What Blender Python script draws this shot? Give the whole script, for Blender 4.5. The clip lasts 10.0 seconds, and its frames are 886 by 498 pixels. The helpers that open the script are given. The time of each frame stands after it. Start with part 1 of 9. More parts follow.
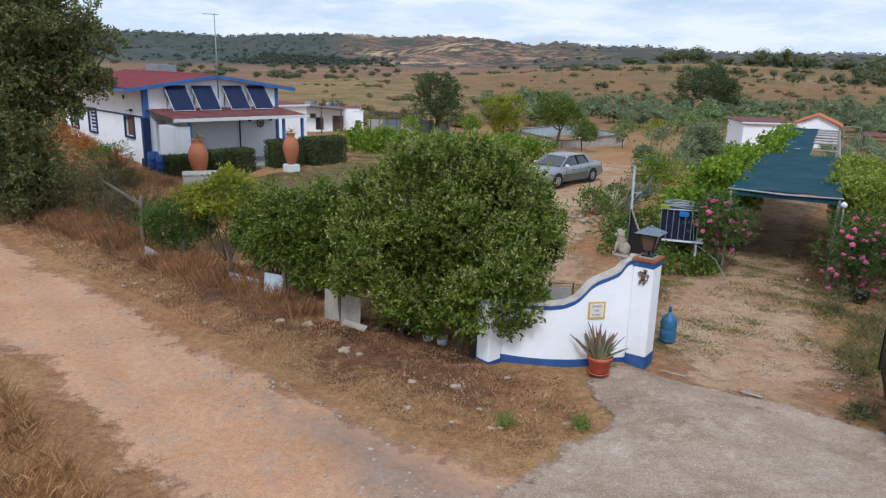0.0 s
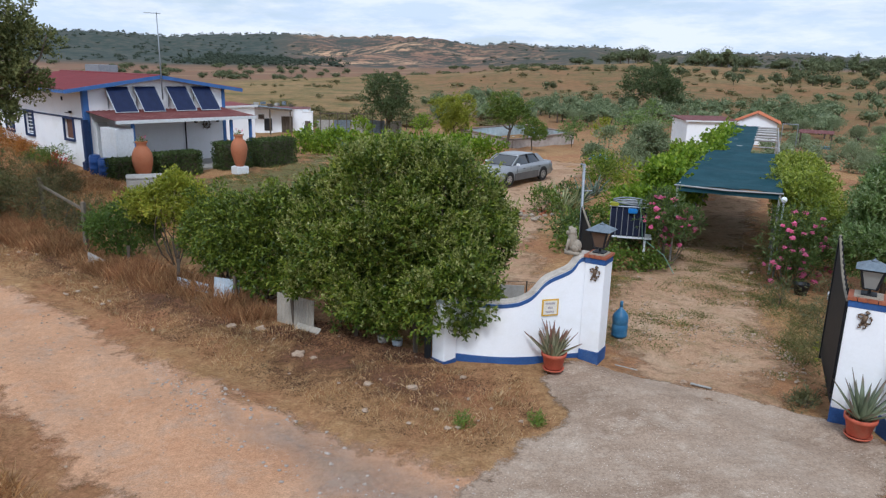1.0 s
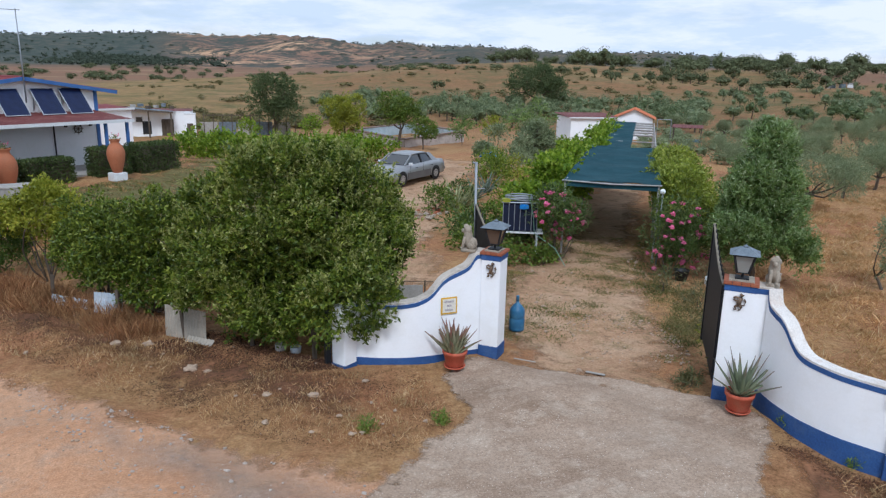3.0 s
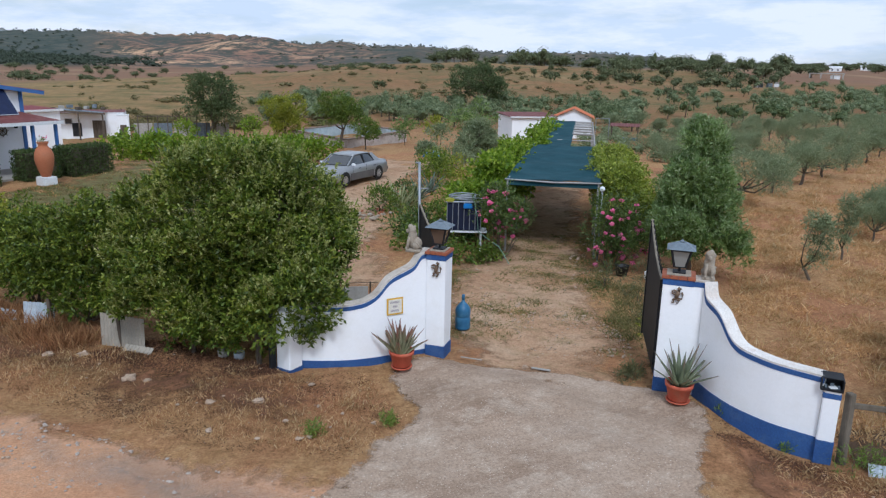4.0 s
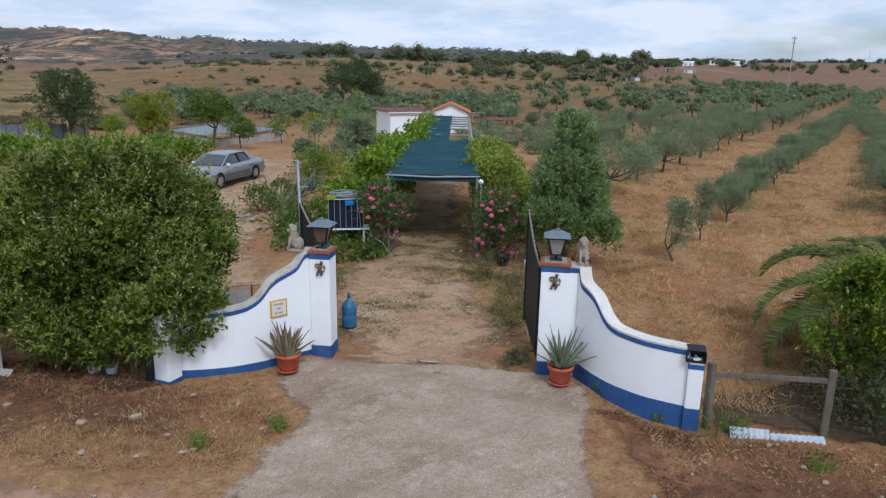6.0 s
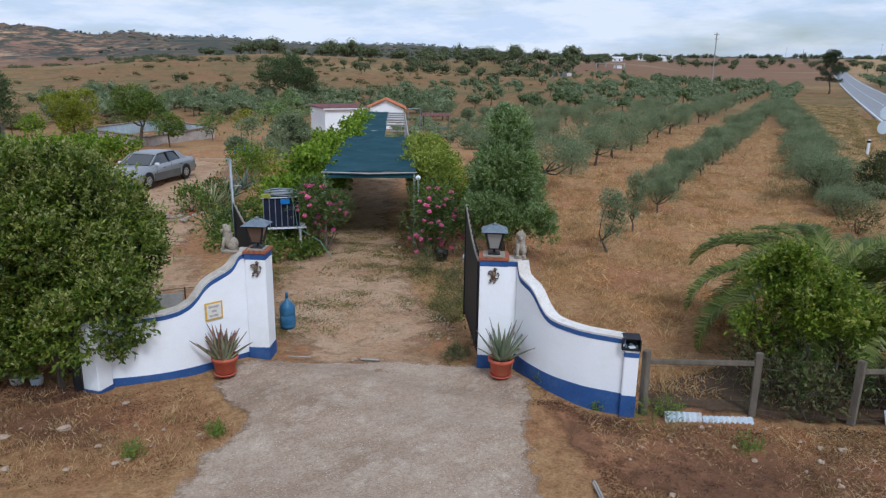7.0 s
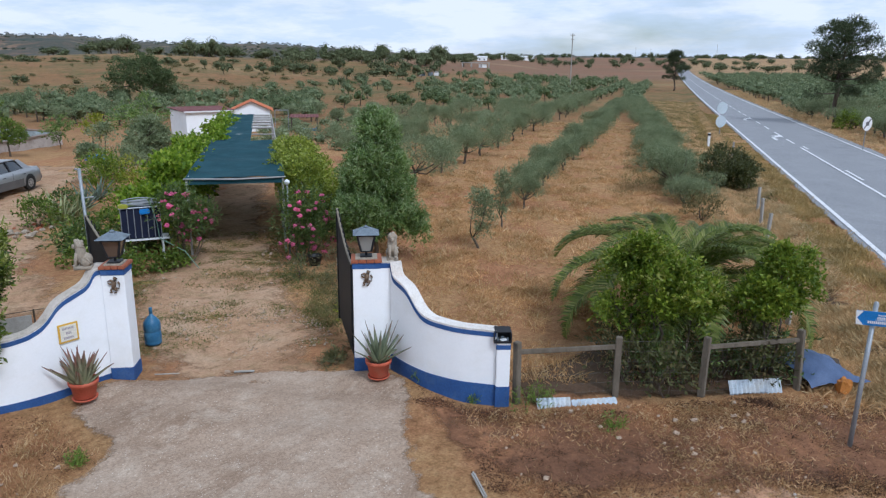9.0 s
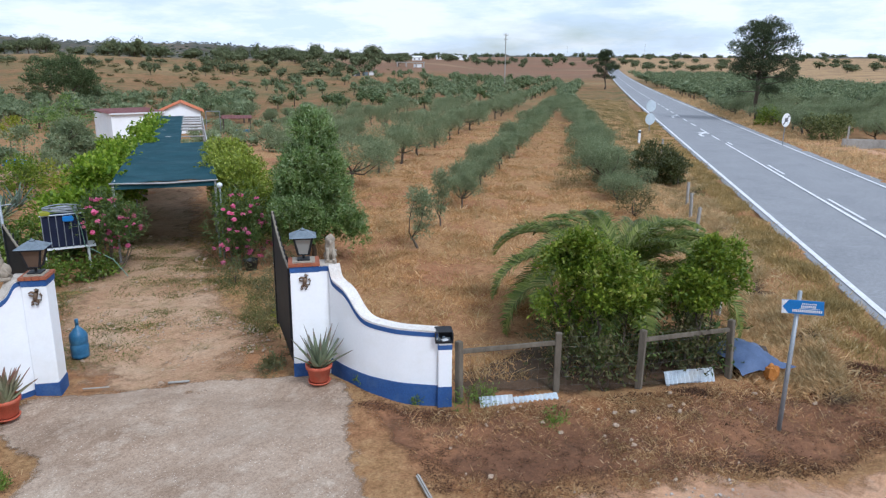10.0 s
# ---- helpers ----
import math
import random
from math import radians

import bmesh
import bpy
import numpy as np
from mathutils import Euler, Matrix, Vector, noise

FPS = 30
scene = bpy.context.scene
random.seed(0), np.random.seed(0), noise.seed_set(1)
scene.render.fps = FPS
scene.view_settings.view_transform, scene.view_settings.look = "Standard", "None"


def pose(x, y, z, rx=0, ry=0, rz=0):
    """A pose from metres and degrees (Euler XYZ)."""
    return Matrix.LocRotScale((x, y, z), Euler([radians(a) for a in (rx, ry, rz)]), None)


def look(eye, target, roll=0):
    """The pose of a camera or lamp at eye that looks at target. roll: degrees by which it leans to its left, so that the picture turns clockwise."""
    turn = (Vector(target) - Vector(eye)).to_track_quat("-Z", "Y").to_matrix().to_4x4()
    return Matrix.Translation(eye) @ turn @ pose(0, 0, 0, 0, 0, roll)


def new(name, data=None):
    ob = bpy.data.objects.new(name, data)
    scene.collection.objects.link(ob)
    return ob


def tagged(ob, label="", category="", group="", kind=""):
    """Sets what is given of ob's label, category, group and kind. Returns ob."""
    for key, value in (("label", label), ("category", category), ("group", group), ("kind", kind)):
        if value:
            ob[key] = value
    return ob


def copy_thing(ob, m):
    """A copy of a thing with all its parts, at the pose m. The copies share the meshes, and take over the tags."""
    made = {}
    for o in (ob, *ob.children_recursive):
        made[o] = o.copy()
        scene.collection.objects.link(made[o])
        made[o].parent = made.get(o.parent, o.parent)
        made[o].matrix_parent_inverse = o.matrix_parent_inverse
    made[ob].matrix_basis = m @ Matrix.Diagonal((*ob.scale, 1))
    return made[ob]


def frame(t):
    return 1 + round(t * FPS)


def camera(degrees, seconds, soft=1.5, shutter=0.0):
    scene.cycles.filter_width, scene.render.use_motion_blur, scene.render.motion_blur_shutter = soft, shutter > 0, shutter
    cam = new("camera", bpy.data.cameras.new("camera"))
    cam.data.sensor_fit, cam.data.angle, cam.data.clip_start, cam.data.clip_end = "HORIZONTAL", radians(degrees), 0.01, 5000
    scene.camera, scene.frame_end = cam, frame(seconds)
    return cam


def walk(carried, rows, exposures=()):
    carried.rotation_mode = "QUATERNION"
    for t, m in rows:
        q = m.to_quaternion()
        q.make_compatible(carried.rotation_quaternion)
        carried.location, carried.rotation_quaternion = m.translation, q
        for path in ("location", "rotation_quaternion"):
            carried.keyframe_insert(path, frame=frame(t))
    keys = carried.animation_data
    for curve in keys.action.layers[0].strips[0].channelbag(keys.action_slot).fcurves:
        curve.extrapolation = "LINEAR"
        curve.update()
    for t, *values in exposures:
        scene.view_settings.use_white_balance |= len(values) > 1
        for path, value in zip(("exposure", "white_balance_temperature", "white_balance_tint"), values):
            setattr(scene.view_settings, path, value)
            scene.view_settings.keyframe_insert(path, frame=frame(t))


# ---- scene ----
# camera: a hovering viewpoint five metres up that turns slowly to the right
cam = camera(64.50, 10.0, 1.25)
PATH = [
    (0, pose(-0.007, -0.043, 4.974, 75.429, -1.417, 0.369)),
    (0.5, pose(-0.014, -0.038, 4.966, 75.471, -1.357, -1.578)),
    (1, pose(-0.016, -0.016, 4.969, 75.528, -1.339, -3.609)),
    (1.5, pose(-0.011, 0.007, 4.979, 75.566, -1.267, -5.757)),
    (2, pose(-0.017, 0.039, 4.981, 75.605, -1.256, -7.959)),
    (2.5, pose(-0.024, 0.052, 4.979, 75.638, -1.172, -10.178)),
    (4, pose(-0.029, 0.048, 4.985, 75.743, -1.155, -17.075)),
    (4.5, pose(-0.019, 0.050, 5.005, 75.786, -1.115, -19.471)),
    (5, pose(-0.013, 0.040, 5.007, 75.793, -1.093, -21.886)),
    (5.5, pose(-0.026, 0.017, 4.992, 75.721, -1.023, -24.342)),
    (7, pose(-0.009, 0.033, 4.991, 75.339, -0.833, -32.012)),
    (7.5, pose(0.007, 0.008, 4.997, 75.318, -0.787, -34.653)),
    (8, pose(0.016, -0.023, 5.013, 75.340, -0.762, -37.249)),
    (8.5, pose(0.014, -0.055, 5.025, 75.370, -0.673, -39.839)),
    (9, pose(0.025, -0.059, 5.044, 75.442, -0.629, -42.411)),
    (9.5, pose(0.054, -0.039, 5.049, 75.454, -0.559, -44.981)),
    (10, pose(0.072, -0.019, 5.043, 75.467, -0.504, -47.543)),
]
walk(cam, PATH, [(0.0, 0.05, 5750, 9), (2.5, 0.04, 5700, 9), (4.5, -0.05, 5650, 9), (5.5, -0.11, 5650, 9), (7.5, -0.12, 5600, 9), (8.7, -0.06, 5600, 9), (10.0, 0.22, 5650, 9)])
# ---- light ----
world = bpy.data.worlds.new("sky")
scene.world = world
world.use_nodes = True
wn, wl = world.node_tree.nodes, world.node_tree.links
wn.clear()
w_out = wn.new("ShaderNodeOutputWorld")
w_bg = wn.new("ShaderNodeBackground")
w_sky = wn.new("ShaderNodeTexSky")
w_sky.sky_type = "NISHITA"
w_sky.sun_disc = False
w_sky.sun_elevation = radians(48.6)
w_sky.sun_rotation = radians(190)
w_co = wn.new("ShaderNodeTexCoord")
w_map = wn.new("ShaderNodeMapping")
w_map.inputs["Scale"].default_value = (1.0, 1.0, 4.5)
w_noise = wn.new("ShaderNodeTexNoise")
w_noise.inputs["Scale"].default_value = 3.4
w_noise.inputs["Detail"].default_value = 7.0
w_noise.inputs["Roughness"].default_value = 0.55
w_ramp = wn.new("ShaderNodeValToRGB")
w_ramp.color_ramp.elements[0].position = 0.20
w_ramp.color_ramp.elements[1].position = 0.50
w_shade = wn.new("ShaderNodeTexNoise")
w_shade.inputs["Scale"].default_value = 6.5
w_shade.inputs["Detail"].default_value = 10.0
w_shade.inputs["Roughness"].default_value = 0.62
w_cloud = wn.new("ShaderNodeMix")
w_cloud.data_type = "RGBA"
w_cloud.inputs[6].default_value = (7.6, 8.5, 9.8, 1)
w_cloud.inputs[7].default_value = (9.7, 9.9, 10.4, 1)
w_mix = wn.new("ShaderNodeMix")
w_mix.data_type = "RGBA"
wl.new(w_co.outputs["Generated"], w_map.inputs["Vector"])
wl.new(w_map.outputs["Vector"], w_noise.inputs["Vector"])
wl.new(w_map.outputs["Vector"], w_shade.inputs["Vector"])
wl.new(w_noise.outputs["Fac"], w_ramp.inputs["Fac"])
w_sharp = wn.new("ShaderNodeValToRGB")
w_sharp.color_ramp.elements[0].position = 0.42
w_sharp.color_ramp.elements[1].position = 0.57
wl.new(w_shade.outputs["Fac"], w_sharp.inputs["Fac"])
wl.new(w_sharp.outputs["Color"], w_cloud.inputs[0])
wl.new(w_ramp.outputs["Color"], w_mix.inputs[0])
wl.new(w_sky.outputs["Color"], w_mix.inputs[6])
wl.new(w_cloud.outputs[2], w_mix.inputs[7])
wl.new(w_mix.outputs[2], w_bg.inputs["Color"])
wl.new(w_bg.outputs["Background"], w_out.inputs["Surface"])
w_bg.inputs["Strength"].default_value = 0.09

sun_lamp = new("sun", bpy.data.lights.new("sun", "SUN"))
sun_lamp.data.energy = 1.95
sun_lamp.data.angle = radians(14)
sun_lamp.data.color = (1.0, 0.98, 0.95)
sun_lamp.matrix_world = look((-6, -34, 39), (0, 0, 0))
# ---- materials ----
def tree_of(name):
    m = bpy.data.materials.new(name)
    m.use_nodes = True
    return m, m.node_tree.nodes, m.node_tree.links


def noise_node(n, l, scale, detail=6.0, rough=0.6, coord=None, stretch=None):
    t = n.new("ShaderNodeTexNoise")
    t.inputs["Scale"].default_value = scale
    t.inputs["Detail"].default_value = detail
    t.inputs["Roughness"].default_value = rough
    if coord is not None:
        if stretch:
            mp = n.new("ShaderNodeMapping")
            mp.inputs["Scale"].default_value = stretch
            l.new(coord, mp.inputs["Vector"])
            coord = mp.outputs["Vector"]
        l.new(coord, t.inputs["Vector"])
    return t.outputs["Fac"]


def ramp_node(n, l, fac, stops):
    r = n.new("ShaderNodeValToRGB")
    e = r.color_ramp.elements
    while len(e) < len(stops):
        e.new(0.5)
    for k, (p, c) in zip(e, stops):
        k.position = p
        k.color = (*c, 1) if len(c) == 3 else c
    l.new(fac, r.inputs["Fac"])
    return r.outputs["Color"]


def mix_node(n, l, fac, a, b, how="MIX"):
    m = n.new("ShaderNodeMix")
    m.data_type = "RGBA"
    m.blend_type = how
    for sock, v in ((m.inputs[0], fac), (m.inputs[6], a), (m.inputs[7], b)):
        if isinstance(v, (int, float)):
            sock.default_value = v
        elif isinstance(v, tuple):
            sock.default_value = (*v, 1)
        else:
            l.new(v, sock)
    return m.outputs[2]


def bump_node(n, l, height, strength, dist):
    b = n.new("ShaderNodeBump")
    b.inputs["Strength"].default_value = strength
    b.inputs["Distance"].default_value = dist
    l.new(height, b.inputs["Height"])
    return b.outputs["Normal"]


BW = [(0.0, (0, 0, 0)), (1.0, (1, 1, 1))]


def step_stops(a, b):
    return [(a, (0, 0, 0)), (b, (1, 1, 1))]


def surface(name, c1, c2, scale=6.0, rough=0.8, fine=60.0, bump=0.3, depth=0.01, stain=None, stain_scale=0.8, metal=0.0, spec=0.3, stretch=None, grainy=0.25):
    """A surface with a broad change from c1 to c2, fine grain, optional stains and relief."""
    m, n, l = tree_of(name)
    co = n.new("ShaderNodeTexCoord").outputs["Object"]
    b = n["Principled BSDF"]
    broad = noise_node(n, l, scale, 5, 0.6, co, stretch)
    col = ramp_node(n, l, broad, [(0.3, c1), (0.7, c2)])
    grain = noise_node(n, l, fine, 4, 0.7, co, stretch)
    lo_g, hi_g = 1 - grainy, 1 + 0.8 * grainy
    g = ramp_node(n, l, grain, [(0.25, (lo_g, lo_g, lo_g)), (0.75, (hi_g, hi_g, hi_g))])
    col = mix_node(n, l, 1.0, col, g, "MULTIPLY")
    if stain:
        s = ramp_node(n, l, noise_node(n, l, stain_scale, 7, 0.7, co), step_stops(0.50, 0.78))
        col = mix_node(n, l, s, col, stain)
    l.new(col, b.inputs["Base Color"])
    b.inputs["Roughness"].default_value = rough
    b.inputs["Metallic"].default_value = metal
    b.inputs["Specular IOR Level"].default_value = spec
    if bump:
        l.new(bump_node(n, l, grain, bump, depth), b.inputs["Normal"])
    return m


def leaf_mat(name, dark, light, dry=None, rough=0.45, glow=0.2):
    """Leaves: colour by leaf, some light passes through."""
    m, n, l = tree_of(name)
    geo = n.new("ShaderNodeNewGeometry")
    co = n.new("ShaderNodeTexCoord").outputs["Object"]
    stops = [(0.0, dark), (0.75, light)] + ([(1.0, dry)] if dry else [])
    col = ramp_node(n, l, geo.outputs["Random Per Island"], stops)
    big = ramp_node(n, l, noise_node(n, l, 1.3, 3, 0.5, co), [(0.3, (0.66, 0.70, 0.62)), (0.7, (1.28, 1.22, 1.15))])
    col = mix_node(n, l, 1.0, col, big, "MULTIPLY")
    b = n["Principled BSDF"]
    l.new(col, b.inputs["Base Color"])
    b.inputs["Roughness"].default_value = rough
    b.inputs["Specular IOR Level"].default_value = 0.35
    tr = n.new("ShaderNodeBsdfTranslucent")
    l.new(col, tr.inputs["Color"])
    mx = n.new("ShaderNodeMixShader")
    mx.inputs[0].default_value = glow
    l.new(b.outputs[0], mx.inputs[1])
    l.new(tr.outputs[0], mx.inputs[2])
    l.new(mx.outputs[0], n["Material Output"].inputs["Surface"])
    return m


def ground_mat():
    """Dry grass, bare red soil and far scrub, by place."""
    m, n, l = tree_of("dry_ground")
    pos = n.new("ShaderNodeNewGeometry").outputs["Position"]
    b = n["Principled BSDF"]
    n1 = noise_node(n, l, 0.28, 6, 0.65, pos)
    n2 = noise_node(n, l, 3.4, 10, 0.80, pos)
    n3 = noise_node(n, l, 26.0, 8, 0.8, pos)
    grass = ramp_node(n, l, n2, [(0.28, (0.20, 0.108, 0.050)), (0.48, (0.36, 0.205, 0.095)), (0.72, (0.50, 0.325, 0.165))])
    soil = ramp_node(n, l, n2, [(0.28, (0.21, 0.098, 0.052)), (0.5, (0.34, 0.165, 0.082)), (0.72, (0.45, 0.245, 0.128))])
    near = mix_node(n, l, ramp_node(n, l, n1, step_stops(0.46, 0.60)), grass, soil)
    tuft = ramp_node(n, l, noise_node(n, l, 1.1, 8, 0.75, pos), step_stops(0.60, 0.72))
    near = mix_node(n, l, tuft, near, (0.19, 0.140, 0.065))
    near = mix_node(n, l, 1.0, near, ramp_node(n, l, n3, [(0.28, (0.50, 0.47, 0.45)), (0.5, (1.0, 1.0, 1.0)), (0.72, (1.45, 1.45, 1.45))]), "MULTIPLY")
    n4 = noise_node(n, l, 8.5, 8, 0.75, pos)
    near = mix_node(n, l, 1.0, near, ramp_node(n, l, n4, [(0.30, (0.66, 0.63, 0.60)), (0.48, (1.0, 1.0, 1.0)), (0.70, (1.25, 1.25, 1.25))]), "MULTIPLY")
    # fields farther off: yellowish grass first, red ploughed land behind
    f1 = noise_node(n, l, 0.012, 5, 0.6, pos)
    f2 = noise_node(n, l, 0.085, 10, 0.78, pos)
    f3 = noise_node(n, l, 0.75, 10, 0.8, pos)
    field = ramp_node(n, l, f1, [(0.34, (0.205, 0.140, 0.062)), (0.50, (0.225, 0.122, 0.058)), (0.64, (0.255, 0.175, 0.084))])
    field = mix_node(n, l, ramp_node(n, l, f2, step_stops(0.48, 0.60)), field, (0.125, 0.108, 0.046))
    field = mix_node(n, l, 1.0, field, ramp_node(n, l, f3, [(0.28, (0.50, 0.52, 0.50)), (0.5, (1.0, 1.0, 1.0)), (0.72, (1.4, 1.38, 1.35))]), "MULTIPLY")
    red = ramp_node(n, l, f1, [(0.38, (0.225, 0.120, 0.074)), (0.52, (0.192, 0.112, 0.070)), (0.62, (0.27, 0.172, 0.100))])
    red = mix_node(n, l, ramp_node(n, l, f2, step_stops(0.52, 0.66)), red, (0.170, 0.125, 0.072))
    # scrub-covered hills, with one bare tan flank
    h1 = noise_node(n, l, 0.0042, 8, 0.66, pos)
    h2 = noise_node(n, l, 0.030, 9, 0.8, pos)
    scrub = ramp_node(n, l, h2, [(0.35, (0.036, 0.050, 0.046)), (0.50, (0.060, 0.074, 0.062)), (0.66, (0.120, 0.104, 0.082))])
    bare = ramp_node(n, l, h1, [(0.36, (0.17, 0.104, 0.080)), (0.50, (0.27, 0.155, 0.105)), (0.60, (0.52, 0.325, 0.195))])
    bare = mix_node(n, l, ramp_node(n, l, h2, step_stops(0.45, 0.52)), bare, (0.062, 0.066, 0.054))
    sp = n.new("ShaderNodeSeparateXYZ")
    l.new(pos, sp.inputs[0])
    az = n.new("ShaderNodeMath")
    az.operation = "ARCTAN2"
    l.new(sp.outputs["X"], az.inputs[0])
    l.new(sp.outputs["Y"], az.inputs[1])
    w1 = n.new("ShaderNodeMapRange")
    w1.inputs["From Min"].default_value, w1.inputs["From Max"].default_value = -0.17, -0.10
    l.new(az.outputs[0], w1.inputs["Value"])
    w2 = n.new("ShaderNodeMapRange")
    w2.inputs["From Min"].default_value, w2.inputs["From Max"].default_value = 0.26, 0.08
    w2.inputs["To Min"].default_value = 0.30
    l.new(az.outputs[0], w2.inputs["Value"])
    flank = mix_node(n, l, 1.0, w1.outputs[0], w2.outputs[0], "MULTIPLY")
    flank = mix_node(n, l, 1.0, flank, ramp_node(n, l, h1, step_stops(0.37, 0.43)), "MULTIPLY")
    hill = mix_node(n, l, flank, scrub, bare)
    ln = n.new("ShaderNodeVectorMath")
    ln.operation = "LENGTH"
    l.new(pos, ln.inputs[0])
    r1 = n.new("ShaderNodeMapRange")
    r1.inputs["From Min"].default_value, r1.inputs["From Max"].default_value = 45, 95
    l.new(ln.outputs["Value"], r1.inputs["Value"])
    r2 = n.new("ShaderNodeMapRange")
    r2.inputs["From Min"].default_value, r2.inputs["From Max"].default_value = 880, 1010
    l.new(ln.outputs["Value"], r2.inputs["Value"])
    w3 = n.new("ShaderNodeMapRange")
    w3.inputs["From Min"].default_value, w3.inputs["From Max"].default_value = 0.10, -0.12
    w3.inputs["To Max"].default_value = 0.75
    l.new(az.outputs[0], w3.inputs["Value"])
    olive = mix_node(n, l, 1.0, ramp_node(n, l, f2, [(0.38, (0.31, 0.205, 0.100)), (0.50, (0.235, 0.165, 0.074)), (0.62, (0.125, 0.115, 0.046))]), ramp_node(n, l, f3, [(0.28, (0.6, 0.6, 0.58)), (0.72, (1.35, 1.35, 1.3))]), "MULTIPLY")
    field = mix_node(n, l, w3.outputs[0], field, olive)
    r3 = n.new("ShaderNodeMapRange")
    r3.inputs["From Min"].default_value, r3.inputs["From Max"].default_value = 250, 300
    # the grassy hill reaches farther out than the ploughed land on both sides of it
    az01 = n.new("ShaderNodeMapRange")
    az01.inputs["From Min"].default_value, az01.inputs["From Max"].default_value = -0.2, 1.4
    l.new(az.outputs[0], az01.inputs["Value"])
    hilly = ramp_node(n, l, az01.outputs[0], [(0.125, (0, 0, 0)), (0.24, (1, 1, 1)), (0.50, (1, 1, 1)), (0.58, (0, 0, 0))])
    back = n.new("ShaderNodeMath")
    back.operation = "MULTIPLY_ADD"
    l.new(hilly, back.inputs[0])
    back.inputs[1].default_value = -170.0
    l.new(ln.outputs["Value"], back.inputs[2])
    l.new(back.outputs[0], r3.inputs["Value"])
    col = mix_node(n, l, r1.outputs[0], near, field)
    golden = ramp_node(n, l, az01.outputs[0], [(0.775, (0, 0, 0)), (0.80, (1, 1, 1))])
    stubble = mix_node(n, l, ramp_node(n, l, f2, step_stops(0.46, 0.56)), (0.37, 0.245, 0.125), (0.25, 0.165, 0.095))
    red = mix_node(n, l, golden, red, stubble)
    col = mix_node(n, l, r3.outputs[0], col, red)
    col = mix_node(n, l, r2.outputs[0], col, hill)
    l.new(col, b.inputs["Base Color"])
    b.inputs["Roughness"].default_value = 0.95
    b.inputs["Specular IOR Level"].default_value = 0.1
    l.new(bump_node(n, l, n3, 0.8, 0.05), b.inputs["Normal"])
    return m


def track_mat(name, cols, ruts=None, speck=(0.5, 0.42, 0.34), fine=55.0, patch=None, fray=0.9, soft=0.25, flecks=(0.54, 0.66)):
    """Dirt or worn concrete: broad patches, pebbles and dust."""
    m, n, l = tree_of(name)
    pos = n.new("ShaderNodeNewGeometry").outputs["Position"]
    b = n["Principled BSDF"]
    a = noise_node(n, l, 0.55, 7, 0.65, pos, ruts)
    col = ramp_node(n, l, a, [(0.28, cols[0]), (0.5, cols[1]), (0.72, cols[2])])
    if patch:
        col = mix_node(n, l, ramp_node(n, l, noise_node(n, l, 1.7, 8, 0.78, pos, ruts), step_stops(0.50, 0.70)), col, patch)
    g = noise_node(n, l, fine, 6, 0.75, pos)
    col = mix_node(n, l, 1.0, col, ramp_node(n, l, g, [(0.28, (0.62, 0.60, 0.58)), (0.72, (1.32, 1.32, 1.32))]), "MULTIPLY")
    g2 = noise_node(n, l, 9.0, 8, 0.75, pos)
    col = mix_node(n, l, 1.0, col, ramp_node(n, l, g2, [(0.30, (0.80, 0.78, 0.76)), (0.70, (1.14, 1.14, 1.14))]), "MULTIPLY")
    v = n.new("ShaderNodeTexVoronoi")
    v.inputs["Scale"].default_value = 22.0
    l.new(pos, v.inputs["Vector"])
    peb = ramp_node(n, l, v.outputs["Distance"], [(0.10, (1, 1, 1)), (0.22, (0, 0, 0))])
    gate = ramp_node(n, l, noise_node(n, l, 3.1, 5, 0.7, pos), step_stops(*flecks))
    both = mix_node(n, l, 1.0, peb, gate, "MULTIPLY")
    col = mix_node(n, l, both, col, speck)
    l.new(col, b.inputs["Base Color"])
    b.inputs["Roughness"].default_value = 0.92
    b.inputs["Specular IOR Level"].default_value = 0.15
    l.new(bump_node(n, l, g, 0.5, 0.015), b.inputs["Normal"])
    # the sheet frays out into the ground at its edge
    at = n.new("ShaderNodeAttribute")
    at.attribute_name = "edge"
    e1 = n.new("ShaderNodeMath")
    e1.operation = "MULTIPLY_ADD"
    l.new(noise_node(n, l, 2.6, 8, 0.72, pos), e1.inputs[0])
    e1.inputs[1].default_value = fray * 2.0
    l.new(at.outputs["Fac"], e1.inputs[2])
    e2 = n.new("ShaderNodeMapRange")
    e2.inputs["From Min"].default_value, e2.inputs["From Max"].default_value = fray + 0.35, fray + 0.35 + soft
    l.new(e1.outputs[0], e2.inputs["Value"])
    l.new(e2.outputs[0], b.inputs["Alpha"])
    return m


def glass_mat(name, tint, rough=0.05):
    m, n, l = tree_of(name)
    b = n["Principled BSDF"]
    b.inputs["Base Color"].default_value = (*tint, 1)
    b.inputs["Roughness"].default_value = rough
    b.inputs["Specular IOR Level"].default_value = 0.8
    b.inputs["Coat Weight"].default_value = 0.4
    return m


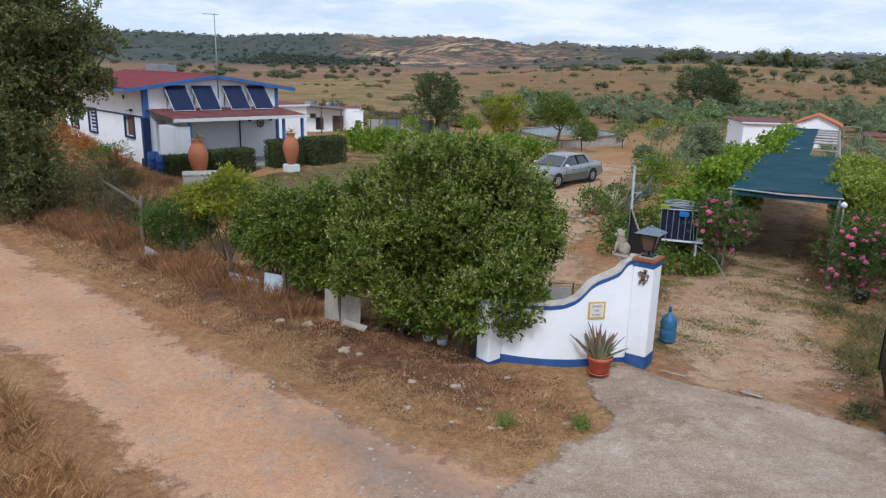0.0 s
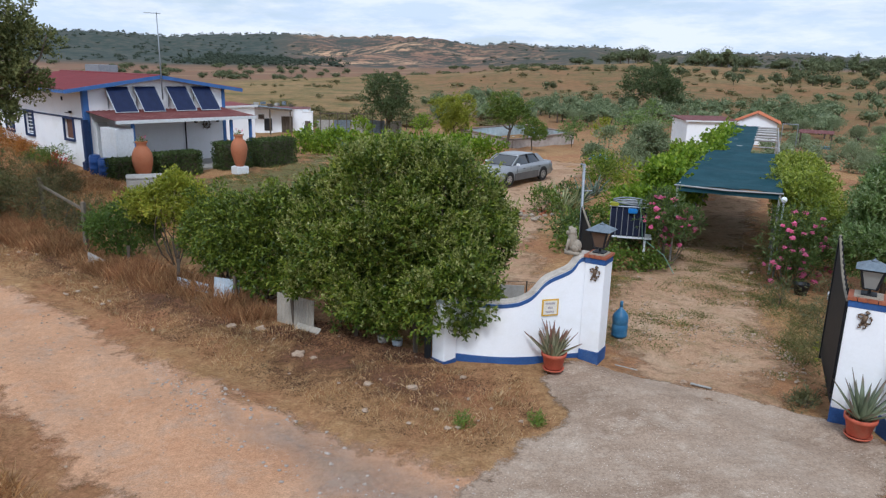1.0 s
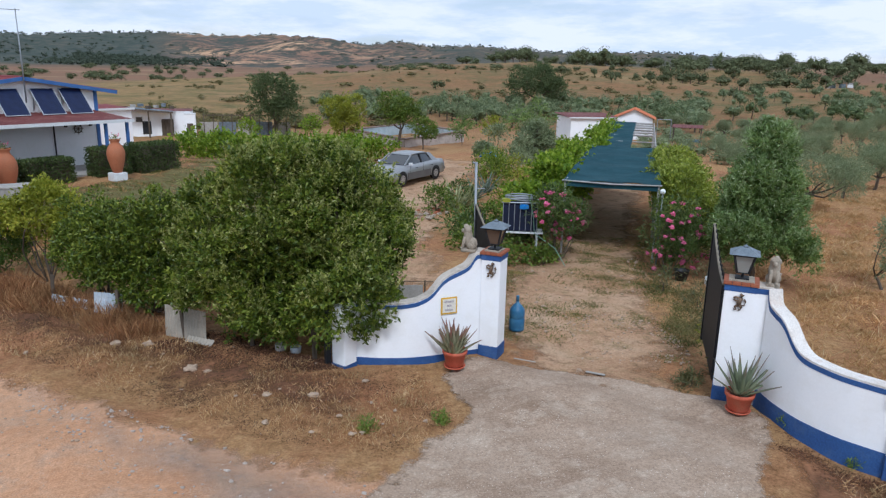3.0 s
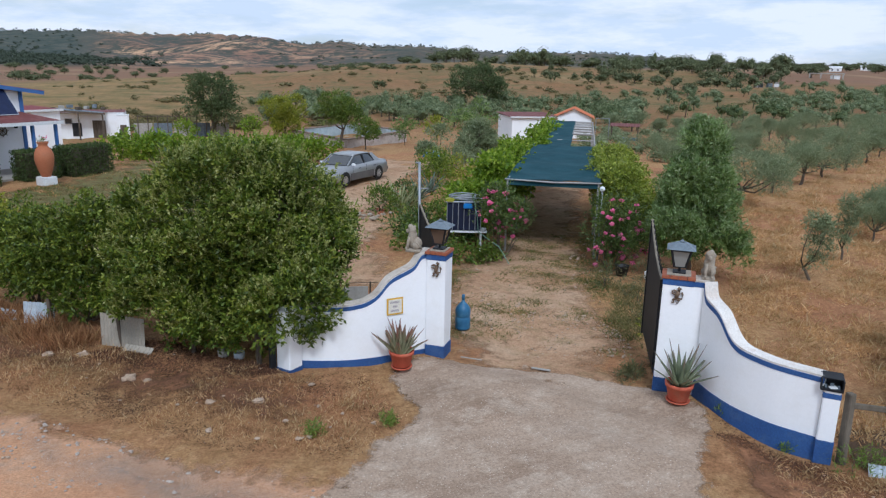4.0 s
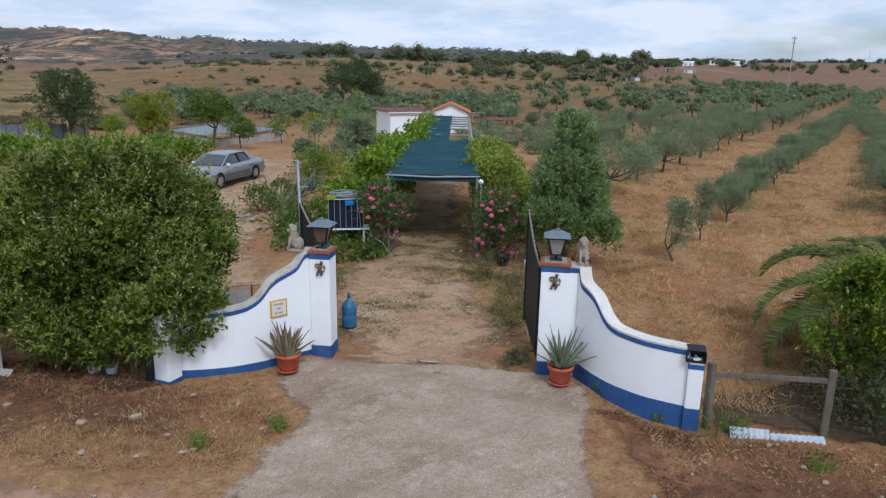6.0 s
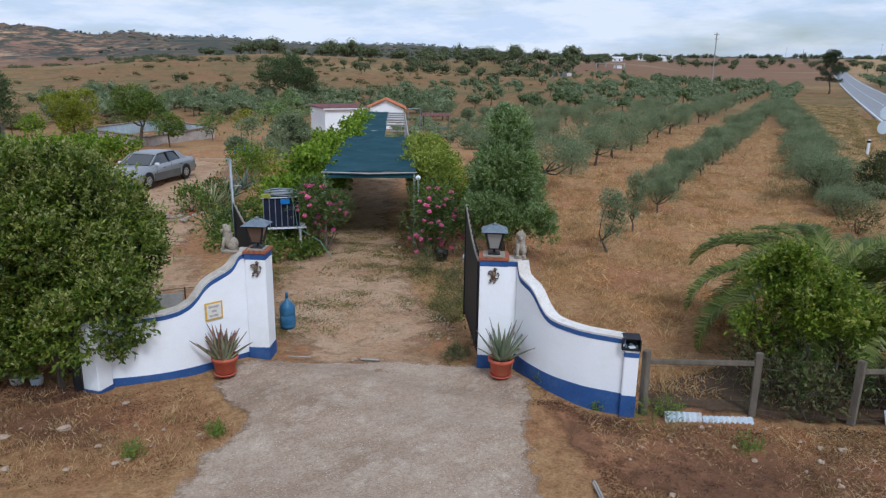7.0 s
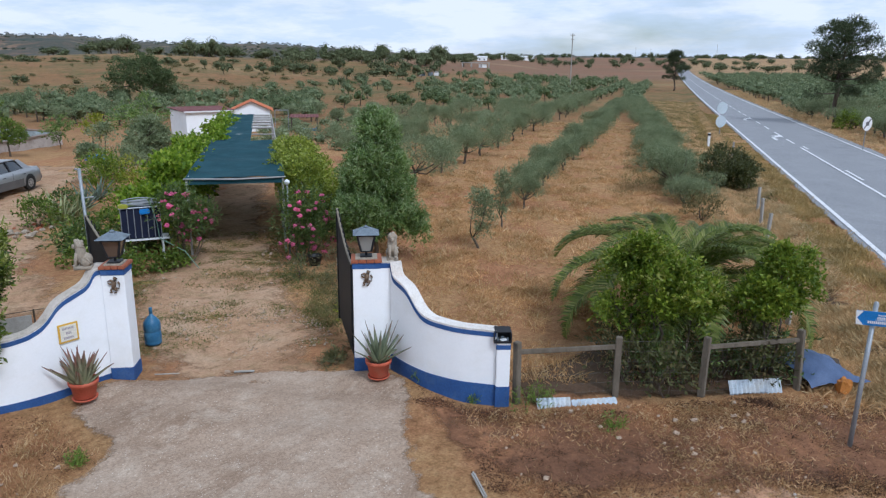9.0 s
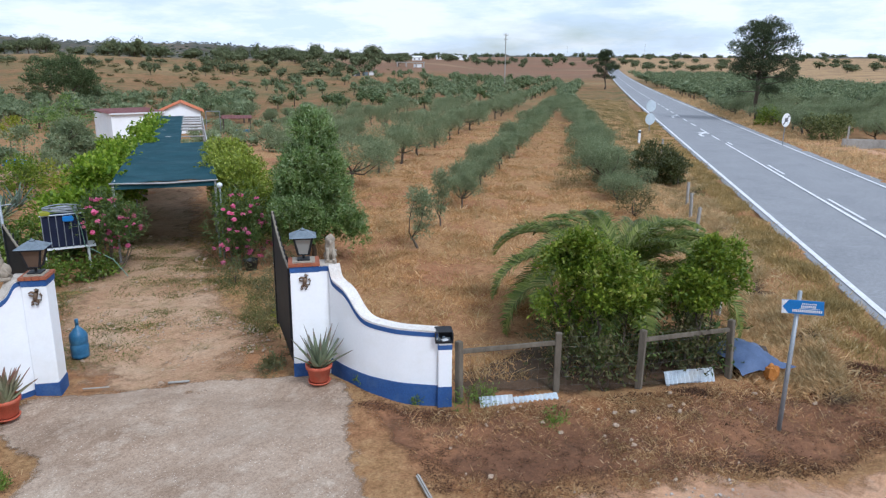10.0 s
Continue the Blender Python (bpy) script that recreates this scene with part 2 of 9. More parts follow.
MAT_GROUND = ground_mat()
MAT_DIRT = track_mat("red_dirt_track", [(0.46, 0.240, 0.130), (0.50, 0.290, 0.170), (0.515, 0.325, 0.21)], (1, 1, 1), (0.55, 0.45, 0.36), 42.0, (0.43, 0.30, 0.215), 0.9, 0.4)
MAT_GRAVEL = track_mat("grey_gravel", [(0.36, 0.270, 0.210), (0.41, 0.325, 0.265), (0.45, 0.375, 0.32)], None, (0.52, 0.47, 0.42), 60.0, (0.40, 0.28, 0.19), 0.5, 1.1)
MAT_CONCRETE = track_mat("worn_concrete", [(0.235, 0.162, 0.112), (0.35, 0.262, 0.194), (0.42, 0.335, 0.262)], (0.85, 1.2, 1.0), (0.62, 0.55, 0.47), 30.0, (0.47, 0.388, 0.308), 0.9, 0.3, (0.40, 0.58))
MAT_VERGE = track_mat("litter_covered_soil", [(0.080, 0.042, 0.026), (0.190, 0.094, 0.052), (0.38, 0.190, 0.095)], None, (0.46, 0.36, 0.25), 20.0, (0.105, 0.060, 0.037), 1.05, 0.7)
# dark soil for the ditch; under the citrus trees it also carries shade
MAT_BED = track_mat("dark_and_shaded_soil", [(0.060, 0.040, 0.026), (0.095, 0.060, 0.038), (0.15, 0.092, 0.055)], None, (0.22, 0.16, 0.10), 26.0, (0.075, 0.062, 0.035), 0.75, 0.5)
MAT_YARD = track_mat("bare_yard_soil", [(0.30, 0.170, 0.096), (0.42, 0.268, 0.165), (0.50, 0.365, 0.25)], None, (0.58, 0.51, 0.43), 30.0, (0.235, 0.175, 0.088), 1.0, 0.6)
MAT_ASPHALT = track_mat("pale_asphalt", [(0.235, 0.245, 0.265), (0.27, 0.28, 0.30), (0.30, 0.31, 0.33)], None, (0.34, 0.34, 0.35), 90.0, None, 0.3)
MAT_WHITEWASH = surface("whitewash", (0.85, 0.86, 0.88), (0.89, 0.89, 0.90), 0.9, 0.85, 24.0, 0.12, 0.005, (0.79, 0.785, 0.77), 1.4, 0.0, 0.3, None, 0.03)
MAT_COPING = surface("weathered_coping", (0.45, 0.40, 0.34), (0.66, 0.60, 0.54), 3.0, 0.9, 45.0, 0.3, 0.01, (0.28, 0.23, 0.18), 5.0)
MAT_BLUE = surface("blue_limewash", (0.028, 0.075, 0.225), (0.040, 0.105, 0.29), 2.5, 0.75, 40.0, 0.12, 0.005, (0.085, 0.14, 0.27), 3.0)
MAT_BRICK = surface("fired_brick", (0.28, 0.085, 0.045), (0.36, 0.125, 0.065), 8.0, 0.85, 60.0, 0.3, 0.006)
MAT_TERRACOTTA = surface("terracotta", (0.50, 0.105, 0.058), (0.56, 0.145, 0.082), 4.0, 0.7, 60.0, 0.1, 0.003, (0.40, 0.17, 0.11), 4.0)
MAT_JAR = surface("fired_clay", (0.38, 0.125, 0.060), (0.46, 0.175, 0.085), 3.0, 0.75, 50.0, 0.12, 0.004, (0.30, 0.12, 0.07), 3.0)
MAT_IRON = surface("black_iron", (0.012, 0.013, 0.016), (0.025, 0.026, 0.030), 6.0, 0.55, 80.0, 0.1, 0.002)
MAT_TIN = surface("weathered_tin", (0.115, 0.145, 0.175), (0.21, 0.25, 0.285), 5.0, 0.6, 60.0, 0.1, 0.002, (0.07, 0.075, 0.085), 6.0, 0.15)
MAT_STONE = surface("weathered_stone", (0.27, 0.225, 0.175), (0.46, 0.40, 0.32), 9.0, 0.95, 70.0, 0.5, 0.01, (0.10, 0.09, 0.07), 9.0)
MAT_PEBBLE = surface("tan_stone", (0.32, 0.225, 0.155), (0.52, 0.41, 0.31), 9.0, 0.95, 70.0, 0.5, 0.01, (0.16, 0.11, 0.075), 9.0)
MAT_BRONZE = surface("bronze_relief", (0.10, 0.066, 0.044), (0.24, 0.165, 0.11), 12.0, 0.6, 80.0, 0.2, 0.004, None, 1, 0.4)
MAT_BLUEPLASTIC = surface("blue_plastic", (0.028, 0.115, 0.235), (0.060, 0.185, 0.32), 6.0, 0.4, 60.0, 0.05, 0.002, (0.09, 0.22, 0.34), 6.0)
MAT_POST = surface("grey_wood_post", (0.115, 0.096, 0.072), (0.195, 0.165, 0.130), 6.0, 0.9, 50.0, 0.4, 0.006, None, 1, 0.0, 0.2, (1, 1, 0.2))
MAT_CEMENT = surface("cement_post", (0.30, 0.28, 0.25), (0.42, 0.40, 0.37), 6.0, 0.9, 60.0, 0.3, 0.005)
MAT_WIRE = surface("galvanised_wire", (0.09, 0.085, 0.08), (0.15, 0.14, 0.13), 6.0, 0.6, 50.0, 0, 0.001, None, 1, 0.3)
MAT_SHEET = surface("pale_corrugated_sheet", (0.40, 0.46, 0.52), (0.56, 0.61, 0.66), 4.0, 0.6, 50.0, 0.1, 0.003, (0.42, 0.40, 0.36), 3.5)
MAT_TARP = surface("blue_grey_tarpaulin", (0.055, 0.085, 0.165), (0.085, 0.125, 0.225), 5.0, 0.55, 60.0, 0.2, 0.006)
MAT_BARK = surface("bark", (0.075, 0.058, 0.043), (0.15, 0.12, 0.095), 6.0, 0.95, 40.0, 0.6, 0.012, None, 1, 0, 0.2, (1, 1, 0.25))
MAT_SIGNBLUE = surface("sign_blue", (0.020, 0.17, 0.48), (0.025, 0.20, 0.54), 3.0, 0.4, 50.0, 0.02, 0.001)
MAT_SIGNWHITE = surface("sign_white", (0.74, 0.76, 0.78), (0.80, 0.81, 0.82), 3.0, 0.45, 50.0, 0.02, 0.001)
MAT_GALV = surface("galvanised_steel", (0.25, 0.275, 0.30), (0.34, 0.36, 0.38), 8.0, 0.5, 60.0, 0.05, 0.002, None, 1, 0.4)
MAT_ROADPAINT = surface("road_paint", (0.62, 0.63, 0.65), (0.74, 0.74, 0.75), 3.0, 0.7, 40.0, 0.1, 0.002, (0.40, 0.40, 0.42), 4.0)
MAT_STRAW = leaf_mat("straw", (0.29, 0.148, 0.064), (0.50, 0.285, 0.128), (0.62, 0.42, 0.23), 0.8, 0.25)
MAT_STRAW_RED = leaf_mat("rusty_straw", (0.20, 0.092, 0.045), (0.38, 0.195, 0.090), (0.56, 0.36, 0.19), 0.8, 0.2)
MAT_STRAW_FIELD = leaf_mat("orange_straw", (0.38, 0.212, 0.098), (0.58, 0.372, 0.180), (0.66, 0.49, 0.28), 0.8, 0.3)
MAT_WEED = leaf_mat("green_weed", (0.085, 0.115, 0.030), (0.17, 0.19, 0.055), (0.24, 0.21, 0.08), 0.7, 0.25)
MAT_STRAW_PALE = leaf_mat("pale_straw", (0.46, 0.300, 0.150), (0.66, 0.465, 0.26), (0.74, 0.59, 0.39), 0.8, 0.25)


# ---- mesh building ----
class Build:
    """Collects points and faces of one mesh."""

    def __init__(self):
        self.v, self.f = [], []

    def add(self, verts, faces):
        k = len(self.v)
        self.v.extend(tuple(p) for p in verts)
        self.f.extend(tuple(i + k for i in f) for f in faces)
        return self

    def box(self, c, s, rz=0.0, m=None):
        x, y, z = s[0] / 2, s[1] / 2, s[2] / 2
        pts = [Vector(p) for p in ((-x, -y, -z), (x, -y, -z), (x, y, -z), (-x, y, -z), (-x, -y, z), (x, -y, z), (x, y, z), (-x, y, z))]
        rot = m if m is not None else Matrix.Rotation(rz, 3, "Z")
        return self.add([rot @ p + Vector(c) for p in pts], [(0, 3, 2, 1), (4, 5, 6, 7), (0, 1, 5, 4), (1, 2, 6, 5), (2, 3, 7, 6), (3, 0, 4, 7)])

    def beam(self, a, b, w, h):
        a, b = Vector(a), Vector(b)
        d = b - a
        return self.box((a + b) / 2, (w, h, d.length), m=d.to_track_quat("Z", "Y").to_matrix())

    def tube(self, pts, radii, n=8, caps=True):
        pts = [Vector(p) for p in pts]
        if isinstance(radii, (int, float)):
            radii = [radii] * len(pts)
        vs, fs = [], []
        for i, (p, r) in enumerate(zip(pts, radii)):
            d = pts[min(i + 1, len(pts) - 1)] - pts[max(i - 1, 0)]
            q = d.to_track_quat("Z", "Y")
            for k in range(n):
                a = 2 * math.pi * k / n
                vs.append(p + q @ Vector((math.cos(a) * r, math.sin(a) * r, 0)))
        for i in range(len(pts) - 1):
            for k in range(n):
                j = (k + 1) % n
                fs.append((i * n + k, i * n + j, i * n + n + j, i * n + n + k))
        if caps:
            fs.append(tuple(range(n - 1, -1, -1)))
            fs.append(tuple((len(pts) - 1) * n + k for k in range(n)))
        return self.add(vs, fs)

    def lathe(self, prof, n=24, c=(0, 0, 0)):
        vs, fs = [], []
        for r, z in prof:
            for k in range(n):
                a = 2 * math.pi * k / n
                vs.append((c[0] + math.cos(a) * r, c[1] + math.sin(a) * r, c[2] + z))
        for i in range(len(prof) - 1):
            for k in range(n):
                j = (k + 1) % n
                fs.append((i * n + k, i * n + j, i * n + n + j, i * n + n + k))
        fs.append(tuple(range(n - 1, -1, -1)))
        fs.append(tuple((len(prof) - 1) * n + k for k in range(n)))
        return self.add(vs, fs)

    def prism(self, poly, z0, z1):
        k = len(poly)
        vs = [(x, y, z0) for x, y in poly] + [(x, y, z1) for x, y in poly]
        fs = [tuple(range(k - 1, -1, -1)), tuple(range(k, 2 * k))]
        fs += [(i, (i + 1) % k, k + (i + 1) % k, k + i) for i in range(k)]
        return self.add(vs, fs)

    def blob(self, c, r, seed=0, rough=0.2, seg=10, rings=7):
        vs, fs = [], []
        for i in range(rings + 1):
            th = math.pi * i / rings
            for k in range(seg):
                a = 2 * math.pi * k / seg
                u = Vector((math.sin(th) * math.cos(a), math.sin(th) * math.sin(a), math.cos(th)))
                g = 1 + rough * noise.noise(u * 1.7 + Vector((seed, seed * 0.7, 0)))
                vs.append((c[0] + u.x * r[0] * g, c[1] + u.y * r[1] * g, c[2] + u.z * r[2] * g))
        for i in range(rings):
            for k in range(seg):
                j = (k + 1) % seg
                fs.append((i * seg + k, i * seg + seg + k, i * seg + seg + j, i * seg + j))
        return self.add(vs, fs)


def mesh_of(name, b, material, smooth=False, bevel=0.0):
    me = bpy.data.meshes.new(name)
    me.from_pydata(b.v, [], b.f)
    if bevel:
        bm = bmesh.new()
        bm.from_mesh(me)
        bmesh.ops.bevel(bm, geom=[e for e in bm.edges if e.calc_face_angle(0) > 0.5], offset=bevel, segments=2, affect="EDGES", clamp_overlap=True)
        bm.to_mesh(me)
        bm.free()
    me.materials.append(material)
    if smooth:
        me.polygons.foreach_set("use_smooth", [True] * len(me.polygons))
    me.update()
    return me


def part(name, b, material, parent=None, label="", smooth=False, bevel=0.0):
    ob = new(name, mesh_of(name, b, material, smooth, bevel))
    ob.parent = parent
    if label:
        ob["label"] = label
    return ob


def thing(name, m, label, category, group=""):
    ob = new(name)
    ob.empty_display_size = 0.2
    ob.matrix_world = m
    return tagged(ob, label, category, group)


def quads(name, pts, material, parent=None, label=""):
    """One mesh of loose four-cornered faces; pts has the shape (n, 4, 3)."""
    k = len(pts)
    me = bpy.data.meshes.new(name)
    me.vertices.add(4 * k)
    me.vertices.foreach_set("co", np.ascontiguousarray(pts, dtype=np.float32).ravel())
    me.loops.add(4 * k)
    me.loops.foreach_set("vertex_index", np.arange(4 * k, dtype=np.int32))
    me.polygons.add(k)
    me.polygons.foreach_set("loop_start", np.arange(0, 4 * k, 4, dtype=np.int32))
    me.materials.append(material)
    me.update(calc_edges=True)
    ob = new(name, me)
    ob.parent = parent
    if label:
        ob["label"] = label
    return ob


def unit(a):
    return a / np.maximum(np.linalg.norm(a, axis=-1, keepdims=True), 1e-9)


def wobble(u, seed):
    """A smooth change over directions, about -1 to 1."""
    r = np.random.default_rng(seed)
    out = 0
    for k, amp in ((2.2, 0.5), (4.1, 0.32), (7.5, 0.2)):
        for _ in range(3):
            out = out + amp * np.sin(u @ (r.normal(size=3) * k) + r.uniform(0, 6.3)) / 1.4
    return out


def leaves_at(p, way, size, aspect, rng, fold=0.25):
    """Pointed leaves that start at p and run along way."""
    k = len(p)
    way = unit(way)
    side = unit(np.cross(way, rng.normal(size=(k, 3))))
    nrm = np.cross(side, way)
    ln = size * rng.uniform(0.65, 1.3, (k, 1))
    mid = p + way * ln * 0.45
    w = side * ln * aspect * 0.5
    bend = nrm * ln * fold * rng.uniform(-0.4, 0.6, (k, 1))
    return np.stack([p, mid + w + bend * 0.3, p + way * ln - bend, mid - w + bend * 0.3], 1)


def crown_points(clumps, n, rng, shell, rough, seed):
    cl = np.array(clumps, float)
    vol = (cl[:, 3] * cl[:, 4] + cl[:, 4] * cl[:, 5] + cl[:, 3] * cl[:, 5])
    pick = rng.choice(len(cl), n, p=vol / vol.sum())
    u = unit(rng.normal(size=(n, 3)))
    g = 1 + rough * wobble(u + pick[:, None] * 0.7, seed)
    rho = 1 - shell * rng.random(n) ** 1.6
    return cl[pick, :3] + cl[pick, 3:6] * u * (g * rho)[:, None], u


def foliage(name, clumps, n, size, material, parent=None, seed=1, aspect=0.42, shell=0.4, rough=0.18, per=7, up=0.35, label="", droop=0.0, spread=1.4, lobes=0, lobe_r=0.0, grow=1.0, above=-9.0):
    """A crown of small leaves in sprays; the sprays gather in lobes over a cluster of rounded clumps."""
    rng = np.random.default_rng(seed)
    m = max(1, n // per)
    if not lobes:
        lobes = max(6, m // 16)
    area = sum(c[3] * c[4] + c[4] * c[5] + c[3] * c[5] for c in clumps) * 4.2
    r = lobe_r or 0.95 * math.sqrt(area / lobes)
    lc, lu = crown_points(clumps, lobes, rng, shell, rough, seed)
    pick = rng.integers(0, lobes, m)
    v = unit(rng.normal(size=(m, 3)) + 0.9 * lu[pick] + np.array([0, 0, 0.35]))
    rr = r * (rng.uniform(0.55, 1.35, lobes)[pick])[:, None]
    c = lc[pick] + v * rr * (1 - 0.45 * rng.random((m, 1)) ** 1.5) * np.array([1, 1, 0.8]) - lu[pick] * rr * 0.5
    way = unit(v + 0.4 * lu[pick] + np.array([0, 0, up]) + 0.35 * rng.normal(size=v.shape))
    c = c + v * rr * (grow - 1)
    ok = lu[pick][:, 2] + 0.5 * v[:, 2] > above
    c, way = np.repeat(c[ok], per, 0), np.repeat(way[ok], per, 0)
    along = rng.uniform(-0.6, 1.0, (len(c), 1)) * size * spread
    p = c + way * along
    d = way + 0.9 * rng.normal(size=way.shape) - np.array([0, 0, droop])
    return quads(name, leaves_at(p, d, size, aspect, rng), material, parent, label)


def limb(b, a, z, r0, r1, rng, n=5, bow=0.12, seg=6):
    a, z = np.array(a, float), np.array(z, float)
    ln = np.linalg.norm(z - a)
    pts, rad = [], []
    off = rng.normal(size=3) * ln * bow
    for i in range(n + 1):
        s = i / n
        pts.append(a + (z - a) * s + off * math.sin(math.pi * s) + rng.normal(size=3) * ln * 0.015 * (0 < i < n))
        rad.append(r0 + (r1 - r0) * s)
    b.tube(pts, rad, seg)
    return b


def grass_blades(name, xy, height, material, label, seed, per=7, width=0.012, lean=0.5, spread=0.06):
    """Tufts of thin blades on the ground; height is one number or one for each tuft."""
    rng = np.random.default_rng(seed)
    xy = np.repeat(np.asarray(xy, float), per, 0)
    h = np.repeat(np.broadcast_to(height, (len(xy) // per,)), per)[:, None] * rng.uniform(0.4, 1.25, (len(xy), 1))
    xy = xy + rng.normal(size=xy.shape) * spread
    base = np.column_stack([xy, ground_z(xy[:, 0], xy[:, 1]) - 0.01])
    way = unit(np.column_stack([rng.normal(size=(len(xy), 2)) * lean, np.ones(len(xy))]))
    side = unit(np.cross(way, rng.normal(size=way.shape))) * width * (0.6 + h)
    tip = base + way * h
    tip[:, 2] -= 0.12 * h[:, 0]
    mid = base + way * h * 0.55
    ob = quads(name, np.stack([base - side * 0.5, base + side * 0.5, mid + side * 0.5, tip], 1), material)
    return tagged(ob, label, "grass", "", "stuff")
# ---- ground ----
ROAD = np.array([0.862, 0.507])          # the way of the paved road
ROADN = np.array([-0.507, 0.862])        # to its left
HOUSE = np.array([-12.44, 29.27])        # the house's near corner
HF, HS = np.array([0.707, 0.707]), np.array([-0.707, 0.707])   # along its front and its side
# the land by azimuth: heights at 250, 395 and 900 m, and how high the far ridge stands, in degrees
LAND = np.array([(-180, 1, 2, 5), (-60, 1, 1.5, 3), (-24, 0, -3, -1), (-6, 0, -4.5, -0.8), (-0.4, 0, -4, 1), (3, 0.4, -1.5, 3), (6.7, 1.5, 1.6, 6), (11, 3, 4.8, 9), (19.5, 4.8, 9.8, 11),
                 (28.5, 3.5, 9.3, 11), (36, 2.2, 7, 12), (46, 2.4, 6.5, 16), (55, 1.8, 4.6, 17), (80, 1.7, 4.2, 17), (180, 1, 2, 5)])
RIDGE = np.array([(-180, 1.5), (-60, 1.7), (-24.5, 1.87), (-20.8, 1.95), (-17, 1.74), (-14.5, 1.97), (-8.7, 2.22), (-4.4, 2.13), (-0.4, 2.30), (2.2, 2.24), (4.5, 1.93), (6.7, 1.75), (8.9, 2.04),
                  (11, 1.75), (15.3, 1.82), (19.4, 1.52), (24, 1.40), (28.8, 1.56), (33, 1.35), (38, 1.05), (46, 0.95), (60, 0.90), (90, 0.95), (180, 1.5)])
R_KEYS = np.array([0, 36, 62, 90, 125, 250, 395, 520, 900, 1200, 1700, 2300, 2600, 4900], float)


def smooth01(t):
    t = np.clip(t, 0, 1)
    return t * t * (3 - 2 * t)


def ground_z(x, y, under=False, bare=False):
    """The ground's height at places x, y."""
    x, y = np.asarray(x, float), np.asarray(y, float)
    r, az = np.hypot(x, y), np.degrees(np.arctan2(x, y))
    a, b, c = (np.interp(az, LAND[:, 0], LAND[:, k]) for k in (1, 2, 3))
    top = 5 + 2300 * np.tan(np.radians(np.interp(az, RIDGE[:, 0], RIDGE[:, 1])))
    low = np.interp(az, [-60, -20, 20, 35, 50], [0, -1.2, -1.2, -1.0, 0])
    rise = np.interp(az, [-60, 35, 45, 52], [0, 0, 0.3, 0.05])
    dip = np.interp(az, [28, 42], [1, 0])
    back = dip * (np.minimum(b, c) - 3) + (1 - dip) * (0.68 * b + 0.32 * c)
    heights = [0 * r, 0 * r, low, low + 0.3 * rise, 0.45 * low + rise, a, b, back, c, c + 0.16 * (top - c), c + 0.52 * (top - c), top, 0.93 * top, 0.6 * top]
    ri = np.interp(r, R_KEYS, np.arange(len(R_KEYS)))
    z = sum(h * np.clip(1 - np.abs(ri - k), 0, 1) for k, h in enumerate(heights))
    # the paved road climbs in one even sweep
    w = smooth01((az - 47) / 6) * smooth01((130 - az) / 20) * smooth01((1000 - r) / 300)
    z = z + w * (3.0e-5 * np.clip(r - 90, 0, None) ** 2 - z)
    # spurs and gullies on the far hills, in front of the ridge
    w = np.sin(np.pi * np.clip((r - 950) / 1300, 0, 1)) * np.clip((45 - az) / 25, 0.1, 1)
    z = z + w * (13 * np.sin(x / 150 + 1.3 + 0.8 * np.sin(y / 310)) * np.cos(y / 260) - 15 * np.abs(np.sin(x / 118 - y / 390 + 0.4)) + 6 * np.sin(x / 41 + y / 57) + 5)
    z = z + 0.06 * np.clip(r - 150, 0, 40) * np.sin(x / 37 + y / 61) * np.sin(y / 43 - 1.0) * np.clip((700 - r) / 300, 0, 1) * smooth01((47 - az) / 9)
    z = z + np.clip((r - 2000) / 250, 0, 1) * (2.2 * np.sin(az * 7.1) + 1.6 * np.sin(az * 15.7 + 1))
    # the house stands on a low rise
    dx, dy = x - HOUSE[0], y - HOUSE[1]
    u, v = dx * HF[0] + dy * HF[1], dx * HS[0] + dy * HS[1]
    du = np.maximum(np.maximum(-1.5 - u, u - 8.5), 0)
    dv = np.maximum(np.maximum(-4.6 - v, v - 20), 0)
    z = z + (0.62 + 0.75 * smooth01(v / 11)) * smooth01(1 - np.hypot(du, dv) / 8.5)
    if bare:
        return z
    # unevenness, a shallow drain beside the paved road
    k = smooth01((r - 5) / 6) * 0.035
    z = z + k * (np.sin(x * 1.9 + y * 0.7) + np.sin(y * 2.3 - x * 0.9 + 2) + 0.6 * np.sin(x * 4.7 + y * 3.9))
    off = x * ROADN[0] + y * ROADN[1]
    along = x * ROAD[0] + y * ROAD[1]
    z = z - 0.22 * np.exp(-((off + 3.6) / 0.7) ** 2) * smooth01((along - 4) / 6) * smooth01((260 - along) / 60)
    if under:
        z = z - 0.35 * smooth01((3.6 - np.abs(off + 9.7)) / 0.5) * (along < 560) * (along > -45)
    return z


rings = np.concatenate([np.linspace(0.4, 30, 90), 30 * (700 / 30) ** (np.arange(1, 90) / 89), np.linspace(712, 2700, 120), [3200, 4000, 4900]])
turns = np.radians(np.concatenate([np.arange(-36, 84, 0.3), np.arange(84, 324, 1.0)]))
gx, gy = np.outer(rings, np.sin(turns)), np.outer(rings, np.cos(turns))
gz = ground_z(gx, gy, True)
na = len(turns)
gv = np.column_stack([gx.ravel(), gy.ravel(), gz.ravel()])
ii, jj = np.meshgrid(np.arange(len(rings) - 1), np.arange(na), indexing="ij")
jn = (jj + 1) % na
gf = np.stack([ii * na + jj, (ii + 1) * na + jj, (ii + 1) * na + jn, ii * na + jn], -1).reshape(-1, 4)
g_me = bpy.data.meshes.new("ground")
g_me.from_pydata(gv.tolist() + [(0, 0, float(ground_z(0, 0)))], [], [tuple(f) for f in gf.tolist()] + [(len(gv), j, (j + 1) % na) for j in range(na)])
g_me.materials.append(MAT_GROUND)
g_me.polygons.foreach_set("use_smooth", [True] * len(g_me.polygons))
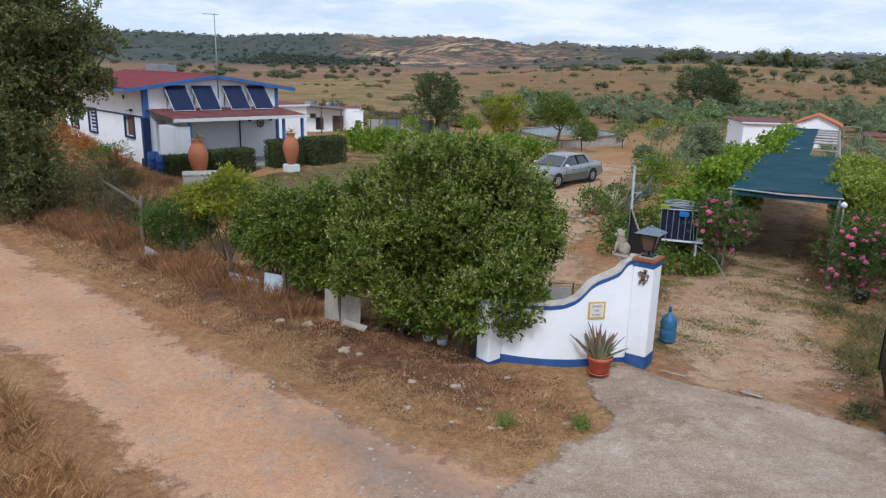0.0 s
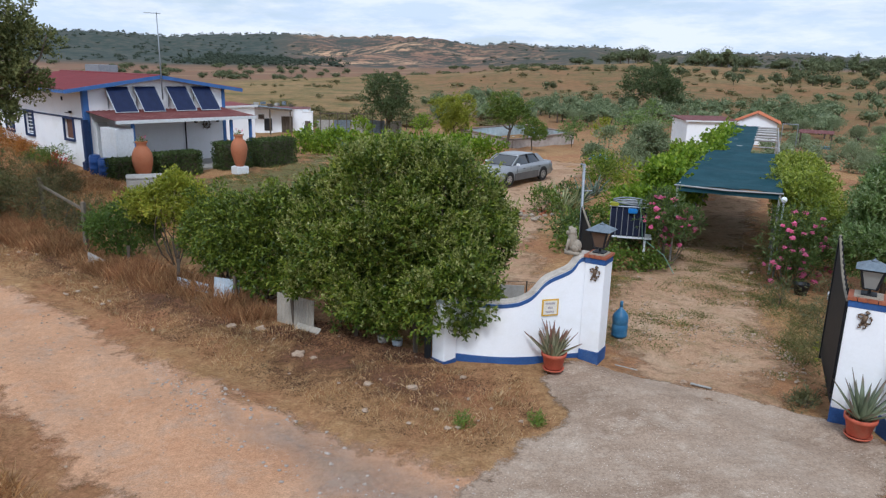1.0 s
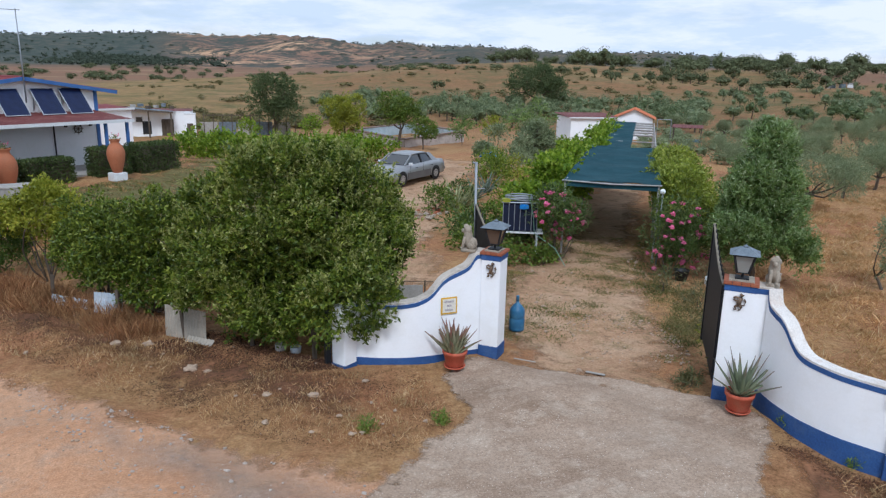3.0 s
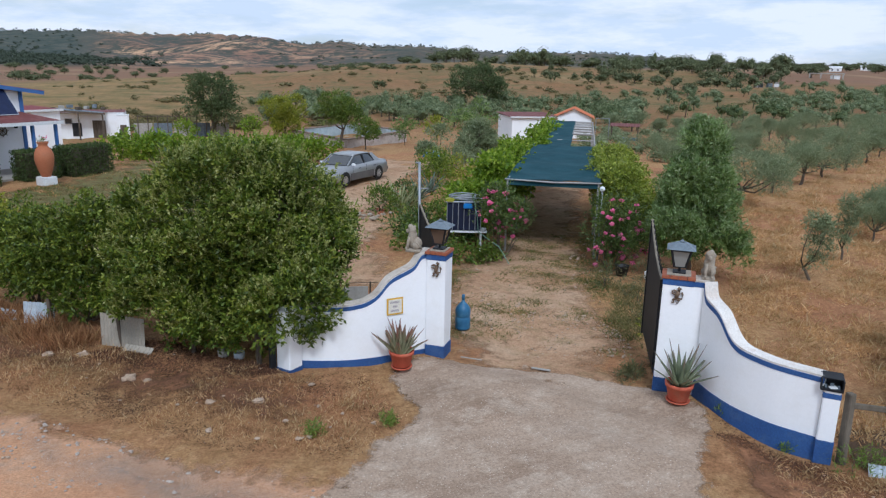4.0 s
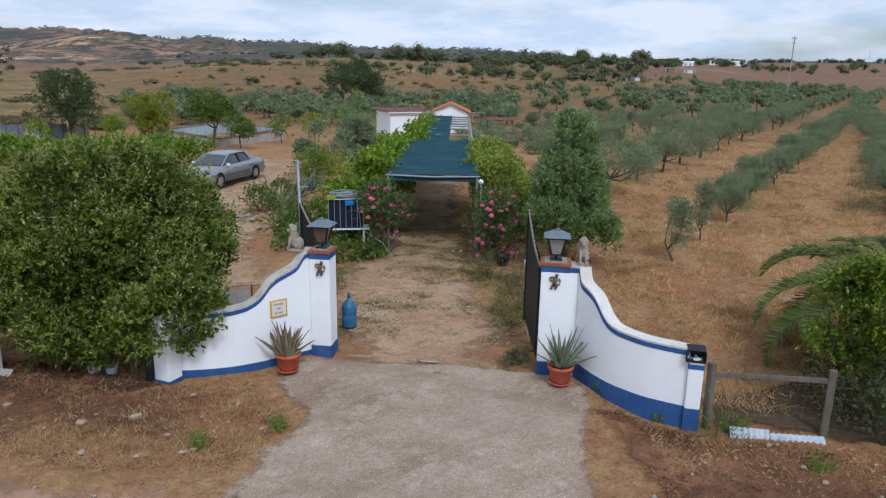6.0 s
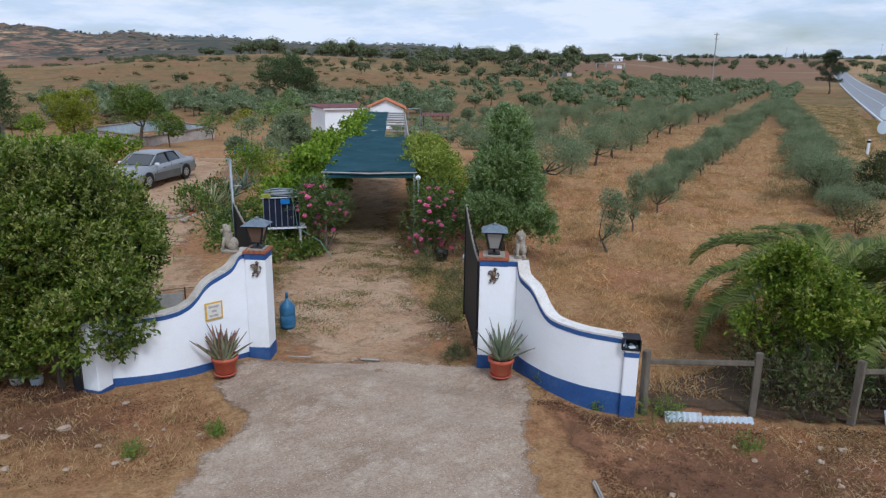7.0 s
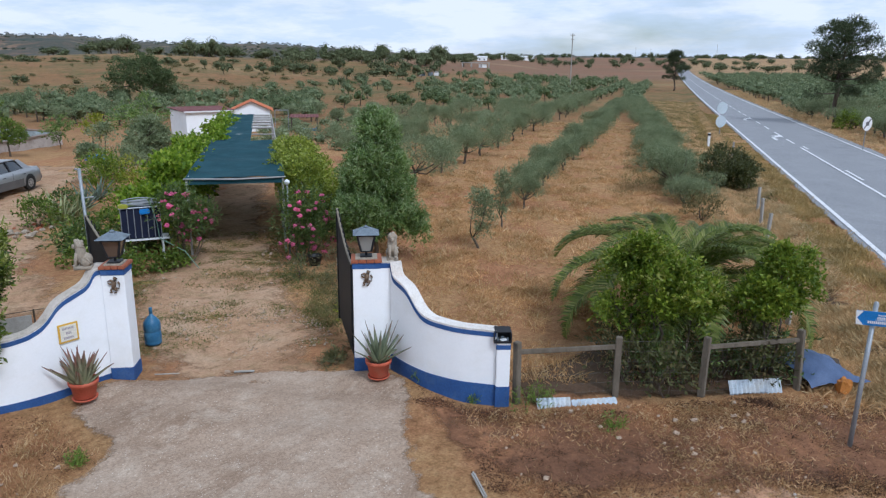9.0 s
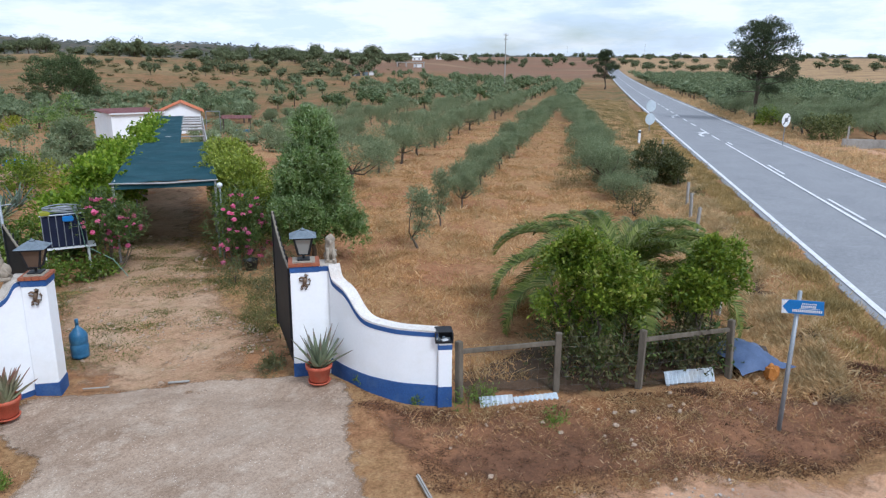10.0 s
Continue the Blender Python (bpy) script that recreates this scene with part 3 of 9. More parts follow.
tagged(new("ground", g_me), "dry tan grassland with bare red soil, rising to hills", "ground", "", "structure")


def strip(name, left, right, material, lift, label, category, cols=8, ragged=0.0, seed=0, step=0.5, fade=0.7, fade_ends=True, bare=False):
    """A sheet on the ground between two lines of plan points, with ragged edges."""
    def dense(line, m):
        line = np.array(line, float)
        s = np.concatenate([[0], np.cumsum(np.hypot(*np.diff(line, axis=0).T))])
        t = np.linspace(0, s[-1], m)
        return np.column_stack([np.interp(t, s, line[:, 0]), np.interp(t, s, line[:, 1])])
    ln = np.hypot(*np.diff(np.array(left, float), axis=0).T).sum()
    m = max(4, int(ln / step))
    a, b = dense(left, m), dense(right, m)
    rng = np.random.default_rng(seed)
    k = np.arange(m)
    def edge():
        return ragged * (0.5 * np.sin(k * step * 1.1 + rng.uniform(0, 6)) + 0.4 * np.sin(k * step * 2.7 + rng.uniform(0, 6)) + 0.45 * rng.normal(size=m))
    d = unit(b - a)
    a, b = a + d * edge()[:, None], b + d * edge()[:, None]
    bl = Build()
    vs = []
    for i in range(m):
        for j in range(cols + 1):
            p = a[i] + (b[i] - a[i]) * j / cols
            vs.append((p[0], p[1], float(ground_z(p[0], p[1], False, bare)) + lift))
    fs = [(i * (cols + 1) + j, i * (cols + 1) + j + 1, (i + 1) * (cols + 1) + j + 1, (i + 1) * (cols + 1) + j) for i in range(m - 1) for j in range(cols)]
    bl.add(vs, fs)
    ob = part(name, bl, material, None, "", True)
    wide = np.hypot(*(b - a).T)
    ends = np.minimum(k, m - 1 - k) * step
    edge = [min(wide[i] * min(j, cols - j) / cols, ends[i] if fade_ends else 9) / fade for i in range(m) for j in range(cols + 1)]
    at = ob.data.attributes.new("edge", "FLOAT", "POINT")
    at.data.foreach_set("value", np.clip(edge, 0, 1).astype(np.float32))
    return tagged(ob, label, category, "", "structure")


# the dirt track that passes the gate
TRACK_L = [(-60, 54), (-40, 41.5), (-25, 29.7), (-12.73, 19.6), (-6.35, 14.05), (-2.59, 10.6), (-0.6, 9.15), (1.26, 7.95), (3.2, 6.4), (5.8, 4.6), (7.7, 3.6), (9.5, 2.15), (10.8, 1.2), (14.5, -0.6)]
TRACK_R = [(-64, 49), (-43, 36), (-27, 24), (-15.0, 16.0), (-9.5, 12.3), (-7.19, 10.6), (-5.23, 8.7), (-3.5, 7.05), (-1.5, 4.8), (1.2, 1.8), (3.2, 0.2), (5.0, -1.0), (7.0, -2.4), (11, -4.6)]
strip("dirt_track", TRACK_L, TRACK_R, MAT_DIRT, 0.020, "reddish sandy dirt track passing the gate", "dirt road", 22, 0.10, 3, 0.35, 0.8)
# the grey gravel lane edge where it meets the driveway
strip("gravel_lane", [(-4.6, 12.4), (-2.4, 10.35), (-0.5, 8.95), (1.2, 7.75), (3.0, 6.3), (5.6, 4.5), (8.2, 3.0), (10.3, 1.4)],
      [(-4.9, 12.0), (-3.2, 9.3), (-1.7, 7.3), (0.2, 5.2), (2.2, 3.6), (4.2, 2.0), (6.0, 0.6), (8.0, -1.2)], MAT_GRAVEL, 0.026, "grey gravelly wheel track of the lane", "gravel", 18, 0.2, 5, 0.35, 1.1)
# driveway of worn concrete up to the gate
strip("driveway", [(-0.6, 6.3), (0.3, 7.2), (1.17, 8.0), (1.62, 8.68), (2.3, 9.12), (2.36, 9.7), (2.3, 10.2), (2.25, 10.75), (2.5, 11.2), (3.3, 11.3)],
      [(4.3, 2.9), (4.7, 4.3), (5.1, 5.55), (5.42, 6.15), (5.8, 6.75), (6.25, 7.2), (6.75, 7.7), (6.95, 8.3), (6.8, 8.9), (6.6, 9.15)], MAT_CONCRETE, 0.034, "worn pale concrete driveway before the gate", "driveway", 34, 0.03, 8, 0.18, 0.42)
# bare yard behind the gate, under the canopy and to the car
strip("yard", [(3.0, 10.3), (3.45, 11.35), (3.6, 13.5), (4.7, 16.5), (6.9, 19.0), (9.0, 23.0), (12.5, 29.5), (18.0, 40.0)],
      [(6.0, 8.3), (6.55, 9.25), (7.6, 11.5), (8.7, 14.0), (9.6, 16.6), (11.6, 20.6), (15.0, 26.5), (20.6, 38.0)], MAT_YARD, 0.02, "bare trodden soil with gravel and sparse weeds", "yard", 18, 0.2, 11, 0.4, 1.2)
strip("yard_path", [(1.0, 15.4), (1.6, 18.5), (1.8, 24.0), (2.4, 30.0), (4.0, 36.0), (8.0, 42.0)],
      [(4.6, 15.0), (4.4, 18.5), (5.8, 24.0), (8.0, 30.0), (10.5, 35.0), (15.0, 41.0)], MAT_YARD, 0.028, "bare pale earth where the car is parked", "yard", 16, 0.2, 12, 0.5, 1.2)


def along_road(s, off):
    return (ROAD[0] * s + ROADN[0] * off, ROAD[1] * s + ROADN[1] * off)


S_ROAD = [-40, -10, 5, 15, 25, 40, 60, 90, 130, 180, 230, 300, 400, 520]
strip("asphalt_road", [along_road(s, -5.88) for s in S_ROAD], [along_road(s, -13.7) for s in S_ROAD], MAT_ASPHALT, 0.03, "pale grey asphalt country road", "road", 26, 0.05, 14, 0.6, 0.10, True, True)


def marking(name, off, w, spans, label):
    b = Build()
    for s0, s1 in spans:
        m = max(1, int((s1 - s0) / 2))
        vs = []
        for i in range(m + 1):
            s = s0 + (s1 - s0) * i / m
            for o in (off - w / 2, off + w / 2):
                x, y = along_road(s, o)
                vs.append((x, y, float(ground_z(x, y, False, True)) + 0.05))
        b.add(vs, [(2 * i, 2 * i + 2, 2 * i + 3, 2 * i + 1) for i in range(m)])
    return tagged(part(name, b, MAT_ROADPAINT), label, "road marking", "", "structure")


marking("edge_line_near", -6.33, 0.16, [(-20, 420)], "white edge line of the road")
marking("edge_line_far", -12.9, 0.14, [(-20, 420)], "white edge line on the far side")
marking("centre_line", -9.15, 0.14, [(-20, 52.5)] + [(55 + 6.5 * i, 58.5 + 6.5 * i) for i in range(40)], "white centre line, dashed farther off")
marking("centre_dash", -9.45, 0.13, [(12, 17), (26.4, 30.5), (37.5, 41), (51.5, 53.4)], "short white dashes beside the centre line")


def road_arrow(s, off, label):
    """A curved lane arrow painted on the road."""
    b = Build()
    for poly in ([(0.0, -0.13), (1.9, -0.13), (1.9, 0.13), (0.0, 0.13)], [(1.9, -0.13), (2.9, -0.55), (3.1, -0.35), (2.2, 0.13)], [(2.6, -0.85), (4.4, -0.85), (3.4, 0.05)]):
        at_ = [along_road(s + u, off + v) for u, v in poly]
        b.add([(x, y, float(ground_z(x, y, False, True)) + 0.051) for x, y in at_], [tuple(range(len(poly)))])
    return tagged(part("lane_arrow", b, MAT_ROADPAINT), label, "road marking", "", "structure")


road_arrow(57.5, -8.35, "white curved lane arrow on the asphalt")
road_arrow(79.0, -8.35, "white curved lane arrow farther along the road")
strip("field_entry", [(47.0, 9.0), (50.5, 12.2), (53.5, 16.0)], [(49.8, 6.8), (53.5, 10.2), (58.0, 15.5)], MAT_DIRT, 0.03, "pale sandy field entry beside the road", "dirt road", 8, 0.2, 31, 0.5, 1.0)

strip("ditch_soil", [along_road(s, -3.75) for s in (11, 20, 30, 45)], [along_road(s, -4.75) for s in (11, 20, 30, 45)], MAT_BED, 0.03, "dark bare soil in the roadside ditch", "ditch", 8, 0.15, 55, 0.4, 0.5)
# soil under dead leaves on both verges
strip("verge_soil", [(-13.5, 20.9), (-8.0, 16.0), (-4.6, 12.9), (-2.4, 10.9), (-0.4, 9.5), (1.15, 8.6)], [(-13.0, 22.3), (-8.3, 18.4), (-4.9, 15.7), (-2.0, 13.3), (0.0, 11.9), (1.75, 10.6)], MAT_VERGE, 0.014, "brown soil covered with dead leaves beside the track", "verge", 16, 0.25, 51, 0.3, 1.3)
strip("verge_soil", [(6.72, 8.0), (6.95, 7.15), (7.45, 6.4), (8.9, 5.25), (10.2, 4.2), (11.6, 3.4), (13.2, 2.9)], [(6.1, 7.2), (5.8, 5.7), (6.0, 4.5), (7.2, 3.3), (8.7, 2.2), (10.2, 1.4), (12.2, 1.0)], MAT_VERGE, 0.014, "brown soil covered with dead leaves beside the driveway", "verge", 14, 0.2, 52, 0.3, 0.6)
# strip of soil and leaf litter with the trees' shade in its colour
strip("shaded_bed_soil", [(8.1, 7.3), (9.2, 7.3), (10.4, 7.2), (11.9, 6.2), (13.2, 5.0)], [(7.55, 6.35), (8.75, 5.42), (9.95, 4.58), (11.4, 3.70), (12.2, 3.35)], MAT_BED, 0.02, "soil and rotting leaves under the citrus trees, darkened for shade", "garden bed", 14, 0.08, 53, 0.25, 0.30)
MAT_LAWN = track_mat("worn_lawn", [(0.095, 0.098, 0.036), (0.155, 0.138, 0.056), (0.24, 0.180, 0.084)], None, (0.30, 0.23, 0.14), 24.0, (0.115, 0.118, 0.042), 1.2, 0.8)
strip("lawn", [(-9.2, 22.8), (-8.8, 26.6), (-6.6, 29.6), (-5.2, 33.0), (-5.2, 38.0)], [(-4.6, 18.0), (-1.2, 16.0), (0.4, 21.0), (1.0, 28.0), (2.2, 36.0)], MAT_LAWN, 0.03, "worn dull green lawn before the porch", "lawn", 16, 0.3, 54, 0.5, 1.6)
# ---- the gate ----
GATE = Vector((0.814, -0.581, 0))        # along the gate opening
BACK = Vector((0.581, 0.814, 0))         # into the yard


def curve_points(line, step=0.06):
    """Plan points along a smooth line through the given ones, with their distance along it."""
    p = np.array(line, float)
    s = np.concatenate([[0], np.cumsum(np.hypot(*np.diff(p, axis=0).T))])
    t = np.linspace(0, s[-1], int(s[-1] / step) + 2)
    q = np.column_stack([np.interp(t, s, p[:, 0]), np.interp(t, s, p[:, 1])])
    for _ in range(40):
        q[1:-1] = (q[:-2] + 2 * q[1:-1] + q[2:]) / 4
    return q, t


def swept(line, side, prof_top, lo, hi_off, front, back, step=0.03):
    """A band along the line: from lo to (top - hi_off), between the offsets front and back; side tells which way is the back."""
    q, t = curve_points(line, step)
    d = unit(np.gradient(q, axis=0))
    nrm = np.column_stack([-d[:, 1], d[:, 0]]) * side
    top = np.interp(t, [a for a, _ in prof_top], [z for _, z in prof_top])
    for _ in range(3):
        top[1:-1] = (top[:-2] + 2 * top[1:-1] + top[2:]) / 4
    b = Build()
    vs = []
    for i in range(len(q)):
        l0 = lo if isinstance(lo, (int, float)) else top[i] - lo[0]
        h0 = top[i] - hi_off if hi_off is not None else prof_top[0][1]
        for o, z in ((front, l0), (front, h0), (back, h0), (back, l0)):
            vs.append((q[i, 0] + nrm[i, 0] * o, q[i, 1] + nrm[i, 1] * o, z))
    fs = [(4 * i + k, 4 * i + 4 + k, 4 * i + 4 + (k + 1) % 4, 4 * i + (k + 1) % 4) for i in range(len(q) - 1) for k in range(4)]
    fs += [(0, 1, 2, 3), tuple(4 * (len(q) - 1) + k for k in (3, 2, 1, 0))]
    return b.add(vs, fs)


def relief(parent, at, nrm, w=0.21, h=0.25):
    """A small bronze rampant beast: body, head, four limbs and tail as one cast relief."""
    b = Build()
    u = Vector((-nrm.y, nrm.x, 0))
    def p(x, z, o=0.02):
        return at + u * (x * w) + Vector((0, 0, z * h)) + nrm * o
    b.tube([p(-0.05, -0.25), p(0.0, 0.0), p(0.08, 0.25)], [0.030, 0.036, 0.032], 7)
    b.tube([p(0.08, 0.22), p(0.16, 0.40), p(0.02, 0.48)], [0.030, 0.032, 0.018], 7)
    b.tube([p(0.06, 0.2), p(-0.25, 0.30), p(-0.42, 0.20)], [0.020, 0.015, 0.012], 6)
    b.tube([p(0.04, 0.1), p(-0.22, 0.04), p(-0.40, 0.12)], [0.020, 0.014, 0.012], 6)
    b.tube([p(-0.05, -0.22), p(-0.25, -0.34), p(-0.18, -0.50), p(-0.34, -0.50)], [0.024, 0.018, 0.013, 0.012], 6)
    b.tube([p(0.0, -0.22), p(0.18, -0.36), p(0.12, -0.50), p(-0.02, -0.52)], [0.024, 0.018, 0.013, 0.012], 6)
    b.tube([p(0.02, -0.2), p(0.35, -0.22), p(0.42, 0.05), p(0.30, 0.18)], [0.014, 0.012, 0.012, 0.018], 6)
    return part("relief_ornament", b, MAT_BRONZE, parent, "small bronze beast relief", True)


def lantern(at, rz, glass, label):
    """Four-sided lantern: foot, stem, tapered cage with panes, tin roof."""
    th = thing("gate_lantern", pose(at[0], at[1], at[2], 0, 0, rz), label, "lantern", "lanterns on the gate pillars")
    th.scale = (1.0, 1.0, 0.95)
    b = Build()
    b.box((0, 0, 0.012), (0.20, 0.20, 0.024))
    b.tube([(0, 0, 0.02), (0, 0, 0.10)], [0.022, 0.018], 10)
    b.box((0, 0, 0.105), (0.19, 0.19, 0.018))
    part("foot", b, MAT_IRON, th, "", False, 0.003)
    z0, z1, w0, w1 = 0.11, 0.40, 0.085, 0.145
    for sx, sy in ((-1, -1), (1, -1), (1, 1), (-1, 1)):
        part("cage_bar", Build().beam((sx * w0, sy * w0, z0), (sx * w1, sy * w1, z1), 0.026, 0.026), MAT_IRON, th)
    for k in range(4):
        a = Matrix.Rotation(k * math.pi / 2, 3, "Z")
        vs = [a @ Vector(p) for p in ((-w0, -w0, z0 + 0.004), (w0, -w0, z0 + 0.004), (w1, -w1, z1 - 0.004), (-w1, -w1, z1 - 0.004))]
        vs += [v + a @ Vector((0, 0.004, 0)) for v in vs]
        pane = part("pane", Build().add(vs, [(0, 1, 2, 3), (7, 6, 5, 4), (0, 4, 5, 1), (1, 5, 6, 2), (2, 6, 7, 3), (3, 7, 4, 0)]), glass, th)
        pane.visible_shadow = False
    b = Build()
    b.box((0, 0, z1 + 0.002), (0.325, 0.325, 0.036))
    part("rim", b, MAT_IRON, th, "", False, 0.003)
    r = Build()
    w, h = 0.22, 0.115
    base = [(-w, -w, z1 + 0.018), (w, -w, z1 + 0.018), (w, w, z1 + 0.018), (-w, w, z1 + 0.018)]
    top = [(-0.06, -0.06, z1 + h), (0.06, -0.06, z1 + h), (0.06, 0.06, z1 + h), (-0.06, 0.06, z1 + h)]
    r.add(base + top, [(3, 2, 1, 0), (0, 1, 5, 4), (1, 2, 6, 5), (2, 3, 7, 6), (3, 0, 4, 7), (4, 5, 6, 7)])
    part("roof", r, MAT_TIN, th, "weathered grey tin roof", False, 0.006)
    part("finial", Build().lathe([(0.045, z1 + h), (0.04, z1 + h + 0.02), (0.012, z1 + h + 0.035), (0.006, z1 + h + 0.05)], 10), MAT_TIN, th, "", True)
    return th


def lion(at, rz, label):
    """A seated stone lion on a small slab, one carved piece."""
    b = Build()
    b.box((0, 0, 0.025), (0.22, 0.30, 0.05))
    b.blob((0, 0.05, 0.14), (0.09, 0.12, 0.10), 1, 0.25)
    b.blob((0, -0.03, 0.24), (0.088, 0.09, 0.17), 2, 0.3, 12, 9)
    b.blob((0, -0.045, 0.36), (0.082, 0.085, 0.085), 3, 0.6, 12, 8)
    b.blob((0, -0.125, 0.335), (0.04, 0.045, 0.035), 4, 0.2)
    for s in (-1, 1):
        b.tube([(s * 0.05, -0.08, 0.24), (s * 0.055, -0.115, 0.13), (s * 0.055, -0.12, 0.05)], [0.035, 0.03, 0.032], 8)
        b.blob((s * 0.055, -0.135, 0.06), (0.032, 0.045, 0.022), 5, 0.1, 8, 5)
        b.blob((s * 0.085, 0.06, 0.10), (0.045, 0.085, 0.06), 6, 0.2, 8, 6)
        b.blob((s * 0.045, -0.045, 0.415), (0.018, 0.015, 0.014), 7, 0.1, 6, 5)
    b.tube([(0.04, 0.16, 0.08), (0.10, 0.14, 0.10), (0.11, 0.08, 0.17)], [0.018, 0.016, 0.022], 6)
    ob = part("lion_statue", b, MAT_STONE, None, "", True)
    ob.matrix_world = pose(at[0], at[1], at[2], 0, 0, rz) @ Matrix.Diagonal((0.86, 0.86, 1.08, 1))
    return tagged(ob, label, "statue", "stone lions on the gate walls")


def gate_pillar(parent, c0, width, depth, height, base_h):
    """Pillar with its front left foot corner at c0: white shaft, blue plinth, blue top band, brick cap."""
    o = Vector((c0[0], c0[1], 0))
    rz = math.atan2(GATE.y, GATE.x)
    mid = o + GATE * width / 2 + BACK * depth / 2
    part("pillar_shaft", Build().box((mid.x, mid.y, height / 2 - 0.1), (width, depth, height + 0.2), rz), MAT_WHITEWASH, parent, "", False, 0.012)
    part("pillar_plinth", Build().box((mid.x, mid.y, base_h / 2 - 0.08), (width + 0.016, depth + 0.016, base_h + 0.16), rz), MAT_BLUE, parent, "blue painted plinth", False, 0.008)
    part("pillar_band", Build().box((mid.x, mid.y, height - 0.045), (width + 0.012, depth + 0.012, 0.10), rz), MAT_BLUE, parent, "blue painted band", False, 0.004)
    for k in range(4):
        p = mid + GATE * ((k - 1.5) * (width + 0.055) / 4)
        part("cap_brick", Build().box((p.x, p.y, height + 0.030), ((width + 0.055) / 4 - 0.006, depth + 0.05, 0.048), rz), MAT_BRICK, parent, "", False, 0.005)
    part("cap_bed", Build().box((mid.x, mid.y, height + 0.062), (width * 0.8, depth * 0.8, 0.02), rz), MAT_STONE, parent)
    return mid


L_LINE = [(3.24, 11.40), (2.75, 11.30), (2.3, 11.22), (1.85, 11.20), (1.4, 11.28), (0.98, 11.42)]
L_TOP = [(0, 1.92), (0.14, 1.92), (0.16, 1.84), (0.20, 1.77), (0.28, 1.705), (0.45, 1.64), (0.63, 1.575), (0.76, 1.49), (0.86, 1.36), (0.99, 1.245), (1.18, 1.165), (1.44, 1.13), (2.4, 1.12)]
R_LINE = [(6.93, 8.74), (6.86, 8.3), (6.87, 7.75), (7.04, 7.2), (7.37, 6.72)]
R_TOP = [(0, 1.92), (0.02, 1.80), (0.06, 1.71), (0.15, 1.68), (0.28, 1.65), (0.42, 1.62), (0.53, 1.56), (0.62, 1.47), (0.70, 1.38), (0.82, 1.285), (0.95, 1.235), (1.12, 1.215), (1.4, 1.20), (2.2, 1.19)]


def gate_wall(line, tops, side, base_h, coping, label):
    th = thing("entrance_wall", Matrix.Identity(4), label, "wall", "curved walls of the gate")
    part("wall_body", swept(line, side, tops, -0.2, 0.03, 0.0, 0.20), MAT_WHITEWASH, th)
    part("coping", swept(line, side, tops, [0.032], 0.0, -0.004, 0.212), coping, th, "weathered rounded coping", False, 0.01)
    part("blue_stripe", swept(line, side, tops, [0.105], 0.034, -0.006, 0.02), MAT_BLUE, th, "blue painted stripe")
    flat = [(0, base_h), (9, base_h)]
    part("blue_plinth", swept(line, side, flat, -0.2, 0.0, -0.010, 0.02), MAT_BLUE, th, "blue painted plinth")
    return th


wall_l = gate_wall(L_LINE, L_TOP, -1, 0.135, MAT_COPING, "curved whitewashed entrance wall with blue stripe and weathered coping")
wall_r = gate_wall(R_LINE, R_TOP, 1, 0.30, surface("pale_coping", (0.62, 0.57, 0.52), (0.76, 0.73, 0.70), 3.0, 0.9, 45.0, 0.3, 0.008, (0.50, 0.38, 0.30), 4.0), "curved whitewashed entrance wall with blue stripe and plinth")
mid_l = gate_pillar(wall_l, (3.21, 11.35), 0.345, 0.40, 1.90, 0.24)
mid_r = gate_pillar(wall_r, (6.43, 9.10), 0.455, 0.42, 1.90, 0.24)
# wings between pillars and walls
rz_gate = math.atan2(GATE.y, GATE.x)
for w_th, c in ((wall_l, Vector((3.20, 11.36, 0)) - GATE * 0.07 + BACK * 0.24), (wall_r, Vector((6.45, 9.08, 0)) + GATE * 0.54 + BACK * 0.20)):
    part("wing", Build().box((c.x, c.y, 0.85), (0.24, 0.32, 2.1), rz_gate), MAT_WHITEWASH, w_th, "", False, 0.008)
    part("wing_band", Build().box((c.x, c.y, 1.845), (0.25, 0.33, 0.08), rz_gate), MAT_BLUE, w_th, "blue painted band")
    part("wing_cap", Build().box((c.x, c.y, 1.90), (0.24, 0.33, 0.03), rz_gate), MAT_COPING, w_th, "", False, 0.006)
# end stubs
part("end_stub", Build().box((0.83, 11.36, 0.45), (0.30, 0.30, 1.3), 0.72), MAT_WHITEWASH, wall_l, "", False, 0.012)
part("stub_plinth", Build().box((0.83, 11.36, 0.0), (0.312, 0.312, 0.16), 0.72), MAT_BLUE, wall_l, "blue painted plinth", False, 0.006)
part("stub_post", Build().box((0.55, 11.42, 0.45), (0.09, 0.10, 1.1), 0.3), MAT_IRON, wall_l, "dark steel post")
part("end_stub", Build().box((7.49, 6.69, 0.42), (0.21, 0.24, 1.2), -0.72), MAT_WHITEWASH, wall_r, "", False, 0.012)
part("stub_plinth", Build().box((7.49, 6.69, 0.08), (0.222, 0.252, 0.44), -0.72), MAT_BLUE, wall_r, "blue painted plinth", False, 0.006)
part("stub_band", Build().box((7.49, 6.69, 0.945), (0.218, 0.248, 0.075), -0.72), MAT_BLUE, wall_r, "blue painted band", False, 0.003)
# black mailbox on the stub
mb = thing("letter_box", pose(7.46, 6.68, 1.02, 0, 0, -41), "black metal letter box open at the front on the wall's end", "letter box")
mb.scale = (0.8, 0.9, 0.85)
bb = Build()
bb.box((0, 0, 0.015), (0.34, 0.26, 0.03)).box((0, 0.12, 0.11), (0.34, 0.02, 0.20)).box((-0.16, 0, 0.10), (0.02, 0.26, 0.18)).box((0.16, 0, 0.10), (0.02, 0.26, 0.18))
part("case", bb, MAT_IRON, mb, "", False, 0.004)
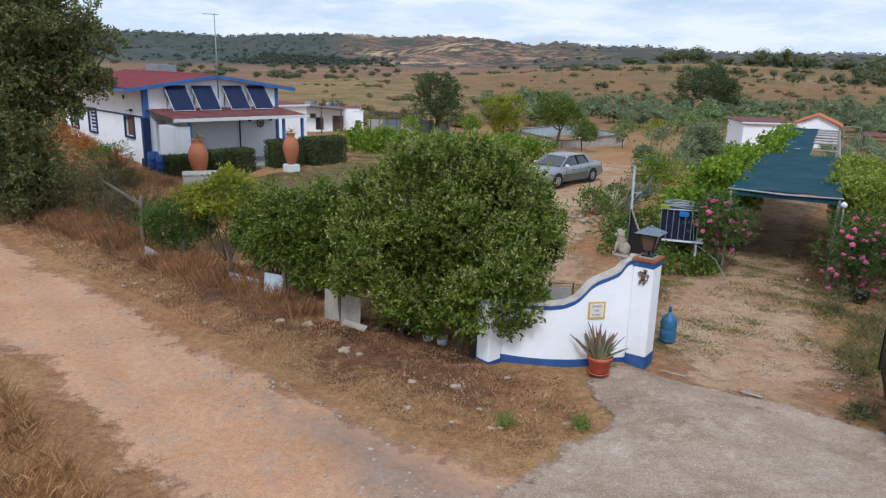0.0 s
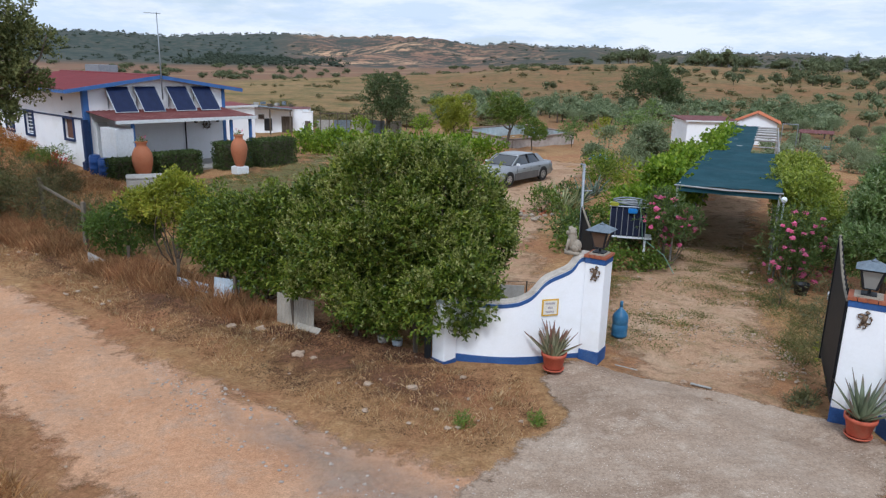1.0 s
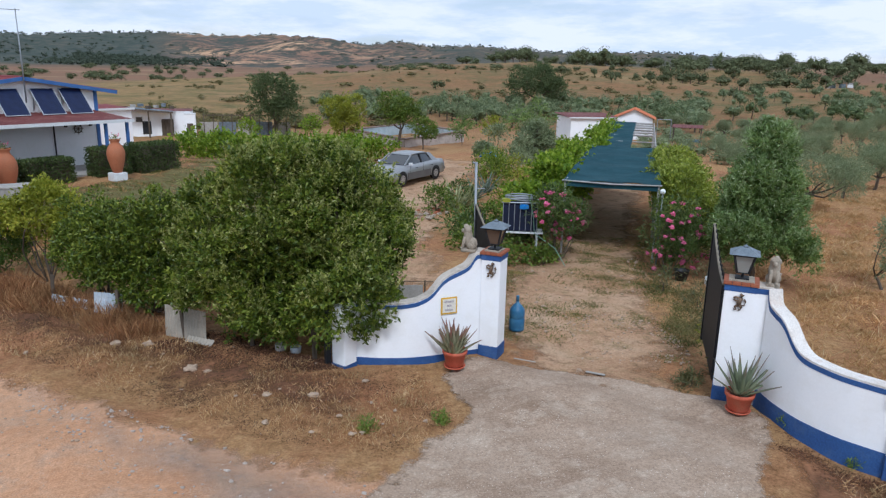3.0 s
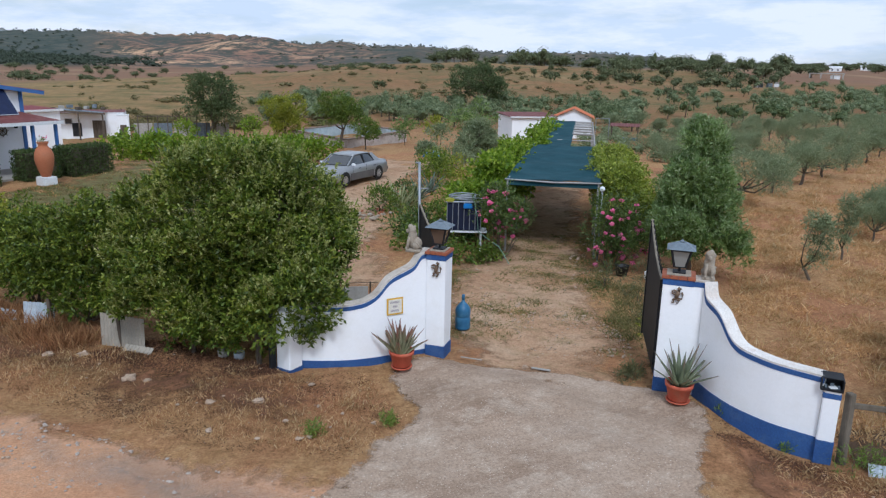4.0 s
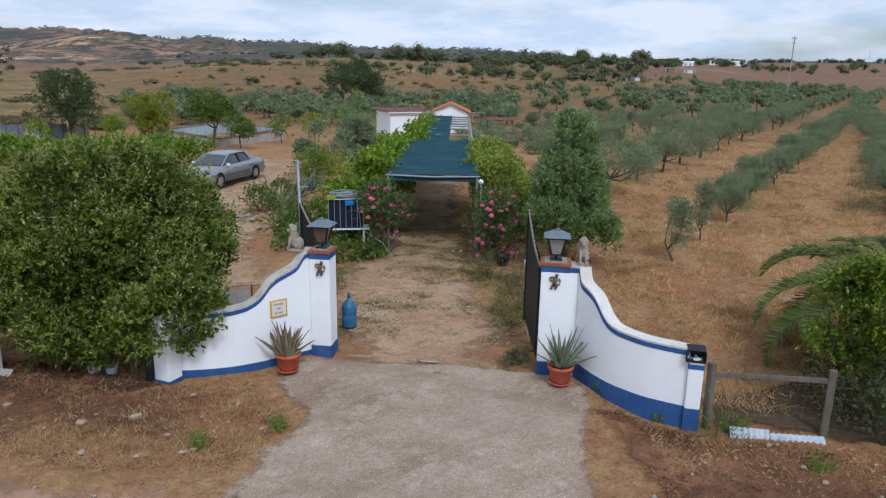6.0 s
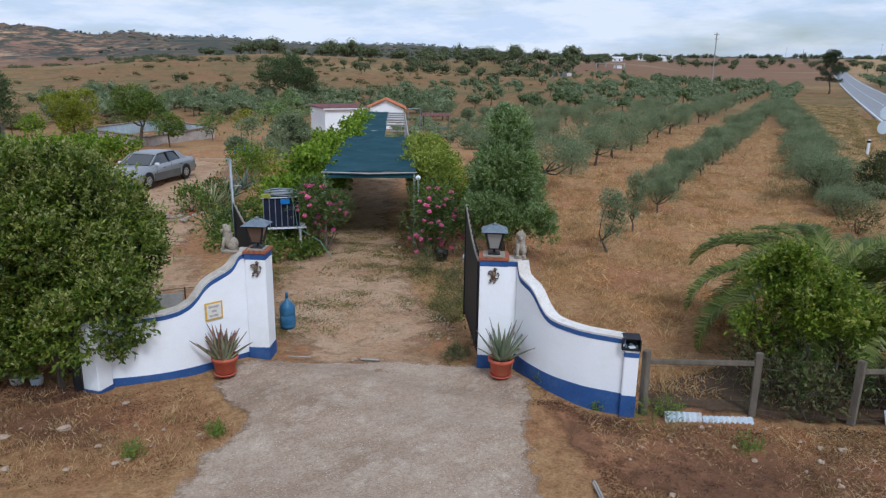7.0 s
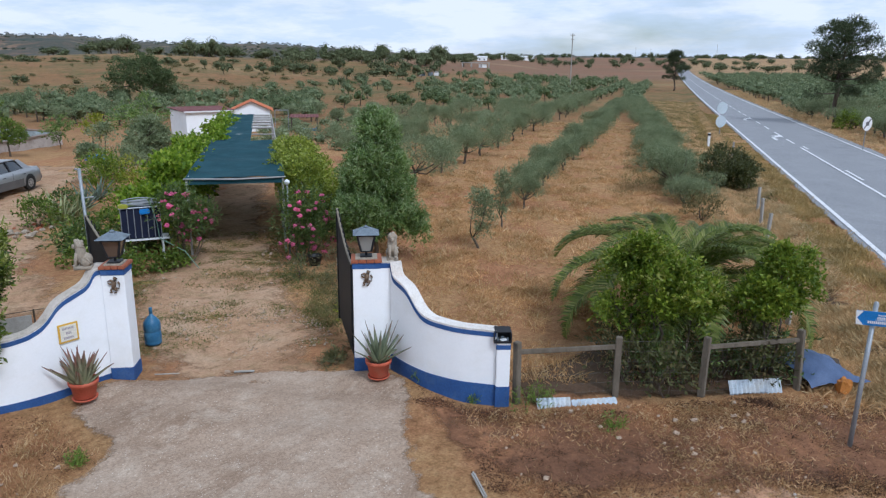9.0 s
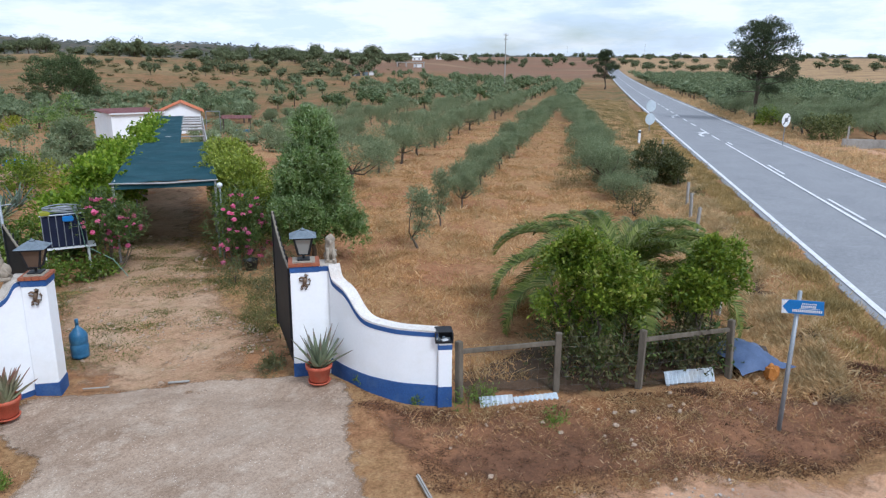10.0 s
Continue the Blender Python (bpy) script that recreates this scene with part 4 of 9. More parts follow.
part("lid", Build().box((0, 0.02, 0.205), (0.30, 0.18, 0.014), m=Matrix.Rotation(0.25, 3, "X")), MAT_IRON, mb)
part("clasp", Build().box((0.0, -0.02, 0.075), (0.05, 0.04, 0.03)).box((-0.09, -0.05, 0.05), (0.03, 0.05, 0.05)).box((0.1, -0.05, 0.05), (0.03, 0.05, 0.05)), MAT_TIN, mb)
part("leaflet", Build().box((0.02, -0.05, 0.04), (0.13, 0.09, 0.012), 0.4), MAT_SIGNWHITE, mb, "crumpled pale leaflet")
face = -BACK
relief(wall_l, Vector((mid_l.x, mid_l.y, 1.66)) + face * 0.215 + GATE * 0.02, face)
relief(wall_r, Vector((mid_r.x, mid_r.y, 1.66)) + face * 0.215, face)
# tile plaque with a yellow border; its lettering is worn beyond reading
pq = part("plaque", Build().box((0, 0, 0), (0.30, 0.012, 0.30)), surface("yellow_tile_border", (0.62, 0.36, 0.04), (0.70, 0.45, 0.07), 8.0, 0.35, 50.0, 0.02, 0.001), wall_l, "glazed tile plaque with a yellow border")
pq.matrix_world = pose(2.63, 11.258, 1.03, 0, 0, 10)
part("plaque_face", Build().box((0, -0.008, 0), (0.245, 0.008, 0.245)), surface("cream_tile", (0.68, 0.64, 0.56), (0.76, 0.73, 0.66), 8.0, 0.35, 50.0, 0.02, 0.001), pq, "cream glazed face")
MAT_INK = surface("dull_letter_ink", (0.30, 0.27, 0.30), (0.40, 0.36, 0.38), 8.0, 0.5, 50.0, 0, 0.001)
for z, w in ((0.075, 0.19), (0.0, 0.09), (-0.075, 0.17)):
    for k in range(int(w / 0.022)):
        part("letter_bar", Build().box((-w / 2 + 0.011 + k * 0.022, -0.0135, z), (0.015, 0.003, 0.036)), MAT_INK, pq)
GLASS_CLEAR = glass_mat("smoky_lantern_pane", (0.11, 0.075, 0.055), 0.15)
GLASS_MILK = glass_mat("milky_lantern_pane", (0.24, 0.245, 0.23), 0.35)
lantern((mid_l.x, mid_l.y, 1.972), -35.5, GLASS_CLEAR, "black iron lantern with smoky panes on the gate pillar")
lantern((mid_r.x, mid_r.y, 1.972), -35.5, GLASS_MILK, "black iron lantern with milky panes on the gate pillar")
lion((3.05, 11.60, 1.90), -118, "weathered stone lion seated on the curved wall")
lion((7.10, 8.90, 1.90), -35, "pale stone lion seated on the white wall")


def gate_leaf(hinge, way, length, h0, h1, label):
    """Sheet-metal gate leaf whose top edge rises in a curve to its free end."""
    ang = math.degrees(math.atan2(way.y, way.x))
    th = thing("gate_leaf", pose(hinge[0], hinge[1], 0.06, 0, 0, ang), label, "gate", "leaves of the entrance gate")
    b = Build()
    n = 16
    tops = [h0 + (h1 - h0) * (i / n) ** 1.6 for i in range(n + 1)]
    vs = []
    for i in range(n + 1):
        x = length * i / n
        lo = 0.06 + 0.22 * (i / n)
        vs += [(x, -0.008, lo), (x, 0.008, lo), (x, 0.008, tops[i]), (x, -0.008, tops[i])]
    fs = [(4 * i + k, 4 * i + 4 + k, 4 * i + 4 + (k + 1) % 4, 4 * i + (k + 1) % 4) for i in range(n) for k in range(4)] + [(0, 1, 2, 3), tuple(4 * n + k for k in (3, 2, 1, 0))]
    part("panel", b.add(vs, fs), MAT_IRON, th)
    part("top_rail", Build().tube([(length * i / n, 0, tops[i] + 0.012) for i in range(n + 1)], 0.022, 8), surface("worn_rail", (0.20, 0.17, 0.13), (0.30, 0.26, 0.2), 9.0, 0.6, 60.0, 0.1, 0.002, None, 1, 0.3), th, "worn pale metal rail")
    for x in (0.03, length - 0.03):
        z1 = h0 if x < 0.1 else h1
        part("stile", Build().box((x, 0, z1 / 2 + 0.1), (0.05, 0.05, z1 - 0.2)), MAT_IRON, th)
    for k in range(12):
        x = length * (k + 0.5) / 12
        part("rib", Build().box((x, -0.016, 0.25 + 0.5 * tops[min(n, int(k * n / 12))] ), (0.022, 0.018, tops[min(n, int(k * n / 12))] - 0.2)), MAT_IRON, th)
    for z in (0.35, h0 - 0.2):
        part("hinge", Build().tube([(-0.03, 0, z - 0.05), (-0.03, 0, z + 0.05)], 0.02, 8), MAT_IRON, th)
    return th


gate_leaf((6.67, 9.47, 0), Vector((0.43, 0.903, 0)), 1.55, 1.70, 2.36, "open black sheet-metal gate leaf with a curved top rail")
gate_leaf((3.68, 11.56, 0), Vector((-0.06, 0.998, 0)), 1.6, 1.70, 2.35, "open black sheet-metal gate leaf beside the lantern pillar")


# ---- potted aloes, bottle ----
def aloe_mat(name, root, middle, tip, reach):
    """Fleshy leaf, its colour changing from the root to the tip."""
    m, n, l = tree_of(name)
    ln = n.new("ShaderNodeVectorMath")
    ln.operation = "LENGTH"
    l.new(n.new("ShaderNodeTexCoord").outputs["Object"], ln.inputs[0])
    part_way = n.new("ShaderNodeMath")
    part_way.operation = "MULTIPLY_ADD"
    l.new(noise_node(n, l, 9.0, 6, 0.7), part_way.inputs[0])
    part_way.inputs[1].default_value = 0.35
    k = n.new("ShaderNodeMath")
    k.operation = "DIVIDE"
    l.new(ln.outputs["Value"], k.inputs[0])
    k.inputs[1].default_value = reach
    l.new(k.outputs[0], part_way.inputs[2])
    col = ramp_node(n, l, part_way.outputs[0], [(0.25, root), (0.70, middle), (1.08, tip)])
    b = n["Principled BSDF"]
    l.new(col, b.inputs["Base Color"])
    b.inputs["Roughness"].default_value = 0.5
    l.new(bump_node(n, l, noise_node(n, l, 60.0, 4, 0.6), 0.15, 0.004), b.inputs["Normal"])
    return m


MAT_ALOE = aloe_mat("aloe_green", (0.22, 0.24, 0.14), (0.155, 0.190, 0.115), (0.20, 0.13, 0.10), 0.72)
MAT_ALOE_RED = aloe_mat("aloe_reddish", (0.24, 0.25, 0.14), (0.20, 0.18, 0.105), (0.25, 0.105, 0.080), 0.55)
MAT_SOIL = surface("potting_soil", (0.05, 0.035, 0.025), (0.09, 0.065, 0.045), 8.0, 0.95, 50.0, 0.5, 0.01)


def aloe_leaf(ln, w, lift, droop):
    """A thick tapering channelled leaf along +x that rises by lift and bends over by droop."""
    b = Build()
    n = 7
    vs = []
    for i in range(n + 1):
        s = i / n
        a = lift - droop * s * s
        x = ln * (s * math.cos(lift) * (1 - 0.12 * s) + 0.1 * s * s)
        z = ln * (math.sin(lift) * s - droop * 0.5 * s * s)
        k = w * (1 - s) ** 1.05 * (0.95 + 0.5 * s) + 0.002
        nx, nz = -math.sin(a), math.cos(a)
        vs += [(x, -k, z + 0.01), (x - nx * k * 0.45, 0, z - nz * k * 0.45), (x, k, z + 0.01), (x + nx * k * 0.08, 0, z + nz * k * 0.04)]
    fs = [(4 * i + k, 4 * i + 4 + k, 4 * i + 4 + (k + 1) % 4, 4 * i + (k + 1) % 4) for i in range(n) for k in range(4)] + [(0, 1, 2, 3)]
    return b.add(vs, fs)


def potted_aloe(at, mat_leaf, count, long, seed, label, spread=1.0, heads=((0, 0),)):
    rng = random.Random(seed)
    th = thing("potted_aloe", pose(at[0], at[1], at[2], 0, 0, rng.uniform(0, 360)), label, "potted plant", "potted aloes at the gate")
    th.scale = (1.04, 1.04, 1.04)
    pot = part("pot", Build().lathe([(0.135, 0.03), (0.145, 0.04), (0.185, 0.24), (0.205, 0.245), (0.21, 0.30), (0.20, 0.305), (0.185, 0.30), (0.175, 0.26)], 28), MAT_TERRACOTTA, th, "terracotta-coloured pot", True)
    part("saucer", Build().lathe([(0.13, 0.0), (0.165, 0.005), (0.18, 0.035), (0.172, 0.037), (0.16, 0.015)], 28), MAT_TERRACOTTA, pot, "", True)
    part("soil", Build().lathe([(0.17, 0.255), (0.10, 0.265), (0.01, 0.27)], 20), MAT_SOIL, pot)
    for k in range(count):
        ring = k / count
        lift = 1.42 - 1.15 * ring ** 1.3 * spread + rng.uniform(-0.12, 0.12)
        ln = long * (0.75 + 0.35 * rng.random()) * (1.0 if ring < 0.75 else 0.9)
        ob = part("leaf", aloe_leaf(ln, 0.044 + 0.016 * rng.random(), lift, rng.uniform(-0.28, 0.30)), mat_leaf, th, "", True)
        a = k * 2.399 + rng.uniform(-0.2, 0.2)
        rr = 0.02 + 0.05 * ring
        hx, hy = heads[k % len(heads)]
        ob.matrix_local = Matrix.Translation((hx + math.cos(a) * rr, hy + math.sin(a) * rr, 0.26)) @ Matrix.Rotation(a, 4, "Z")
    return th


potted_aloe((2.66, 10.88, 0.06), MAT_ALOE_RED, 42, 0.50, 4, "spiky reddish aloe in a terracotta pot with saucer", 0.74, ((-0.09, 0.02), (0.09, -0.03), (0.02, 0.08)))
potted_aloe((6.52, 8.55, 0.06), MAT_ALOE, 26, 0.62, 9, "large green aloe in a terracotta pot with saucer", 0.85)

jug = thing("water_bottle", pose(4.30, 12.48, 0.02, 0, 0, 20), "faded blue plastic water bottle standing on the yard", "bottle")
part("body", Build().lathe([(0.12, 0.0), (0.145, 0.015), (0.15, 0.06), (0.143, 0.08), (0.15, 0.10), (0.15, 0.24), (0.142, 0.255), (0.142, 0.27), (0.15, 0.285), (0.15, 0.40), (0.135, 0.45), (0.08, 0.52), (0.035, 0.565), (0.028, 0.60)], 26), MAT_BLUEPLASTIC, jug, "", True)
part("neck", Build().lathe([(0.032, 0.60), (0.032, 0.70), (0.026, 0.71)], 14), MAT_BLUEPLASTIC, jug, "", True)
part("handle", Build().tube([(0.15, 0, 0.42), (0.175, 0, 0.36), (0.175, 0, 0.25), (0.15, 0, 0.2)], 0.013, 7), MAT_BLUEPLASTIC, jug, "", True)
# ---- hedges, shrubs and trees round the gate ----
LEAF_PRIVET = leaf_mat("privet_leaf", (0.038, 0.072, 0.008), (0.142, 0.196, 0.022), (0.27, 0.305, 0.050))
LEAF_SHOOT = leaf_mat("pale_shoot", (0.150, 0.190, 0.026), (0.30, 0.325, 0.070), (0.42, 0.43, 0.15), 0.5, 0.35)
LEAF_SPRAY = leaf_mat("privet_spray", (0.165, 0.200, 0.036), (0.33, 0.355, 0.105), (0.48, 0.49, 0.23), 0.5, 0.35)
LEAF_SILVER = leaf_mat("pale_leaf_tip", (0.16, 0.26, 0.085), (0.30, 0.40, 0.19), (0.42, 0.48, 0.30), 0.5, 0.35)
LEAF_DARK = leaf_mat("dark_leaf", (0.055, 0.105, 0.013), (0.150, 0.218, 0.032), (0.24, 0.29, 0.06))
LEAF_YELLOW = leaf_mat("yellow_green_leaf", (0.160, 0.200, 0.018), (0.34, 0.365, 0.042), (0.42, 0.40, 0.06), 0.5, 0.35)
LEAF_LEMON = leaf_mat("citrus_leaf", (0.080, 0.145, 0.014), (0.215, 0.295, 0.030), (0.31, 0.35, 0.05), 0.45, 0.4)
LEAF_VINE = leaf_mat("vine_leaf", (0.095, 0.180, 0.012), (0.235, 0.345, 0.026), (0.35, 0.42, 0.06), 0.5, 0.4)
LEAF_OAK = leaf_mat("holm_oak_leaf", (0.080, 0.102, 0.036), (0.205, 0.225, 0.085), (0.28, 0.285, 0.12), 0.65, 0.35)
LEAF_OAKGREEN = leaf_mat("green_oak_leaf", (0.050, 0.085, 0.034), (0.125, 0.168, 0.068), (0.17, 0.20, 0.09), 0.65, 0.3)
LEAF_ASH = leaf_mat("ash_leaf", (0.085, 0.158, 0.038), (0.195, 0.280, 0.080), (0.28, 0.36, 0.13), 0.5, 0.35)
LEAF_OLIVE = leaf_mat("olive_leaf", (0.165, 0.212, 0.116), (0.252, 0.302, 0.168), (0.34, 0.38, 0.245), 0.6, 0.3)
# the olive leaf, darkened because coarse far crowns come out too pale
LEAF_OLIVE_FAR = leaf_mat("far_olive_leaf_dark", (0.105, 0.145, 0.072), (0.180, 0.228, 0.118), (0.27, 0.31, 0.19), 0.6, 0.3)
LEAF_BROWN = leaf_mat("dry_shrub_leaf", (0.085, 0.085, 0.034), (0.170, 0.150, 0.064), (0.25, 0.20, 0.10), 0.7, 0.2)
# undergrowth leaf with the shade under the citrus trees in its colour
LEAF_UNDERSHADE = leaf_mat("shaded_undergrowth_leaf", (0.048, 0.054, 0.020), (0.115, 0.115, 0.046), (0.19, 0.15, 0.07), 0.7, 0.2)
LEAF_PALM = leaf_mat("palm_leaf", (0.060, 0.100, 0.016), (0.190, 0.235, 0.045), (0.31, 0.32, 0.12), 0.45, 0.35)
LEAF_OLEANDER = leaf_mat("oleander_leaf", (0.042, 0.085, 0.020), (0.115, 0.170, 0.042), (0.20, 0.24, 0.08))
PETAL = leaf_mat("pink_petal", (0.62, 0.10, 0.26), (0.78, 0.20, 0.40), (0.85, 0.38, 0.55), 0.6, 0.35)


def z_at(x, y):
    return float(ground_z(x, y))


def shrub(name, x, y, clumps, n, size, leaf, label, category, stems=4, seed=1, stem_r=0.03, z=None, group="", **kw):
    """A shrub or tree: trunk with limbs into the clumps, and a crown of leaves. Clumps are relative to the foot."""
    th = thing(name, pose(x, y, z_at(x, y) if z is None else z), label, category, group)
    rng = np.random.default_rng(seed)
    b = Build()
    order = [clumps[k % len(clumps)] for k in range(stems)]
    for c in order:
        foot = (rng.normal() * stem_r * 1.5, rng.normal() * stem_r * 1.5, -0.05)
        limb(b, foot, (c[0] + rng.normal() * 0.2 * c[3], c[1] + rng.normal() * 0.2 * c[4], c[2] + 0.3 * c[5]), stem_r, stem_r * 0.3, rng)
        if name in ("oleander", "yellow_shrub"):
            part("stem", b, MAT_BARK, th, "", True)
            b = Build()
    if b.v:
        part("trunk", b, MAT_BARK, th, "", True)
    foliage("crown", clumps, n, size, leaf, th, seed, **kw)
    return th


# the great clipped privet beside the wall
PRIVET = [(0.1, 0, 2.0, 1.75, 1.55, 1.5), (-0.7, -0.3, 1.75, 1.3, 1.2, 1.35), (1.0, -0.3, 1.8, 1.15, 1.1, 1.3), (0.5, -0.5, 1.2, 1.3, 1.0, 0.95),
      (-0.35, -0.3, 2.65, 1.0, 1.0, 0.9), (0.7, 0.0, 2.75, 0.95, 1.0, 0.85), (-1.15, -0.3, 1.05, 0.8, 0.8, 0.8), (1.3, -0.95, 1.55, 0.85, 0.8, 0.85), (0.95, -1.75, 1.30, 0.78, 0.62, 0.60), (0.72, -2.0, 1.12, 0.72, 0.5, 0.50), (0.55, -1.35, 0.95, 0.85, 0.7, 0.65), (-0.4, -0.9, 0.9, 0.9, 0.75, 0.65), (-1.15, -0.75, 0.62, 0.72, 0.6, 0.5), (-0.3, -1.2, 0.5, 0.85, 0.5, 0.42), (0.4, -1.5, 0.52, 0.6, 0.42, 0.42), (-1.55, -0.35, 0.85, 0.55, 0.5, 0.6)]
privet = shrub("privet_tree", 0.05, 13.35, PRIVET, 122000, 0.088, LEAF_PRIVET,
      "large dense privet tree with pale flower sprays", "tree", 7, 11, 0.06, per=9, up=0.5, rough=0.10, shell=0.15, spread=1.5, lobes=230, lobe_r=0.46)
foliage("blossom", PRIVET, 88000, 0.060, LEAF_SPRAY, privet, 11, per=12, up=1.5, rough=0.10, shell=0.15, spread=1.5, lobes=230, lobe_r=0.46, aspect=0.42, grow=1.22, above=-0.25, label="pale yellow-green flower sprays")
shrub("privet_shrub", -2.75, 14.75, [(0.25, -0.1, 1.75, 0.72, 0.7, 0.80), (-0.75, 0.35, 1.50, 0.74, 0.7, 0.85), (0.6, -0.3, 2.0, 0.60, 0.6, 0.55), (-0.9, 0.3, 0.95, 0.62, 0.6, 0.45), (0.35, -0.1, 0.85, 0.65, 0.55, 0.45), (0.55, -0.55, 0.72, 0.5, 0.4, 0.42), (-0.2, -0.1, 0.6, 0.6, 0.45, 0.45)], 30000, 0.085, LEAF_PRIVET,
      "tall dark green shrub along the roadside fence", "shrub", 6, 12, 0.035, per=8, up=0.4, rough=0.2, shell=0.45)
shrub("privet_shrub", -4.0, 15.9, [(0, 0, 1.35, 0.75, 0.7, 1.0), (-0.3, 0.2, 1.0, 0.7, 0.6, 0.75)], 13000, 0.08, LEAF_PRIVET, "leafy green shrub behind the roadside fence", "shrub", 5, 13, 0.03, per=8, rough=0.2, shell=0.5)
shrub("yellow_shrub", -5.45, 17.2, [(0, 0, 1.65, 0.95, 0.8, 0.60), (0.6, -0.2, 1.35, 0.7, 0.65, 0.5), (-0.65, 0.2, 1.5, 0.6, 0.55, 0.45), (0.1, 0, 1.95, 0.55, 0.5, 0.32)], 15000, 0.085, LEAF_YELLOW,
      "bright yellow-green shrub with bare lower stems", "shrub", 8, 14, 0.022, per=7, rough=0.25, shell=0.6)
shrub("round_shrub", -6.95, 17.9, [(0, 0, 1.0, 0.86, 0.8, 0.66), (0.25, 0, 0.75, 0.75, 0.7, 0.55), (-0.4, 0.1, 0.85, 0.6, 0.6, 0.5)], 17000, 0.06, leaf_mat("fresh_green_leaf", (0.045, 0.095, 0.012), (0.105, 0.165, 0.028)), "dense fresh green shrub beside the fence post", "shrub", 7, 15, 0.02, per=8, rough=0.14, shell=0.35)
for k, (sx, sy, sr, sh) in enumerate(((-10.6, 20.6, 1.25, 0.85), (-9.1, 19.9, 0.8, 0.6), (-13.2, 22.9, 1.5, 1.0), (-12.6, 20.9, 1.1, 0.75), (-11.5, 24.2, 0.9, 0.5), (-15.2, 24.0, 1.6, 1.2), (-13.9, 21.6, 1.6, 1.3), (-16.0, 22.4, 1.7, 1.5))):
    shrub("dry_shrub", sx, sy, [(0, 0, sh * 0.95, sr, sr * 0.9, sh * 1.15), (0.4 * sr, -0.2 * sr, sh * 0.6, sr * 0.7, sr * 0.6, sh * 0.7)], int(9000 * sr), 0.07, LEAF_BROWN if k not in (2, 6, 7) else LEAF_OAK, "dull brownish green broom shrub on the bank", "shrub", 7, 30 + k, 0.02, per=7, aspect=0.22, rough=0.25, shell=0.75, up=0.7, group="dry shrubs on the bank")


def oak(name, x, y, clumps, n, size, leaf, label, trunk_r, seed, crotch=0.35, group="", shell=0.5, aspect=0.5, **kw):
    """A broad tree: tapered trunk, forked limbs and an uneven crown with gaps."""
    th = thing(name, pose(x, y, z_at(x, y)), label, "tree", group)
    rng = np.random.default_rng(seed)
    top = max(c[2] for c in clumps)
    b = Build()
    fork = np.array([rng.normal() * 0.1, rng.normal() * 0.1, top * crotch])
    limb(b, (0, 0, -0.15), fork, trunk_r, trunk_r * 0.75, rng, 5, 0.05, 9)
    for c in clumps:
        mid = fork + (np.array(c[:3]) - fork) * 0.55 + rng.normal(size=3) * 0.12 * c[3]
        limb(b, fork, mid, trunk_r * 0.5, trunk_r * 0.28, rng, 4, 0.1, 7)
        for _ in range(3):
            limb(b, mid, np.array(c[:3]) + rng.normal(size=3) * np.array(c[3:6]) * 0.45, trunk_r * 0.25, trunk_r * 0.05, rng, 4, 0.1, 5)
    part("trunk", b, MAT_BARK, th, "", True)
    foliage("crown", clumps, n, size, leaf, th, seed, per=8, up=0.25, rough=0.28, shell=shell, aspect=aspect, **kw)
    return th


# the big holm oak over the road at the house's end
big = [(2.5, -0.2, 6.0, 1.35, 1.3, 1.0), (3.45, 0.3, 6.0, 1.05, 1.0, 0.85), (4.2, 0.6, 5.35, 0.75, 0.7, 0.55), (3.35, 0.2, 4.75, 1.0, 0.95, 0.75), (2.3, -0.3, 4.5, 1.25, 1.2, 1.0), (3.95, 0.5, 4.2, 0.6, 0.6, 0.42),
       (3.3, 0.3, 3.5, 0.62, 0.6, 0.55), (2.2, -0.3, 3.2, 1.05, 1.0, 0.9), (2.2, -0.5, 1.9, 0.9, 0.85, 0.8), (2.7, -0.1, 1.3, 0.7, 0.7, 0.55), (1.9, -0.6, 0.8, 0.9, 0.8, 0.6),
       (1.2, 0.2, 6.6, 1.5, 1.4, 1.1), (0.6, -0.2, 4.8, 1.6, 1.5, 1.3), (2.6, 0.5, 7.1, 1.3, 1.2, 0.8), (0.6, 0, 3.0, 1.4, 1.3, 1.2), (-0.8, 0.2, 5.6, 1.7, 1.6, 1.4), (-1.8, 0.4, 4.2, 1.5, 1.4, 1.3)]
oak("holm_oak", -14.7, 20.9, big, 150000, 0.10, LEAF_OAK, "large dark holm oak overhanging the bank beside the house", 0.32, 21, 0.35, shell=0.5)

# young ash behind the right-hand wall
ASH = [(0, 0, 1.8, 0.86, 0.82, 1.0), (0.50, -0.3, 1.30, 0.60, 0.60, 0.65), (-0.50, 0.1, 1.3, 0.60, 0.60, 0.7), (0.0, 0.05, 2.55, 0.68, 0.65, 0.80), (0.05, 0, 3.25, 0.42, 0.42, 0.66), (0.55, -0.4, 0.95, 0.42, 0.42, 0.5), (-0.45, 0.1, 2.2, 0.42, 0.42, 0.7), (0.5, 0.1, 2.3, 0.42, 0.42, 0.7)]
ash = oak("ash_tree", 11.0, 14.45, ASH, 44000, 0.105, LEAF_ASH, "young broad-leaved tree with fresh green feathery leaves", 0.07, 22, 0.2, shell=0.4, aspect=0.24, lobes=190, lobe_r=0.30)
foliage("new_growth", ASH, 34000, 0.095, LEAF_SILVER, ash, 22, per=9, up=1.8, rough=0.28, shell=0.4, aspect=0.24, grow=1.32, above=-0.4, lobes=190, lobe_r=0.30, label="pale silvery young shoots")

